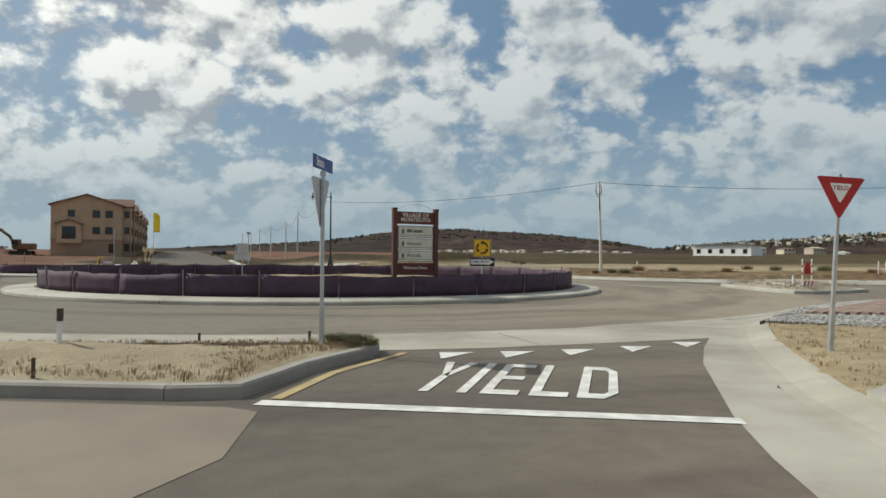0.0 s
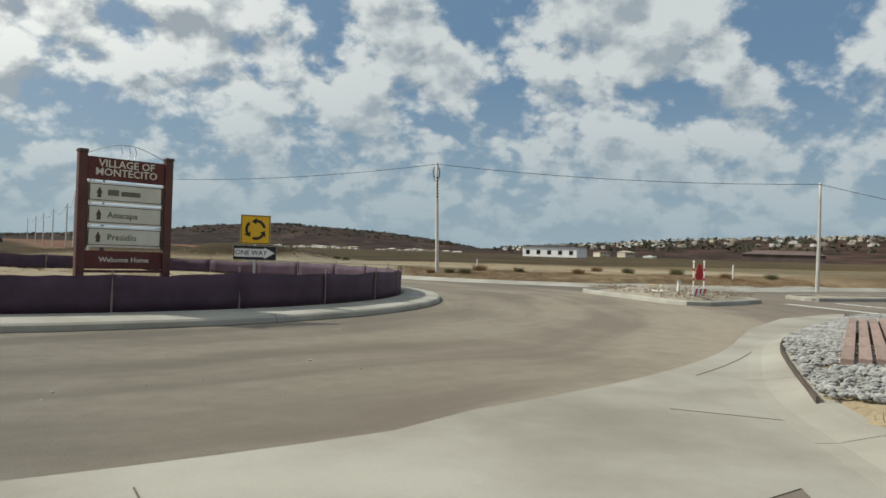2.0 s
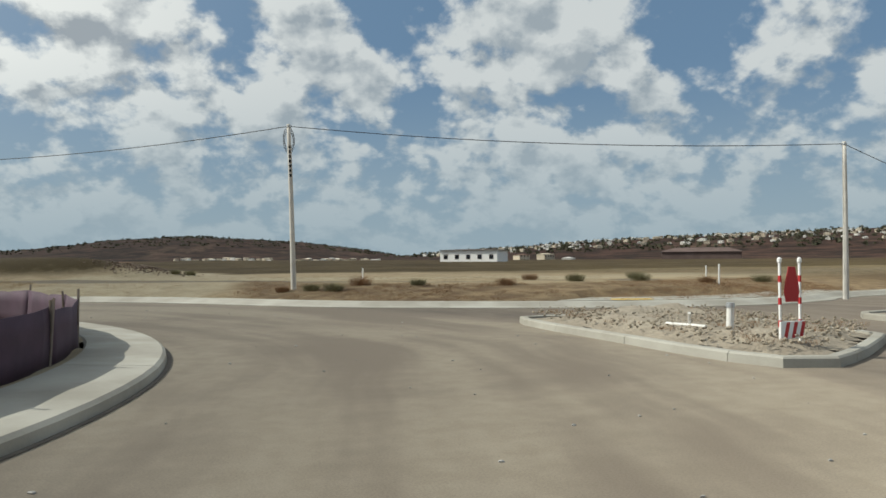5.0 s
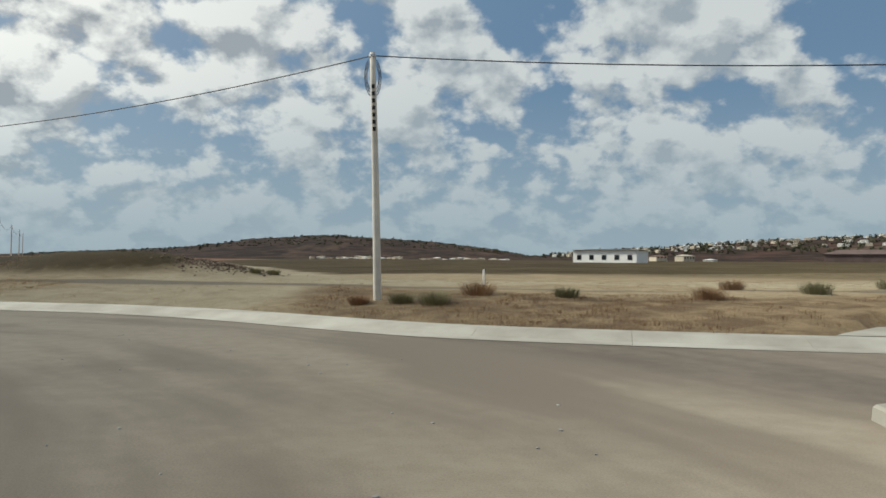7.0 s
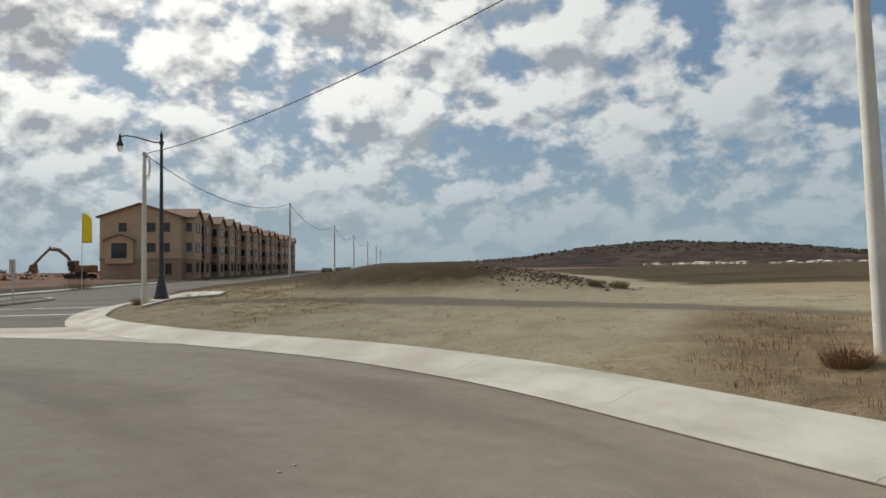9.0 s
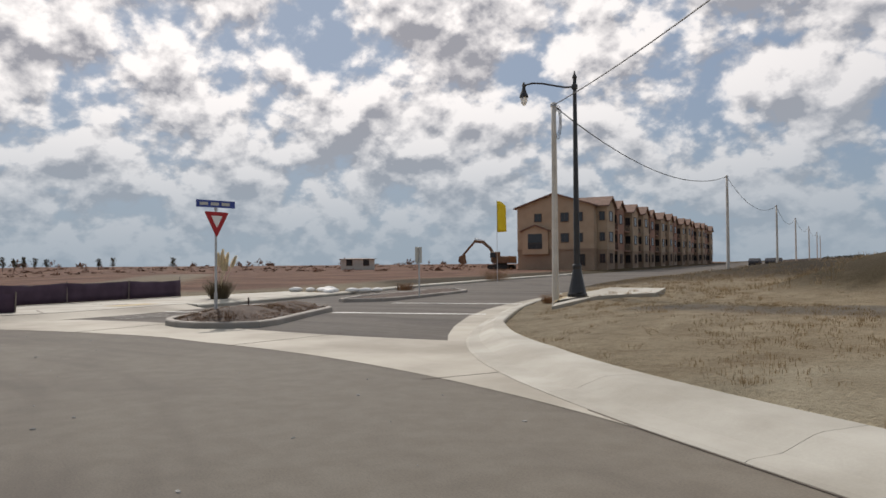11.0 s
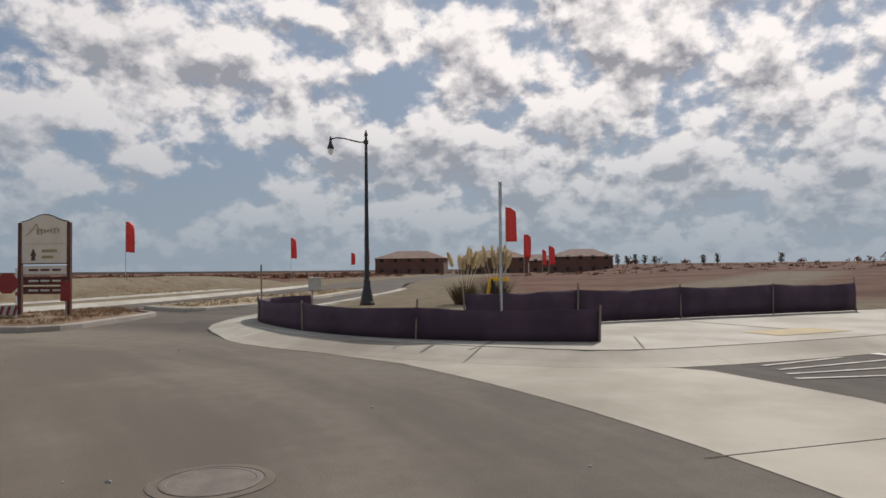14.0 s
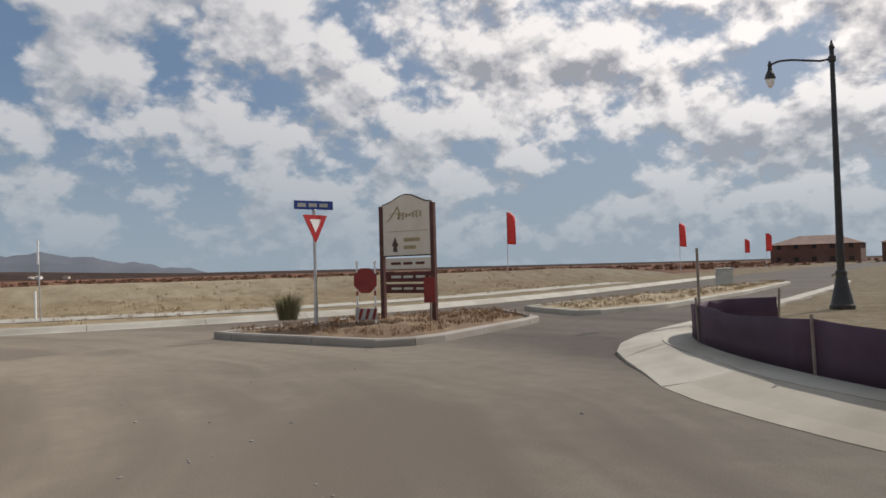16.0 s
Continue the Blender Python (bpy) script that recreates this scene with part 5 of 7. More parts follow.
def barricade(m, label, height=1.35, round_sign=False, red=None):
    """Two white posts with a red panel between them and a striped board below."""
    root = thing("barricade", m, label, "barricade", "construction barricades")
    red = red or M_RED
    pale = M_BOXGREY if round_sign else M_SIGNWHITE
    for sx in (-1, 1):
        post = striped_post(root, sx * 0.22, 0, height)
        for k in range(3):
            z = 0.30 + k * height / 3.6
            part("red_band", boxed(sx * 0.22, 0, z, 0.036, 0.036, 0.10), red, post)
        lamp = bmesh.new()
        lathe(lamp, [(0.02, 0), (0.034, 0.02), (0.034, 0.07), (0.015, 0.09)], 10)
        lamp.transform(pose(sx * 0.22, 0, height))
        part("warning_lamp", lamp, M_SIGNWHITE, root)
    if round_sign:
        disc = [(0.30 * math.cos(2 * math.pi * k / 8 + math.pi / 8), height - 0.35 + 0.30 * math.sin(2 * math.pi * k / 8 + math.pi / 8)) for k in range(8)]
        part("red_panel", plate(disc, -0.045, -0.035), red, root)
    else:
        shape = [(-0.13, 0.62), (0.13, 0.62), (0.17, 0.78), (0.13, height - 0.25), (0.07, height - 0.05), (-0.07, height - 0.05), (-0.13, height - 0.25), (-0.17, 0.78)]
        part("red_panel", plate(shape, -0.040, -0.028), M_RED, root)
    board = part("striped_board", boxed(0, -0.03, 0.20, 0.52, 0.03, 0.26, bevel=0.004), pale, root)
    bm = bmesh.new()
    for k in range(3):
        x = -0.20 + 0.17 * k
        prism(bm, [(x, 0.08), (x + 0.075, 0.08), (x + 0.145, 0.32), (x + 0.07, 0.32)], -0.049, -0.046)
    part("stripes", bm, red, board)
    return root


barricade(pose(15.2, 37.3, 0.22, 0, 0, 12), "red paddle between striped white posts on loose soil", 1.2)
barricade(pose(-29.1, 40.15, 0.22, 0, 0, 112), "red octagonal barricade sign, shade in its colour, striped board below", 1.30, True, M_SHADEDRED)
flap = thing("warning_panel", pose(-30.15, 41.15, 0.22, 0, 0, 100), "small dull red panel on a thin stake by signboard", "warning panel")
part("stake", rod(bmesh.new(), (0, 0, -0.05), (0, 0, 1.02), 0.022, 0.018, 7), M_STAKE, flap)
part("panel", boxed(0, -0.04, 0.70, 0.30, 0.02, 0.58, bevel=0.008), M_SHADEDRED, flap)


def sign_back(m, w, h, z, label):
    root = thing("traffic_sign", m, label, "road sign")
    part("post", boxed(0, 0, (z + h / 2) / 2, 0.05, 0.05, z + h / 2, bevel=0.005), M_GALV, root)
    part("panel", boxed(0, 0.03, z, w, 0.008, h, bevel=0.004), M_BOXGREY, root, "grey sign back")
    return root


sign_back(pose(-24.4, 70.6, 0.22, 0, 0, 112), 0.50, 0.66, 1.75, "dull grey sign back on thin post in mulch")
sign_back(pose(-27.0, 54.1, 0.2, 0, 0, 30), 0.05, 0.50, 2.85, "narrow sign edge on tall steel post behind fence")


# ---- poles, cables and lamps ----
def utility_pole(m, height, label, marks=0, coil=False):
    rng = random.Random(int(height * 100))
    root = thing("utility_pole", m, label, "utility pole", "wooden utility poles")
    bm = bmesh.new()
    steps = 9
    loops = []
    for k in range(steps):
        f = k / (steps - 1)
        r = 0.112 - 0.038 * f
        cx = 0.025 * math.sin(2.2 * f)
        loops.append((cx, r, -0.2 + (height + 0.2) * f))
    n = 12
    rows = [[bm.verts.new((cx + r * math.cos(2 * math.pi * i / n), r * math.sin(2 * math.pi * i / n), z)) for i in range(n)] for cx, r, z in loops]
    for a, b in zip(rows, rows[1:]):
        for i in range(n):
            bm.faces.new((a[i], a[(i + 1) % n], b[(i + 1) % n], b[i]))
    bm.faces.new(rows[-1])
    shaft = part("shaft", bm, M_POLE, root, smooth=True)
    bm = bmesh.new()
    rod(bm, (0.02, 0, height - 0.12), (0.02, 0, height - 0.05), 0.10, 0.10, 12)
    part("cable_clamp", bm, M_GALV, root)
    for k in range(marks):
        z = height * 0.86 - k * 0.19
        x = 0.02
        part("mark", boxed(x, -0.100, z, 0.085, 0.012, 0.11, bevel=0.002), M_BLACK, shaft)
    if coil:
        bm = bmesh.new()
        for c in range(3):
            r = 0.26 + 0.05 * c
            pts = [(0.02 + r * 0.62 * math.cos(2 * math.pi * k / 20), 0.12 + 0.02 * c, height - 0.62 + r * 1.5 * math.sin(2 * math.pi * k / 20)) for k in range(21)]
            tube(bm, pts, 0.011, 5)
        part("cable_coil", bm, M_CABLE, root, "looped slack cable")
    return root


POLES = [(8.66, 57.2, 6.62, 7, True), (29.9, 51.6, 6.15, 0, False), (-15.9, 70.2, 6.45, 0, True), (-25.9, 95.1, 6.15, 0, False), (-34.2, 115.5, 6.2, 0, False),
         (-44.6, 138, 6.2, 0, False), (-56, 163, 6.2, 0, False), (-68, 189, 6.2, 0, False), (-81, 216, 6.2, 0, False)]
tops = []
for k, (x, y, h, marks, coil) in enumerate(POLES):
    z = ground_at(x, y)
    label = "bleached wooden utility pole with dark stencilled marks" if marks else "bleached wooden pole with slack cable loops" if coil else "plain bleached wooden utility pole beside the road"
    utility_pole(pose(x, y, z, 0, -2.0 if k == 0 else 0, 2 if k == 0 else -18), h, label, marks, coil)
    tops.append(Vector((x - (0.21 if k == 0 else 0.0), y, z + h - 0.08)))


def cable(a, b, sag, label, r=0.014):
    pts = [a.lerp(b, k / 24) - Vector((0, 0, 4 * sag * (k / 24) * (1 - k / 24))) for k in range(25)]
    bm = tube(bmesh.new(), [p - a for p in pts], r, 5)
    ob = part("overhead_cable", bm, M_CABLE)
    ob.location = a
    return tagged(ob, label, "cable", "overhead cables")


cable(tops[1], tops[0], 0.35, "thin black overhead cable between wooden poles", 0.016)
cable(tops[0], tops[2], 0.6, "thin black overhead cable between wooden poles", 0.016)
cable(tops[1], Vector((95, 92, 8.5)), 0.9, "thin black overhead cable leaving the corner pole", 0.016)
for a, b in zip(tops[2:], tops[3:]):
    cable(a, b, 1.1, "sagging black overhead cable along the street", 0.018)


def street_lamp(m, label, scale=1.0):
    root = thing("street_lamp", m, label, "street lamp", "black street lamps")
    s = scale
    bm = lathe(bmesh.new(), [(0.30 * s, 0.0), (0.30 * s, 0.10 * s), (0.27 * s, 0.14 * s), (0.23 * s, 0.34 * s), (0.17 * s, 0.62 * s), (0.13 * s, 0.86 * s), (0.14 * s, 0.90 * s), (0.14 * s, 0.96 * s), (0.105 * s, 1.02 * s)], 16)
    part("base", bm, M_LAMPBLACK, root, "flared cast base")
    bm = rod(bmesh.new(), (0, 0, 1.0 * s), (0, 0, 6.78 * s), 0.10 * s, 0.055 * s, 14)
    part("pole", bm, M_LAMPBLACK, root, smooth=False)
    bm = lathe(bmesh.new(), [(0.062 * s, 6.74 * s), (0.075 * s, 6.80 * s), (0.05 * s, 6.86 * s), (0.03 * s, 6.92 * s), (0.012 * s, 7.0 * s)], 12)
    part("finial", bm, M_LAMPBLACK, root)
    pts = [(0, 0, 6.50), (-0.30, 0, 6.52), (-0.65, 0, 6.62), (-1.05, 0, 6.74), (-1.40, 0, 6.80), (-1.62, 0, 6.78), (-1.70, 0, 6.70)]
    arm = part("arm", tube(bmesh.new(), [Vector(p) * s for p in pts], 0.030 * s, 8), M_LAMPBLACK, root)
    part("arm_collar", lathe(bmesh.new(), [(0.085 * s, 6.42 * s), (0.095 * s, 6.45 * s), (0.095 * s, 6.55 * s), (0.08 * s, 6.58 * s)], 12), M_LAMPBLACK, root)
    bm = lathe(bmesh.new(), [(0.13 * s, 6.36 * s), (0.145 * s, 6.40 * s), (0.12 * s, 6.50 * s), (0.07 * s, 6.60 * s), (0.05 * s, 6.70 * s), (0.06 * s, 6.76 * s), (0.02 * s, 6.88 * s)], 12)
    bm.transform(Matrix.Translation((-1.70 * s, 0, 0)))
    head = part("lantern", bm, M_LAMPBLACK, arm)
    bm = lathe(bmesh.new(), [(0.03 * s, 6.12 * s), (0.08 * s, 6.18 * s), (0.11 * s, 6.28 * s), (0.12 * s, 6.36 * s)], 12)
    bm.transform(Matrix.Translation((-1.70 * s, 0, 0)))
    part("globe", bm, M_SIGNWHITE, arm, "white glass globe")
    return root


street_lamp(pose(-14.95, 70.2, ground_at(-14.95, 70.2) - 0.02, 0, 0, 25), "black street lamp with curved arm on flared base", 1.0)
street_lamp(pose(-37.1, 48.1, ground_at(-37.1, 48.1), 0, 0, 75), "black street lamp with curved arm beyond the fence", 0.925)


# ---- flags ----
def feather_flag(m, label, mat, top, tall, wide, seed):
    rng = random.Random(seed)
    root = thing("feather_flag", m, label, "flag", "advertising flags")
    part("pole", rod(bmesh.new(), (0, 0, -0.1), (0, 0, top + 0.05), 0.028, 0.014, 7), M_GALV, root)
    cols, rows = 5, 9
    verts, faces = [], []
    for j in range(rows):
        f = j / (rows - 1)
        z = top - tall * (1 - f)
        w = wide * (1.0 if f < 0.86 else 1.0 - 0.55 * (f - 0.86) / 0.14)
        for i in range(cols):
            u = i / (cols - 1)
            verts.append((0.02 + w * u, 0.07 * math.sin(2.8 * u + 3 * f + seed) * u, z - 0.06 * u * math.sin(seed + 2 * f)))
    for j in range(rows - 1):
        for i in range(cols - 1):
            q = j * cols + i
            faces.append((q, q + 1, q + cols + 1, q + cols))
    cloth = part("cloth", pydata("cloth", verts, faces), mat, root, smooth=True)
    cloth.modifiers.new("thickness", "SOLIDIFY").thickness = 0.006
    return root


for k, (x, y, top, tall, wide, turn) in enumerate(((-54.8, 51.5, 5.0, 2.1, 0.72, 70), (-60.2, 22.2, 5.1, 2.3, 0.62, 140), (-87.5, 24.0, 5.0, 2.3, 0.70, 140),
                                                   (-83.5, 50.5, 4.7, 2.3, 0.75, 70), (-110, 25.8, 4.4, 2.2, 0.7, 120), (-96, 52.5, 3.9, 2.2, 0.75, 70), (-140, 14, 4.6, 2.3, 0.75, 110), (-112, 51.0, 3.9, 2.2, 0.6, 70))):
    feather_flag(pose(x, y, ground_at(x, y) - 0.05, 0, 0, turn), "red feather flag on a thin pole in bare field", M_FLAGRED, top, tall, wide, k)
feather_flag(pose(-43.2, 90.4, ground_at(-43.2, 90.4), 0, 0, 35), "bright yellow feather flag beside the street", M_FLAGYELLOW, 6.4, 2.5, 0.75, 12)


# ---- apartment row ----
def window(parent, m, w, h, name="window"):
    """A recessed-looking pane in a frame, looking towards -y."""
    bm = bmesh.new()
    for sz in (-1, 1):
        box(bm, 0, -0.02, sz * (h / 2 + 0.03), w + 0.14, 0.10, 0.07)
    for sx in (-1, 1):
        box(bm, sx * (w / 2 + 0.03), -0.02, 0, 0.07, 0.10, h)
    box(bm, 0, -0.01, 0, 0.05, 0.06, h)
    bm.transform(m)
    win = part(name, bm, M_TRIM, parent)
    bm = boxed(0, 0.0, 0, w, 0.04, h)
    bm.transform(m)
    part("pane", bm, M_GLASS, win)
    return win


def gable_roof(w, length, eave, ridge, over=0.45, along="y"):
    """A tiled gable roof with thickness over a block w wide (x) and length long (y from 0)."""
    bm = bmesh.new()
    t_ = 0.22
    prof = [(-w / 2 - over, eave - over * (ridge - eave) / (w / 2)), (0, ridge), (w / 2 + over, eave - over * (ridge - eave) / (w / 2)),
            (w / 2 + over, eave - over * (ridge - eave) / (w / 2) + t_), (0, ridge + t_ * 1.2), (-w / 2 - over, eave - over * (ridge - eave) / (w / 2) + t_)]
    prism(bm, prof, -over, length + over)
    return bm


def apartment_block(m, label):
    """Three storeys, gabled end towards -y, bays and balconies along +x."""
    root = thing("apartment_building", m, label, "apartment building", "row of apartment buildings")
    w, length, eave, ridge = 12.0, 24.4, 9.7, 11.6
    bm = bmesh.new()
    prism(bm, [(-w / 2, 3.25), (w / 2, 3.25), (w / 2, eave), (0, ridge), (-w / 2, eave)], 0, length)
    part("upper_wall", bm, M_STUCCO, root)
    bm = boxed(0, length / 2, 1.5, w - 0.06, length - 0.06, 3.5)
    part("lower_wall", bm, M_STUCCO_DARK, root, "darker brown ground-floor wall")
    part("band", boxed(0, length / 2, 3.25, w + 0.12, length + 0.12, 0.22), M_STUCCO_DARK, root)
    part("roof", gable_roof(w, length, eave, ridge), M_TILE, root)
    for x, z, ww, hh in ((-2.6, 8.15, 1.05, 1.15), (1.6, 8.1, 1.15, 1.25), (3.75, 8.1, 1.15, 1.25), (1.6, 5.0, 1.15, 1.25), (3.75, 5.0, 1.15, 1.25), (4.2, 1.7, 0.8, 1.6)):
        window(root, pose(x, -0.03, z), ww, hh)
    # loggia with a small gable
    bay = part("end_bay", prism(bmesh.new(), [(-5.0, 2.6), (-0.9, 2.6), (-0.9, 6.15), (-2.95, 6.9), (-5.0, 6.15)], -0.55, 0.02), M_STUCCO, root)
    bm = prism(bmesh.new(), [(-5.35, 6.02), (-2.95, 6.92), (-0.55, 6.02), (-0.55, 6.2), (-2.95, 7.12), (-5.35, 6.2)], -0.85, 0.05)
    part("bay_roof", bm, M_TILE, bay)
    # flat dark pane in place of the loggia's shaded depth
    part("opening", boxed(-2.95, -0.52, 4.55, 2.3, 0.1, 2.3), M_GLASS, bay, "dark pane in place of the shaded balcony opening")
    bm = bmesh.new()
    for k in range(12):
        box(bm, -4.0 + k * 0.19, -0.62, 3.85, 0.03, 0.03, 0.95)
    box(bm, -2.95, -0.62, 4.33, 2.3, 0.05, 0.05)
    part("railing", bm, M_TRIM, bay)["kind"] = "stuff"
    # street side
    for k in range(3):
        y = 3.9 + k * 8.1
        out = 1.6 if k != 1 else 1.1
        body = boxed(w / 2 + out / 2 - 0.02, y, 6.5, out, 4.3, 6.6)
        b = part("street_bay", body, M_STUCCO if k != 1 else M_STUCCO_ROSE, root)
        part("bay_base", boxed(w / 2 + out / 2 - 0.05, y, 1.6, out - 0.08, 4.2, 3.25), M_STUCCO_DARK, b)
        bm = gable_roof(4.3, out + 3.6, 9.75, 11.0, 0.35)
        bm.transform(pose(w / 2 - 3.6, y, 0, 0, 0, -90) @ Matrix.Translation((0, 0, 0)))
        part("bay_roof", bm, M_TILE, b)
        bm = prism(bmesh.new(), [(-2.15, 9.7), (2.15, 9.7), (0, 10.9)], -0.1, 0.1)
        bm.transform(pose(w / 2 + out - 0.12, y, 0, 0, 0, 90))
        part("gable", bm, M_STUCCO, b)
        for z in (8.2, 5.1, 1.9):
            window(b, pose(w / 2 + out + 0.01, y - 0.2, z, 0, 0, 90), 1.7 if z > 3 else 1.1, 1.4)
            window(b, pose(w / 2 + out / 2, y - 2.17, z), 0.7, 1.2)
        # balcony slabs beside the bay; flat dark panes stand in for a shaded recess
        yy = y + 4.05
        for z in (3.2, 6.4):
            slab = part("balcony", boxed(w / 2 + 0.6, yy, z, 1.2, 3.6, 0.2), M_STUCCO_ROSE, root)
            bm = bmesh.new()
            for q in range(14):
                box(bm, w / 2 + 1.15, yy - 1.7 + q * 0.262, z + 0.55, 0.03, 0.03, 0.9)
            box(bm, w / 2 + 1.15, yy, z + 1.02, 0.05, 3.5, 0.06)
            part("railing", bm, M_TRIM, slab)["kind"] = "stuff"
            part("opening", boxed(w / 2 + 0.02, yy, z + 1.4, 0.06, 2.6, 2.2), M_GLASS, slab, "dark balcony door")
        # the garage's inner shade, drawn as a flat dark pane
        part("opening", boxed(w / 2 + 0.02, yy, 1.35, 0.06, 3.0, 2.6), M_GLASS, root, "dark pane in place of the shaded garage mouth")
    return root


first_block = apartment_block(pose(-77.0, 129.6, ground_at(-77, 130) - 0.25, 0, 0, 27), "tan three-storey apartment building with gabled end and bays")
for k in range(1, 5):
    x, y = -77.0 - 11.25 * k, 129.6 + 22.1 * k
    copy_thing(first_block, pose(x, y, ground_at(x, y) - 0.25, 0, 0, 27))


# ---- houses far off ----
def house(m, w, d, h, wall, label, group, storeys=1, hip=True, roof_mat=None, pitch=0.22, plain=False):
    root = thing("house", m, label, "house", group)
    part("wall", boxed(0, 0, h / 2 - 0.3, w, d, h + 0.6), wall, root)
    bm = bmesh.new()
    o = 0.5
    base = [bm.verts.new((sx * (w / 2 + o), sy * (d / 2 + o), h)) for sx, sy in ((-1, -1), (1, -1), (1, 1), (-1, 1))]
    top_h = h + min(w, d) * pitch
    inset = d * 0.42 if hip else -o
    ridge = [bm.verts.new((-(w / 2 - inset), 0, top_h)), bm.verts.new((w / 2 - inset, 0, top_h))]
    bm.faces.new((base[0], base[1], ridge[1], ridge[0])), bm.faces.new((base[2], base[3], ridge[0], ridge[1]))
    bm.faces.new((base[1], base[2], ridge[1])), bm.faces.new((base[3], base[0], ridge[0])), bm.faces.new(base[::-1])
    part("roof", bm, roof_mat or M_TILE, root)
    n = max(2, int(w / 3.2))
    for s in range(storeys):
        z = 1.5 + s * 3.0
        for k in range(n):
            x = (k + 0.5) / n * w - w / 2
            for side in ((-1,) if plain else (-1, 1)):
                win = part("window", boxed(x, side * d / 2, z, 1.15, 0.10, 1.2), M_GLASS if plain else M_TRIM, root)
                if plain:
                    continue
                part("pane", boxed(x, side * (d / 2 + 0.05), z, 0.95, 0.04, 1.0), M_GLASS, win)
    return root


for x, y, w, h, turn in ((-208, 10, 19, 5.0, 95), (-212, 33, 19, 5.0, 92), (-213, 57, 17, 4.8, 88), (-262, 42, 16, 4.6, 90)):
    house(pose(x, y, ground_at(x, y) - 0.7, 0, 0, turn), w, 13, h, M_HOUSEBROWN, "brown two-storey house with hipped tile roof", "houses across the field", 2, roof_mat=M_HOUSEROOF, pitch=0.17)
# long white building, and the town on the slope
long_house = house(pose(61.8, 209.5, ground_at(61.8, 209.5) - 0.3, 0, 0, -38), 16.0, 8.5, 3.3, M_HOUSEBRIGHT, "long low white building with flat dark roof", "buildings at the field's edge", 1, True, M_TRIM, 0.035)
house(pose(178.5, 280.0, ground_at(178.5, 280.0) - 0.4, 0, 0, -35), 30.0, 11.0, 3.4, M_BARN, "long low brown barn with a shallow brown roof", "buildings at the field's edge", 0, True, M_BARN, 0.16)
small = house(pose(-117.6, 118, ground_at(-117.6, 118) - 0.2, 0, 0, 62), 6.2, 4, 2.2, M_BOXGREY, "small pale site hut with flat roof", "site huts", 1, True, M_TRIM, 0.04)
rng = random.Random(11)
kinds = []
for k, (w, h, wall) in enumerate(((9, 3.4, M_HOUSEWHITE), (11, 5.6, M_HOUSEWHITE), (10, 5.2, M_HOUSECREAM), (13, 6.0, M_HOUSECREAM), (8, 3.2, M_HOUSEWHITE))):
    first = house(pose(150 + 25 * k, 520 + 12 * k, ground_at(150 + 25 * k, 520 + 12 * k), 0, 0, 10 * k), w, 8, h, wall, "white walled house with tiled roof on the slope", "houses of the far town", 2 if h > 5 else 1, roof_mat=(M_HOUSECREAM, M_HOUSEWHITE, M_TILE, M_HOUSECREAM, M_HOUSEWHITE)[k], pitch=0.12, plain=True)
    kinds.append(first)


def by_bearing(az, dist):
    a = radians(az)
    return CX - dist * math.sin(a), CY + dist * math.cos(a)


def area_ground(points):
    x = np.array([p[0] for p in points])
    y = np.array([p[1] for p in points])
    return verge(x, y, np.full(len(x), 200.0))


sites = []
for k in range(300):
    az = -13.5 - 42 * rng.random() ** 0.9
    sites.append(by_bearing(az, rng.uniform(1060, 1440)))
for k in range(60):
    sites.append(by_bearing(rng.uniform(-10.5, 6.0), rng.uniform(695, 770)))
for k in range(12):
    sites.append(by_bearing(rng.uniform(150, 168), rng.uniform(700, 840)))
for k, ((x, y), z) in enumerate(zip(sites, area_ground(sites))):
    f = 0.64 if k < 300 else 0.5
    copy_thing(rng.choice(kinds), pose(x, y, float(z) - 0.2, 0, 0, -45 + rng.uniform(-25, 25)) @ Matrix.Diagonal((f, f, f, 1)))


# ---- trees and scrub far off, one mesh of many small clumps each ----
def clumps(name, centres, label, mat=None, category="trees", per=7, leaf=0.34):
    """Crowns of loose triangular leaves; centres: x, y, z, radius, height."""
    rng_ = np.random.default_rng(len(centres))
    V_, F_ = [], []
    for x, y, z, r, h in centres:
        n = per
        d = rng_.normal(size=(n, 3))
        d /= np.linalg.norm(d, axis=1)[:, None]
        c = np.array([x, y, z + h * 0.55]) + d * np.array([r, r, h * 0.5]) * rng_.uniform(0.35, 1.0, (n, 1))
        size = r * leaf * rng_.uniform(0.6, 1.5, (n, 1, 1))
        tri = c[:, None] + rng_.normal(size=(n, 4, 3)) * size
        base = len(V_) * 0 + sum(len(v) for v in V_)
        V_.append(tri.reshape(-1, 3))
        q = base + np.arange(n)[:, None] * 4
        F_.append(np.concatenate([q + [0, 1, 2], q + [0, 2, 3], q + [0, 3, 1]]))
    me = pydata(name, np.concatenate(V_), np.concatenate(F_))
    return tagged(part(name, me, mat or M_TREE), label, category, kind="stuff")


spots = []
for k in range(800):
    spots.append((*by_bearing(-13 - 44 * rng.random(), rng.uniform(950, 1470)), rng.uniform(1.6, 3.8), rng.uniform(2.5, 6.5)))
for k in range(900):
    spots.append((*by_bearing(rng.uniform(-14, 26), rng.uniform(1050, 1500)), rng.uniform(1.0, 3.4), rng.uniform(0.4, 1.5)))
for k in range(60):
    spots.append((*by_bearing(rng.uniform(2, 7), rng.uniform(1420, 1500)), rng.uniform(1.5, 3.0), rng.uniform(2.0, 4.0)))
zs = area_ground(spots)
clumps("far_woods", [(x, y, float(z) - 0.5, r, h) for (x, y, r, h), z in zip(spots, zs)], "dark scattered trees among houses on the slope", per=14)
spots = []
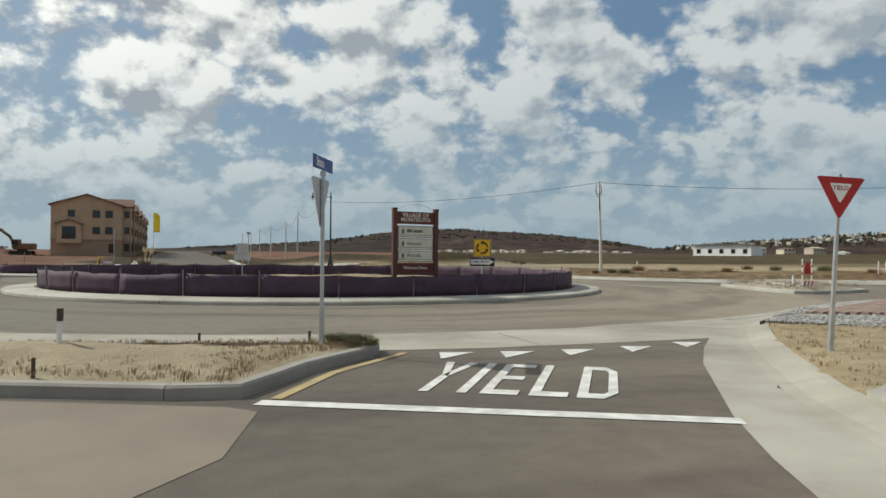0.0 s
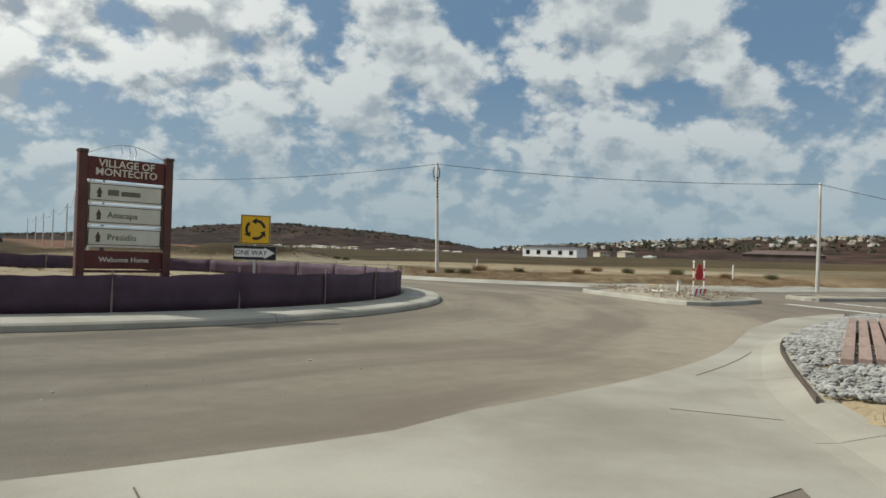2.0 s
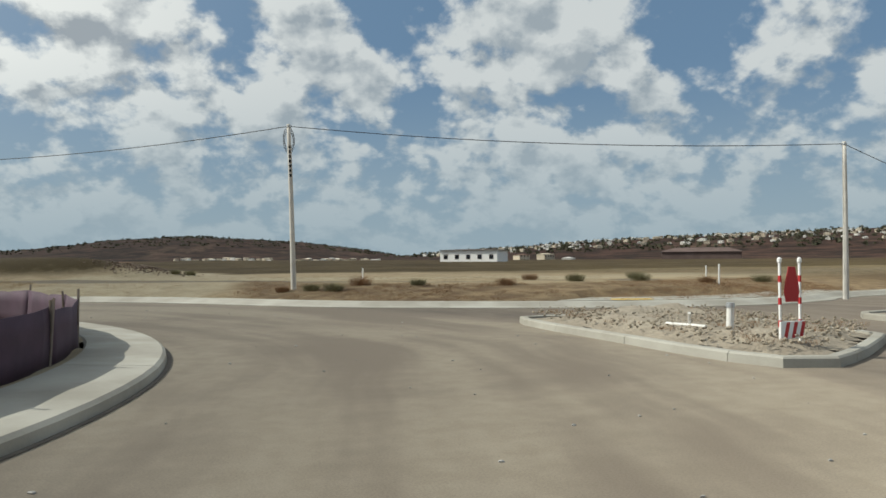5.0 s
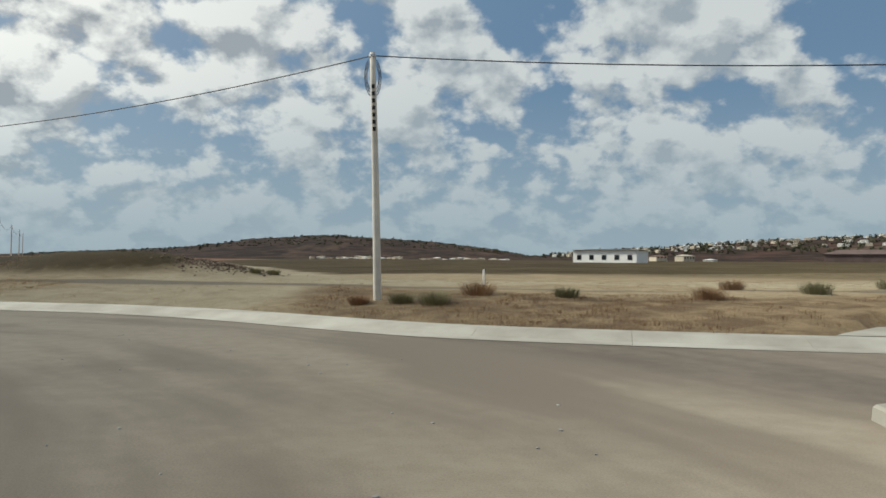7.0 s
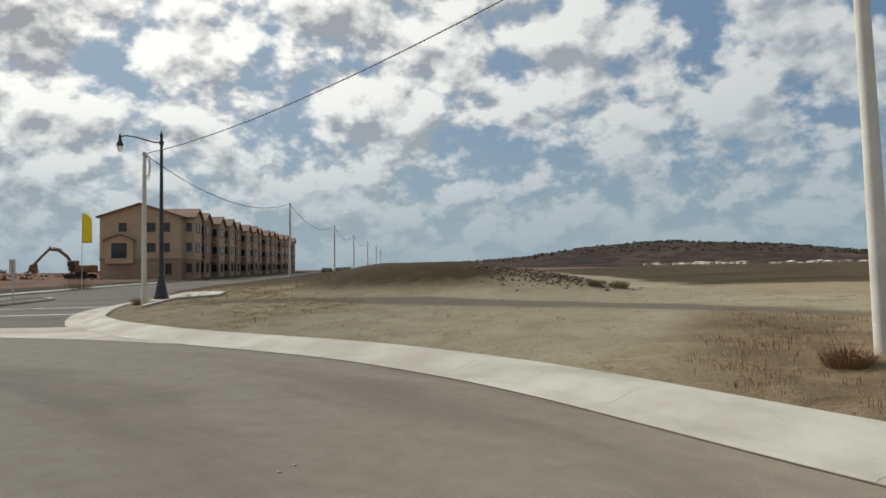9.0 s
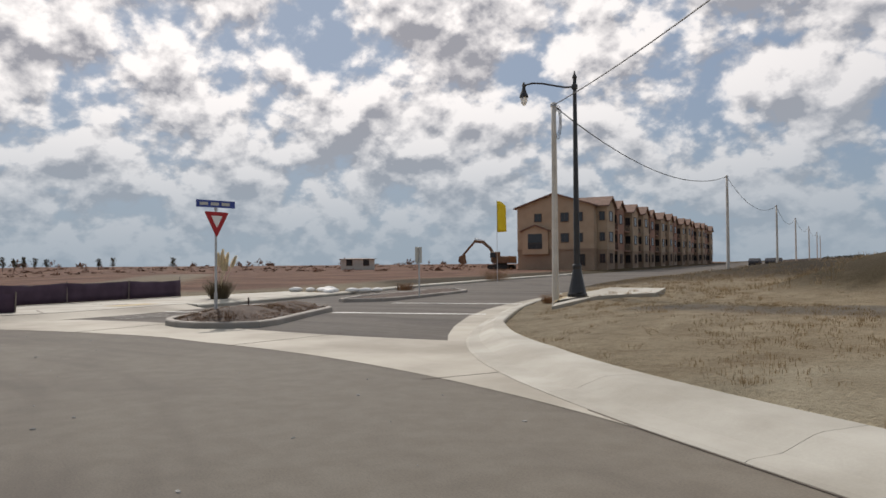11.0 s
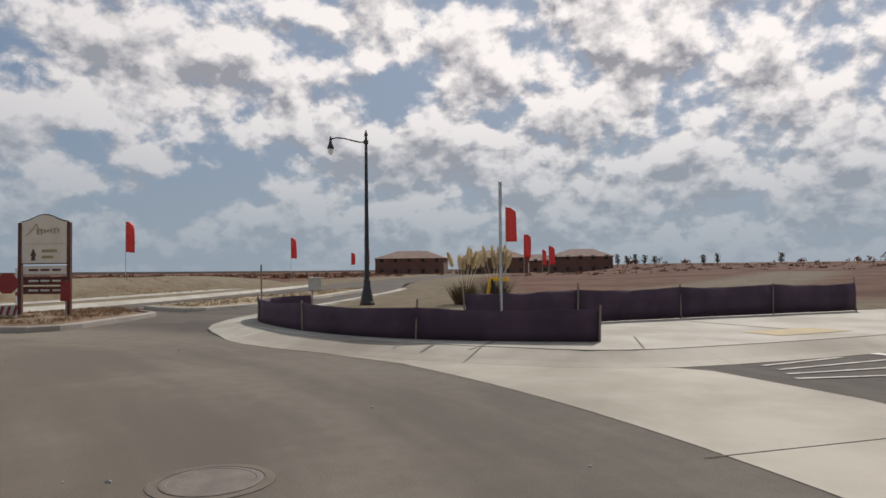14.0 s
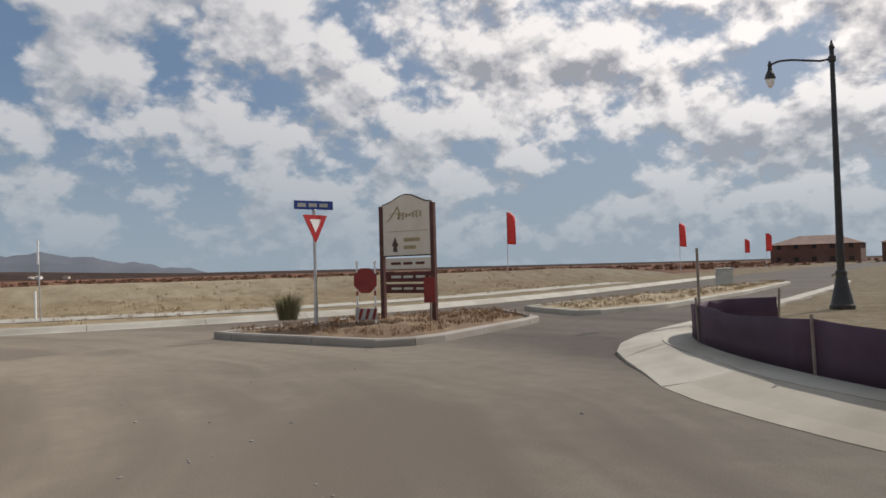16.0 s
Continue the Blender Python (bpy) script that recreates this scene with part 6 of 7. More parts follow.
for k in range(1700):
    az = rng.uniform(40, 170)
    spots.append((*by_bearing(az, rng.uniform(110, 240)), rng.uniform(0.4, 1.2), rng.uniform(0.25, 0.9) * (1.0 if az > 95 else 0.4)))
for k in range(60):
    spots.append((*by_bearing(rng.uniform(36, 100), rng.uniform(260, 420)), rng.uniform(0.9, 2.0), rng.uniform(1.2, 2.8)))
spots = [s for s in spots if abs(s[1] - 33) > 11]
zs = area_ground(spots)
clumps("far_scrub", [(x, y, float(z) - 0.3, r, h) for (x, y, r, h), z in zip(spots, zs)], "low reddish scrub along the western skyline", M_SCRUB, "scrub", per=30, leaf=0.17)


def slim_tree(x, y, high, seed):
    """A young street tree: thin trunk, a few limbs, a narrow ragged crown."""
    rng_ = np.random.default_rng(seed)
    root = thing("tree", pose(x, y, ground_at(x, y) - 0.1), "young slender dark tree beside the far houses", "tree", "young trees by the houses")
    bm = rod(bmesh.new(), (0, 0, 0), (0.05, 0, high * 0.75), 0.10, 0.04, 7)
    for k in range(4):
        a = rng_.uniform(0, 6.28)
        rod(bm, (0.03, 0, high * (0.40 + 0.1 * k)), (0.5 * math.cos(a), 0.5 * math.sin(a), high * (0.55 + 0.1 * k)), 0.04, 0.015, 5)
    part("trunk", bm, M_TRIM, root)
    n = 160
    c = np.c_[rng_.normal(0, 0.28, n), rng_.normal(0, 0.28, n), high * rng_.uniform(0.28, 1.0, n)]
    v = (c[:, None] + rng_.normal(size=(n, 3, 3)) * 0.17).reshape(-1, 3)
    part("crown", pydata("crown", v, np.arange(n * 3).reshape(-1, 3)), M_TREE, root)


for k, (x, y, high) in enumerate(((-207.6, 66.5, 3.6), (-207.4, 69.0, 3.0), (-207.2, 71.0, 3.3), (-207, 73.5, 2.8), (-206.8, 76, 2.6), (-205.3, 88, 2.7), (-204.7, 91.4, 2.9), (-201.5, 106, 3.0))):
    slim_tree(x, y, high, 80 + k)


# ---- excavator, cars ----
def excavator(m, label):
    root = thing("excavator", m, label, "excavator")
    for sy in (-1, 1):
        shape = [(-1.9, 0.25), (-1.6, 0.0), (1.6, 0.0), (1.9, 0.25), (1.9, 0.6), (1.6, 0.85), (-1.6, 0.85), (-1.9, 0.6)]
        bm = prism(bmesh.new(), shape, sy * 1.2 - 0.28, sy * 1.2 + 0.28)
        part("track", bm, M_RUBBER, root)
    part("turntable", rod(bmesh.new(), (0, 0, 0.8), (0, 0, 1.05), 0.9, 0.9, 16), M_RUBBER, root)
    part("body", boxed(-0.5, 0, 1.65, 3.4, 2.5, 1.2, bevel=0.12), M_EXC, root)
    cab = part("cab", boxed(0.75, 0.75, 2.15, 1.4, 1.0, 1.7, bevel=0.10), M_EXC, root)
    part("pane", boxed(0.95, 0.75, 2.45, 1.12, 1.03, 0.8), M_GLASS, cab)
    boom = [(1.0, 0, 1.6), (2.2, 0, 3.6), (3.6, 0, 4.7), (5.2, 0, 4.9)]
    part("boom", tube(bmesh.new(), boom, 0.27, 6), M_EXC, root)
    part("stick", tube(bmesh.new(), [(5.0, 0, 5.1), (6.6, 0, 3.6), (7.8, 0, 2.4)], 0.20, 6), M_EXC, root)
    part("hydraulic_ram", rod(bmesh.new(), (3.2, 0, 4.9), (5.3, 0, 5.4), 0.08, 0.08, 8), M_GALV, root)
    bm = prism(bmesh.new(), [(7.5, 2.6), (8.2, 2.3), (8.4, 1.5), (7.8, 1.0), (7.2, 1.2), (7.4, 1.7)], -0.5, 0.5)
    part("bucket", bm, M_EXC, root)
    return root


excavator(pose(-90.5, 130.5, ground_at(-90.5, 130.5) - 0.1, 0, 0, 200), "grimy brown excavator with folded boom on dirt")


def car(m, label):
    root = thing("car", m, label, "car", "cars parked along the street")
    side = [(-2.25, 0.35), (2.25, 0.35), (2.3, 0.75), (2.0, 0.95), (1.1, 1.0), (0.45, 1.5), (-1.5, 1.52), (-2.2, 1.05), (-2.3, 0.8)]
    bm = prism(bmesh.new(), side, -0.9, 0.9)
    part("body", bm, M_CARPAINT, root)
    part("windows", prism(bmesh.new(), [(-1.9, 1.06), (0.85, 1.06), (0.38, 1.44), (-1.42, 1.45)], -0.915, 0.915), M_GLASS, root)
    for sx in (-1.4, 1.4):
        for sy in (-0.82, 0.82):
            wheel = part("wheel", rod(bmesh.new(), (sx, sy - 0.1, 0.33), (sx, sy + 0.1, 0.33), 0.33, 0.33, 14), M_RUBBER, root)
            part("rim", rod(bmesh.new(), (sx, sy - 0.115, 0.33), (sx, sy + 0.115, 0.33), 0.2, 0.2, 10), M_GALV, wheel)
    return root


first_car = car(pose(-72.5, 181, float(rise(-72.5, 181)) + 0.0, 0, 0, 116), "dark parked car at the kerb of the street")
for x, y in ((-76.0, 188.5), (-70.6, 172.5), (-82.0, 200)):
    copy_thing(first_car, pose(x, y, float(rise(x, y)), 0, 0, 116))


# ---- plants near by ----
def tufts(name, spots_, label, mat, blades=12, high=0.3, spread=0.12, seed=1, category="grass", wide=0.008, curve=0.5):
    """Blades that rise from each spot and bend outward: spots of x, y, z, size."""
    rng_ = np.random.default_rng(seed)
    S = np.array(spots_, float)
    n = len(S)
    a = rng_.uniform(0, 2 * np.pi, (n, blades))
    h = high * S[:, 3:4] * rng_.uniform(0.45, 1.15, (n, blades))
    lean = rng_.uniform(0.1, 1.0, (n, blades)) * curve
    base_r = spread * S[:, 3:4] * np.sqrt(rng_.uniform(0, 1, (n, blades)))
    bx, by = S[:, :1] + base_r * np.cos(a), S[:, 1:2] + base_r * np.sin(a)
    bz = np.repeat(S[:, 2:3], blades, 1)
    mx, my = bx + 0.35 * lean * h * np.cos(a), by + 0.35 * lean * h * np.sin(a)
    tx, ty = bx + lean * h * np.cos(a), by + lean * h * np.sin(a)
    w = wide * S[:, 3:4] * rng_.uniform(0.7, 1.4, (n, blades))
    px_, py_ = -np.sin(a) * w, np.cos(a) * w
    V_ = np.stack([np.stack([bx - px_, by - py_, bz - 0.02], -1), np.stack([bx + px_, by + py_, bz - 0.02], -1), np.stack([mx + 0.8 * px_, my + 0.8 * py_, bz + 0.62 * h], -1),
                   np.stack([mx - 0.8 * px_, my - 0.8 * py_, bz + 0.62 * h], -1), np.stack([tx, ty, bz + h * (1 - 0.25 * lean)], -1)], 2).reshape(-1, 3)
    q = np.arange(n * blades)[:, None] * 5
    me = bpy.data.meshes.new(name)
    faces = [tuple(f) for f in (q + [0, 1, 2, 3]).tolist()] + [tuple(f) for f in (q + [3, 2, 4]).tolist()]
    me.from_pydata(V_.tolist(), [], faces)
    me.update()
    return tagged(part(name, me, mat), label, category, kind="stuff")


def verge_field(n, x0, x1, y0, y1, seed, lo=1.3, size=(0.6, 1.4), within=999):
    rng_ = np.random.default_rng(seed)
    p = np.c_[rng_.uniform(x0, x1, n), rng_.uniform(y0, y1, n)]
    d = road_distance(p[:, 0], p[:, 1])
    patch = 0.5 + 0.5 * lumps(p[:, 0] * 0.7 + seed, p[:, 1] * 0.7)
    ok = (d > lo) & (d < within) & (rng_.uniform(0, 1, n) < np.clip(patch, 0.08, 1))
    p, d = p[ok], d[ok]
    return np.c_[p, verge(p[:, 0], p[:, 1], d), rng_.uniform(*size, len(p))]


tufts("dry_grass", verge_field(5600, 6.6, 34, 49, 64, 21, within=7.5), "rust-brown dry weeds along the north verge", M_RUST, 34, 0.075, 0.30, 21, wide=0.0022, curve=1.7)
tufts("dry_grass", verge_field(4200, -14, 34, 50, 72, 22, size=(0.5, 1.0)), "straw-coloured dry grass across the verge", M_STRAW, 16, 0.06, 0.20, 22, wide=0.0026, curve=1.7)
tufts("dry_grass", verge_field(2600, -14, -3, 61, 72, 23, within=7, size=(0.6, 1.2)), "straw-brown dry grass on the street corner", M_STRAW, 18, 0.06, 0.2, 23, wide=0.0035, curve=0.9)
tufts("dry_grass", verge_field(3000, -34, -8, 72, 104, 24, size=(0.7, 1.6)), "straw grass along the rising street side", M_STRAW, 16, 0.12, 0.26, 24, wide=0.004, curve=0.9)
tufts("dry_grass", verge_field(1400, 6, 14, 12, 20.5, 25, lo=0.65, size=(0.4, 1.0)), "short dry grass in the planted corner", M_STRAW, 9, 0.08, 0.10, 25, wide=0.005, curve=0.9)
tufts("dry_grass", verge_field(2600, -60, -13, 16, 32, 26, lo=0.7, size=(0.5, 1.2)), "dry grass on the sandy bank", M_STRAW, 9, 0.13, 0.14, 26, wide=0.006, curve=0.9)


def island_field(outline, n, seed, z, size=(0.5, 1.1)):
    rng_ = np.random.default_rng(seed)
    p = np.array(outline)
    q = np.vstack([p, p[:1]])
    pts = np.c_[rng_.uniform(p[:, 0].min(), p[:, 0].max(), n), rng_.uniform(p[:, 1].min(), p[:, 1].max(), n)]
    inside = np.zeros(n, bool)
    for a, b in zip(q, q[1:]):
        inside ^= ((a[1] > pts[:, 1]) != (b[1] > pts[:, 1])) & (pts[:, 0] < (b[0] - a[0]) * (pts[:, 1] - a[1]) / (b[1] - a[1] + 1e-12) + a[0])
    inside &= line_distance(pts[:, 0], pts[:, 1], q) > 0.3
    pts = pts[inside]
    return np.c_[pts, np.full(len(pts), z), rng_.uniform(*size, len(pts))]


tufts("dry_grass", island_field(MED_S, 1300, 31, 0.19), "short dead straw on the kerbed island", M_STRAW, 10, 0.055, 0.10, 31, wide=0.004, curve=1.0)
tufts("dry_grass", [r for r in island_field(MED_S, 900, 32, 0.17, (0.5, 1.1)) if line_distance(np.array([r[0]]), np.array([r[1]]), MED_S + MED_S[:1])[0] < 0.6], "dark dead grass along the island kerb", M_RUST, 20, 0.070, 0.13, 32, wide=0.0028, curve=1.0)
tufts("dry_grass", island_field(MED_SW, 1500, 33, 0.20), "dry brown grass on the kerbed island", M_RUST, 9, 0.09, 0.10, 33, wide=0.005, curve=0.9)
tufts("dry_grass", island_field(MED_SW2, 1500, 34, 0.20), "dry straw on the long island", M_STRAW, 9, 0.10, 0.12, 34, wide=0.005, curve=0.9)
tufts("dry_grass", [(CX + r * math.cos(a), CY + r * math.sin(a), 0.27, s) for r, a, s in zip(np.sqrt(np.random.default_rng(35).uniform(0, 1, 1800)) * 10.8, np.random.default_rng(36).uniform(0, 6.283, 1800), np.random.default_rng(37).uniform(0.5, 1.2, 1800))],
      "straw-coloured dry grass inside the central island", M_STRAW, 9, 0.09, 0.14, 35, wide=0.006, curve=0.9)


def weed(x, y, z, high, mat, label, name="weed", blades=70, seed=1, curve=0.8, spread=0.30, wide=0.014):
    """One leafy weed or shrub standing by itself."""
    ob = tufts(name, [(0, 0, 0, 1.0)], label, mat, blades, high, spread, seed, "weed", wide, curve)
    ob.location = (x, y, z)
    return ob


for k, (x, y, high, mat) in enumerate(((-0.10, 15.3, 0.17, M_WEED), (-0.45, 15.45, 0.14, M_WEED), (0.05, 15.05, 0.12, M_WEED), (9.3, 56.3, 0.42, M_WEED), (10.1, 55.7, 0.5, M_WEED), (8.2, 56.6, 0.35, M_RUST), (11.4, 57.6, 0.6, M_RUST), (13.6, 56.5, 0.4, M_WEED),
                                      (17.2, 56.0, 0.5, M_RUST), (21.0, 57.5, 0.55, M_WEED), (24.5, 58.0, 0.6, M_WEED), (27.5, 57.2, 0.5, M_RUST), (31.5, 58.5, 0.6, M_WEED), (20, 60.5, 0.5, M_RUST), (26.5, 62.0, 0.6, M_WEED),
                                      (-17.5, 71.6, 0.5, M_RUST), (-20.4, 66.3, 0.0, M_WEED), (-46.3, 92.8, 1.6, M_RUST), (-34.6, 76.3, 0.7, M_RUST), (-24.5, 27.0, 0.8, M_RUST), (3.2, 73.2, 0.42, M_WEED), (2.4, 72.9, 0.36, M_WEED))):
    if high:
        high *= 0.78
        weed(x, y, 0.2 if (x < 0.1 and y < 16) else ground_at(x, y), high, mat, "low dusty green weed on bare ground" if mat is M_WEED else "low rust-brown dry weed on bare ground", blades=700, seed=40 + k, spread=0.95 * max(high, 0.25), wide=0.0032, curve=1.7)
weed(-29.4, 36.9, 0.2, 0.72, M_WEED, "rounded green shrub at the island edge", "shrub", 900, 61, 0.8, 0.26, 0.004)


def pampas(x, y, high, label, seed, plumes=9):
    root = thing("pampas_grass", pose(x, y, ground_at(x, y) - 0.02), label, "pampas grass", "pampas grass clumps")
    ob = tufts("blades", [(0, 0, 0, 1.0)], "", M_PAMPAS, 900, high * 0.50, high * 0.17, seed, "", 0.006, 1.5)
    del ob["kind"]
    ob.parent = root
    rng_ = random.Random(seed)
    for k in range(plumes):
        a, lean = rng_.uniform(0, 6.28), rng_.uniform(0.06, 0.44)
        h = high * rng_.uniform(0.78, 1.0)
        tip = Vector((math.cos(a) * lean * h, math.sin(a) * lean * h, h))
        stalk = part("stalk", tube(bmesh.new(), [(0, 0, 0), tuple(tip * 0.5 + Vector((0, 0, 0.05 * h))), tuple(tip * 0.8)], 0.008, 4), M_PLUME, root)
        rows = [(tip.x * (0.78 + 0.24 * j / 7), tip.y * (0.78 + 0.24 * j / 7), tip.z * (0.76 + 0.25 * j / 7), 0.75 - 0.55 * abs(j / 7 - 0.35)) for j in range(8)]
        pl = tufts("plume", rows, "", M_PLUME, 140, 0.22, 0.09, seed + k, "", 0.007, 1.2)
        del pl["kind"]
        pl.parent = root
    return root


pampas(-29.9, 63.95, 2.05, "tall pampas grass with pale plumes by the footway", 71, 10)
pampas(-36.6, 51.8, 1.95, "tall pampas grass with pale plumes behind fence", 72, 9)
pampas(-39.0, 52.6, 2.15, "tall pampas grass with pale plumes behind fence", 73, 11)


# ---- small things ----
def stake(x, y, z, high, mat, label, tip=None, r=0.022):
    root = thing("marker_post", pose(x, y, z), label, "marker post", "marker posts")
    part("shaft", rod(bmesh.new(), (0, 0, -0.1), (0.02 * high, 0, high), r, r, 7), mat, root)
    if tip:
        part("tip", rod(bmesh.new(), (0.02 * high, 0, high * 0.72), (0.022 * high, 0, high * 1.02), r * 1.25, r * 1.25, 7), tip, root)
    return root


stake(-3.95, 13.75, 0.16, 0.58, M_SIGNWHITE, "short white marker post with dark tip", M_TRIM, 0.035)
for x, y, h in ((-3.0, 11.9, 0.20), (-2.6, 15.2, 0.13), (-0.95, 15.6, 0.15)):
    stake(x, y, 0.15, h, M_TRIM, "short dark irrigation stub in straw", None, 0.022)
for x, y, h in ((12.24, 63.2, 0.6), (27.2, 55.9, 0.9), (30.6, 61.8, 0.7)):
    stake(x, y, ground_at(x, y), h, M_SIGNWHITE, "short white survey post in dry verge", None, 0.035)
stake(-26.2, 29.5, 0.18, 2.3, M_GALV, "thin tall marker pole with white tip", M_SIGNWHITE, 0.022)
stake(-26.4, 28.6, 0.3, 0.75, M_SIGNWHITE, "short white survey post below the bank", None, 0.035)
stake(-29.3, 47.6, 0.16, 1.45, M_STAKE, "tall bare wooden stake against the fence", None, 0.022)
for x, y in ((-34.9, 76.0), (-22.6, 62.6)):
    stake(x, y, 0.2, 0.28, M_TRIM, "short dark bollard stub in mulch", None, 0.03)


def loose_bits(name, spots_, size, mat, label, category, seed, flat_=0.6, kind="stuff"):
    """Angular stones lying at spots of x, y, z, size: joined, each with its own faces."""
    rng_ = np.random.default_rng(seed)
    bm = bmesh.new()
    bmesh.ops.create_icosphere(bm, subdivisions=1, radius=1.0)
    base = np.array([v.co for v in bm.verts])
    tri = np.array([[v.index for v in f.verts] for f in bm.faces])
    bm.free()
    S = np.array(spots_, float)
    n = len(S)
    V_ = base[None] * rng_.uniform(0.65, 1.25, (n, len(base), 1)) * (size * S[:, 3])[:, None, None] * np.stack([rng_.uniform(0.7, 1.4, n), rng_.uniform(0.7, 1.3, n), np.full(n, flat_)], -1)[:, None]
    V_ += S[:, None, :3]
    F_ = (tri[None] + np.arange(n)[:, None, None] * len(base)).reshape(-1, 3)
    me = pydata(name, V_.reshape(-1, 3), F_)
    return tagged(part(name, me, mat), label, category, kind=kind)


# planted corner: river stones round strips of pavers
rng_ = np.random.default_rng(51)
n = 17000
t_ = rng_.uniform(0, 1, n)
line = smooth_line([(7.75, 20.4), (9.0, 22.7), (10.55, 25.2), (12.85, 27.7), (16.0, 30.65), (18.7, 32.2)])
i = (t_ * (len(line) - 1)).astype(int)
right = offset_line(line, 1.0) - line
off = np.where(i < 8, rng_.uniform(-0.1, 4.2, n), np.where(i > len(line) - 7, rng_.uniform(-0.1, 4.0, n), rng_.uniform(-0.1, 0.75, n)))
f_ = (t_ * (len(line) - 1) - i)[:, None]
p = line[i] * (1 - f_) + line[i + 1] * f_ + (right[i] * (1 - f_) + right[i + 1] * f_) * off[:, None]
loose_bits("river_stones", np.c_[p, rng_.uniform(0.155, 0.19, n), rng_.uniform(0.5, 1.3, n)], 0.042, M_STONE, "grey rounded river stones edging the paver bed", "stones", 52)
kerb("trim_bed_edging", offset_line(line, -0.16), [(-0.012, -0.05), (-0.012, 0.155), (0.012, 0.155), (0.012, -0.05)], M_TRIM, "thin dark edging round the stone bed", gap=0.004, stones="edging")
bed = thing("paver_bed", pose(0, 0, 0), "strips of pinkish pavers with dark gaps in gravel", "paving", kind="structure")
slab = boxed(0, 0, 0, 1.0, 1.0, 1.0, bevel=0.02)
slab_mesh = bpy.data.meshes.new("paver")
slab.to_mesh(slab_mesh)
slab.free()
slab_mesh.materials.append(M_PAVER)
a, b = Vector((9.35, 22.35)), Vector((14.35, 28.7))
along = (b - a).normalized()
across = Vector((along.y, -along.x))
lie = math.degrees(math.atan2(along.y, along.x))
base_strip = boxed(0, 0, 0.12, 10.2, 4.7, 0.10)
base_strip.transform(pose(*(a + along * 6.6 + across * 2.15), 0, 0, 0, lie))
part("dark_bedding", base_strip, M_MULCH, bed)
for row in range(22):
    for col in range(5):
        c = a + along * (0.85 + 0.157 * row + col * 1.74) + across * (row * 0.20)
        ob = new("paver", slab_mesh)
        ob.parent = bed
        ob.matrix_basis = pose(c.x, c.y, 0.21, 0, 0, lie) @ Matrix.Diagonal((1.70, 0.150, 0.09, 1))

# rubble on the mound, loose clods on the east island, pebbles on the asphalt
r1 = np.random.default_rng(53)
p = np.c_[r1.normal(0.5, 1.15, 900), r1.normal(73.3, 0.6, 900)]
loose_bits("rubble_heap", np.c_[p, verge(p[:, 0], p[:, 1], np.full(900, 9.0)) + r1.uniform(-0.05, 0.12, 900), r1.uniform(0.25, 1.3, 900)], 0.065, M_ROCK, "heap of brown rubble beside the grassy mound", "rubble", 54, 0.7)
p = island_field(MED_E, 2600, 55, 0.22, (0.25, 1.25))
p[:, 2] += r1.uniform(0.0, 0.16, len(p))
loose_bits("soil_clods", p, 0.034, M_LOOSE, "loose pale clods of soil on the island", "soil", 56, 0.75)
p = np.c_[CX + r1.uniform(13, 21, 260) * np.cos(np.linspace(-1.9, 2.9, 260)), CY + r1.uniform(13, 21, 260) * np.sin(np.linspace(-1.9, 2.9, 260)), np.full(260, 0.004), r1.uniform(0.3, 1.2, 260)]
loose_bits("pebbles", p, 0.022, M_STONE, "small stray pebbles on the dusty asphalt", "pebbles", 57)
p = island_field(MED_W, 2600, 58, 0.27, (0.3, 1.2))
p[:, 2] = 0.11 + 0.20 * smoothstep(0.0, 1.1, line_distance(p[:, 0], p[:, 1], MED_W + MED_W[:1]) - 0.17) + r1.uniform(0.0, 0.03, len(p))
tufts("dry_grass", p[:700] - [0, 0, 0.01, 0], "short rust-brown dead grass among mulch", M_RUST, 14, 0.10, 0.12, 63, wide=0.003, curve=1.3)
loose_bits("mulch_chunks", p, 0.024, M_MULCH, "dark chunks of bark mulch on the island", "mulch", 59, 0.6)
tufts("dry_grass", island_field(MED_E, 300, 60, 0.3), "sparse dead weeds on loose soil", M_RUST, 22, 0.08, 0.16, 60, wide=0.002, curve=1.8)

for k, (x, y) in enumerate(((-33.6, 70.9), (-34.3, 71.4), (-35.0, 71.8), (-35.9, 72.0), (-36.6, 72.3), (-34.7, 71.2), (-37.6, 72.9), (-36.2, 70.2), (-35.8, 70.9), (-35.5, 71.4), (-34.5, 72.8), (-34.1, 73.4), (-33.8, 74.0))):
    bm = bmesh.new()
    bmesh.ops.create_icosphere(bm, subdivisions=2, radius=1.0)
    bm.transform(Matrix.Diagonal((0.42, 0.26, 0.15, 1)))
    for v in bm.verts:
        v.co *= 1 + 0.10 * noise.noise(v.co * 5 + Vector((k, 0, 0)))
    ob = part("sand_bag", bm, M_BAG, smooth=True)
    ob.matrix_basis = pose(x, y, ground_at(x, y) + 0.09, 0, 0, 40 * k)
    tagged(ob, "slumped white sand bag on the dirt verge", "sand bag", "heap of sand bags")

utility = thing("utility_box", pose(-54.4, 39.5, ground_at(-54.4, 39.5) - 0.02, 0, 0, 20), "pale grey utility box beside the road", "utility box")
part("body", boxed(0, 0, 0.42, 1.0, 0.8, 0.84, bevel=0.03), M_BOXGREY, utility)
part("lid", boxed(0, 0, 0.87, 1.08, 0.88, 0.08, bevel=0.02), M_BOXGREY, utility)
part("door", boxed(0, -0.41, 0.42, 0.8, 0.02, 0.66, bevel=0.005), M_BOXGREY, utility)

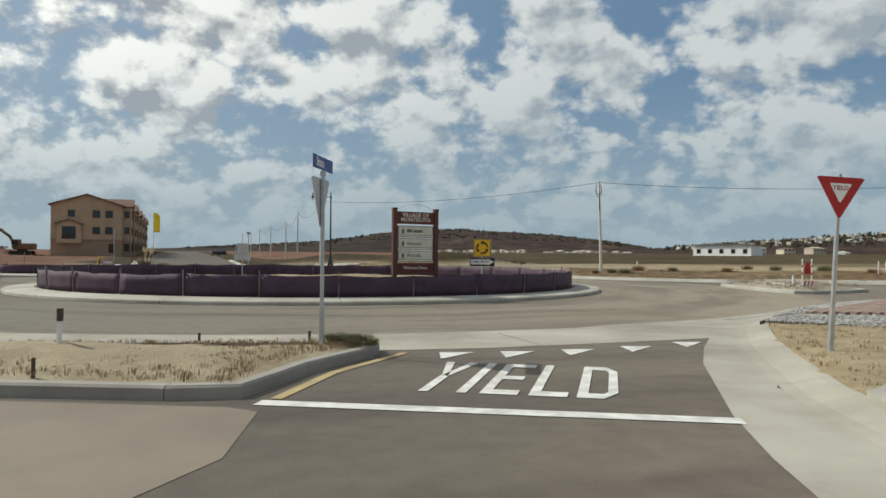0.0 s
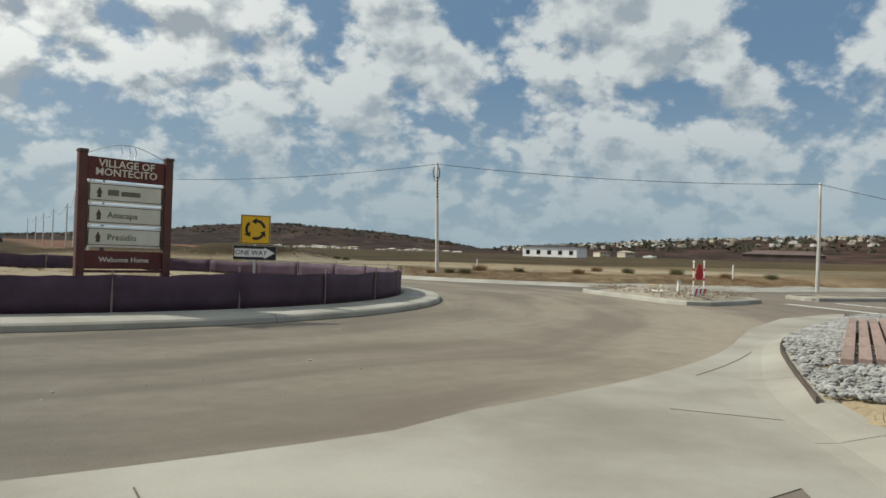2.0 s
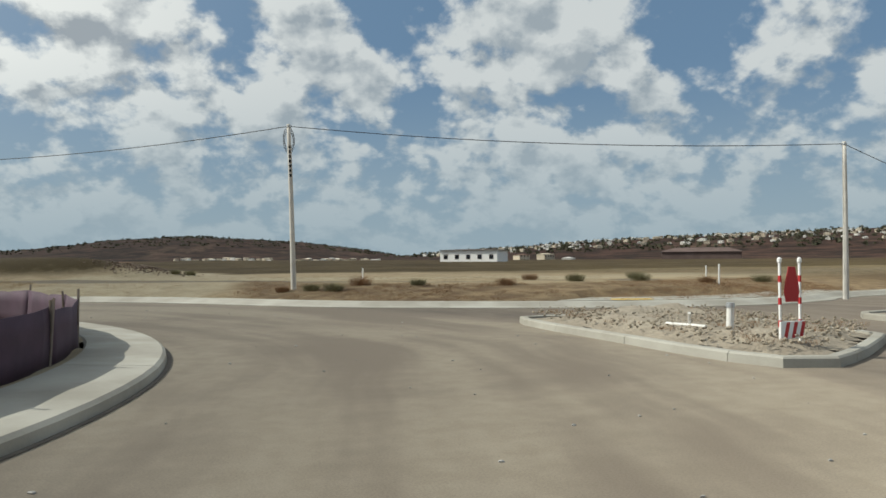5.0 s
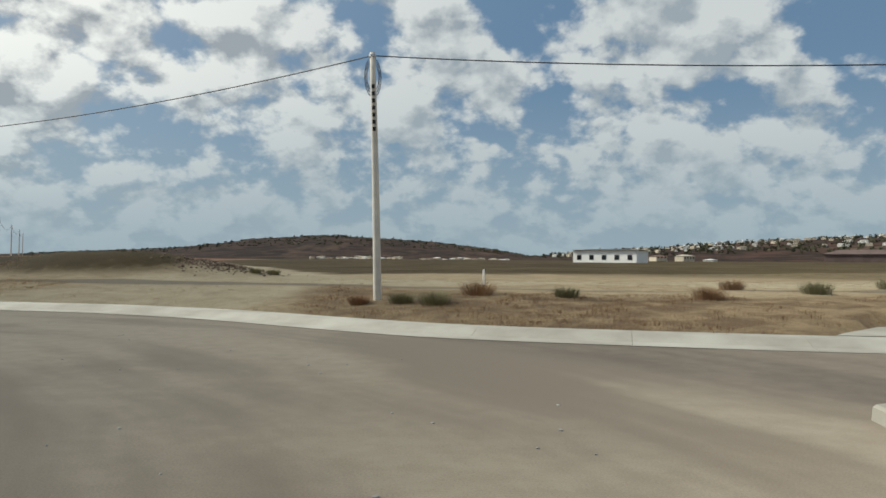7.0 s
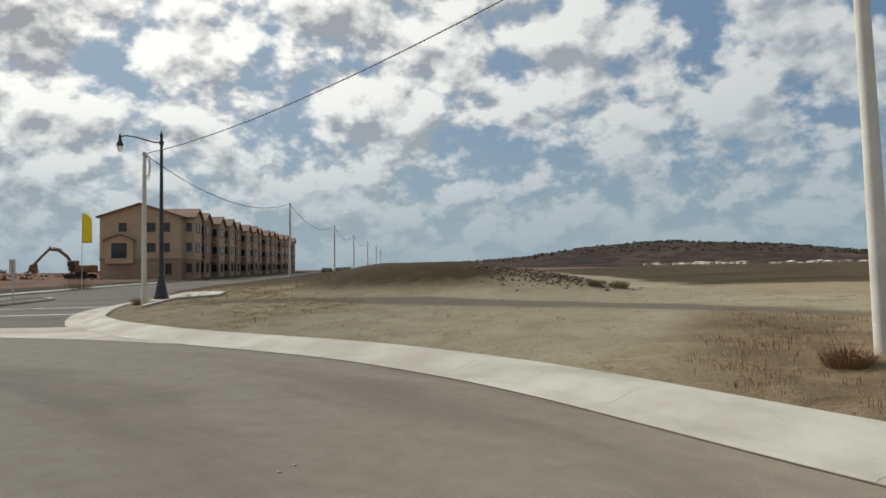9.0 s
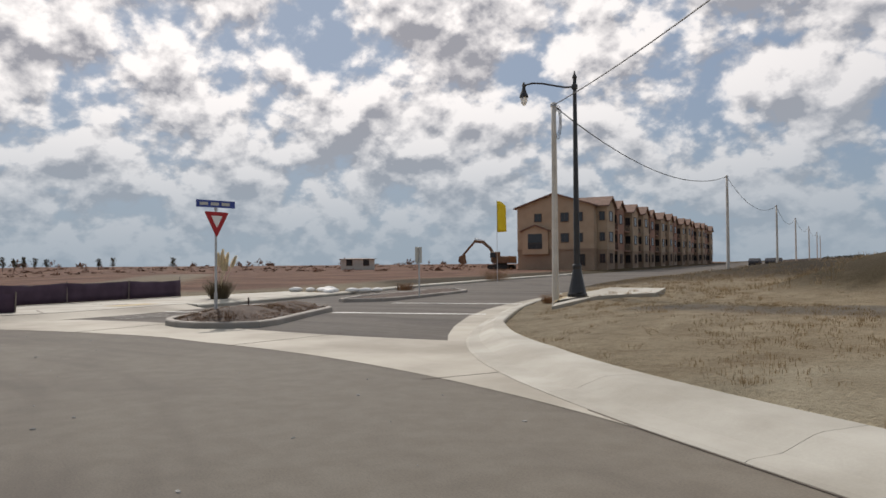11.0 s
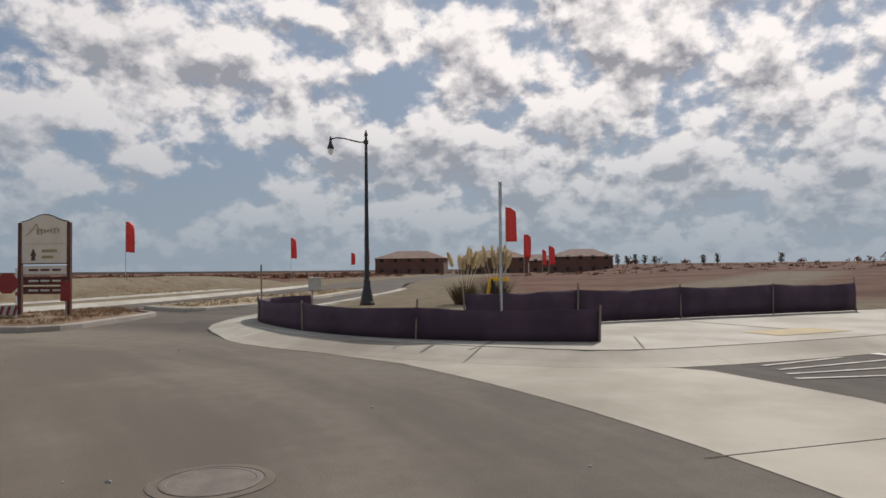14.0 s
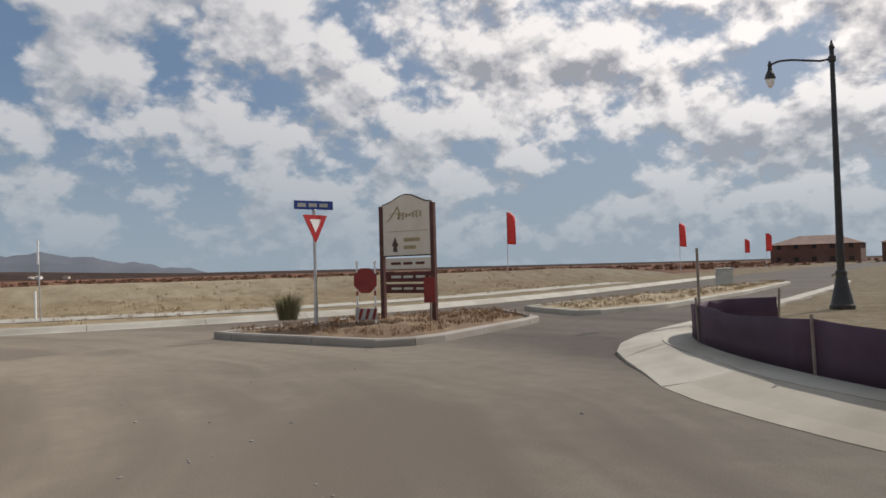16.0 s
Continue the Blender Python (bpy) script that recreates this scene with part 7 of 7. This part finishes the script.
stub = thing("standpipe", pose(15.1, 38.6, 0.26), "dirty white pipe stub rising from loose soil", "pipe")
part("pipe", rod(bmesh.new(), (0, 0, -0.1), (0.02, 0, 0.42), 0.06, 0.06, 12), M_BAG, stub)
part("cap", rod(bmesh.new(), (0.02, 0, 0.42), (0.02, 0, 0.50), 0.075, 0.07, 12), M_GALV, stub)
for k, (a, b, r) in enumerate((((14.85, 38.9, 0.34), (14.65, 39.8, 0.33), 0.030), ((14.8, 39.3, 0.32), (14.7, 39.15, 0.56), 0.025))):
    a, b = Vector(a), Vector(b)
    ob = part("loose_pipe", rod(bmesh.new(), (0, 0, 0), tuple(b - a), r, r, 8), M_BAG)
    ob.location = a
    tagged(ob, "off-white length of pipe lying on soil", "pipe", "loose pipes")

saw = thing("barrier", pose(-28.0, 53.75, ground_at(-28.0, 53.75), 0, 0, 80), "yellow and black leaning barrier behind the fence", "barrier")
part("leg", rod(bmesh.new(), (-0.15, 0, 0), (0.0, 0, 1.0), 0.045, 0.04, 8), M_SIGNYELLOW, saw)
part("leg", rod(bmesh.new(), (0.16, 0, 0), (0.05, 0, 1.0), 0.04, 0.04, 8), M_BLACK, saw)
part("top_bar", boxed(0.22, 0, 1.0, 0.42, 0.06, 0.09, bevel=0.01), M_SIGNYELLOW, saw)


# ---- mountain range far to the south-west, its haze put into the colour ----
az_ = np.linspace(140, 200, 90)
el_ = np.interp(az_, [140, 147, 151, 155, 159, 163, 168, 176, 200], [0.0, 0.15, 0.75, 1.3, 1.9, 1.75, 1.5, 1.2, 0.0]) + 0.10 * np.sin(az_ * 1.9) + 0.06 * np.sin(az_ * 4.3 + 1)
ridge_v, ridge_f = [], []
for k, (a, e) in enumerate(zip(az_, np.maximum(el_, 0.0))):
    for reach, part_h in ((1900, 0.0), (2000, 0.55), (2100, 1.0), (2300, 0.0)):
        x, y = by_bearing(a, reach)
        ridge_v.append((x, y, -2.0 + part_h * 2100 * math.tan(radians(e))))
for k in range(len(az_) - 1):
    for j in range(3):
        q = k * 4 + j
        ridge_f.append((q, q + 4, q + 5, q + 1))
tagged(part("backdrop_mountains", pydata("backdrop_mountains", ridge_v, ridge_f), M_RANGE, smooth=True), "mountain range on the horizon, blue-grey haze in its colour", "mountains", kind="structure")


# ---- manhole in the circle ----
hole = thing("manhole_cover", pose(-16.5, 53.2, 0.0), "round cast iron manhole cover flush in dusty asphalt", "manhole cover")
part("collar", lathe(bmesh.new(), [(0.43, -0.02), (0.43, 0.006), (0.36, 0.007), (0.36, 0.003)], 28), M_JOINT, hole, "worn concrete collar")
part("lid", lathe(bmesh.new(), [(0.345, -0.01), (0.345, 0.008), (0.33, 0.011), (0.30, 0.011), (0.295, 0.008), (0.02, 0.008)], 28), M_IRON, hole)
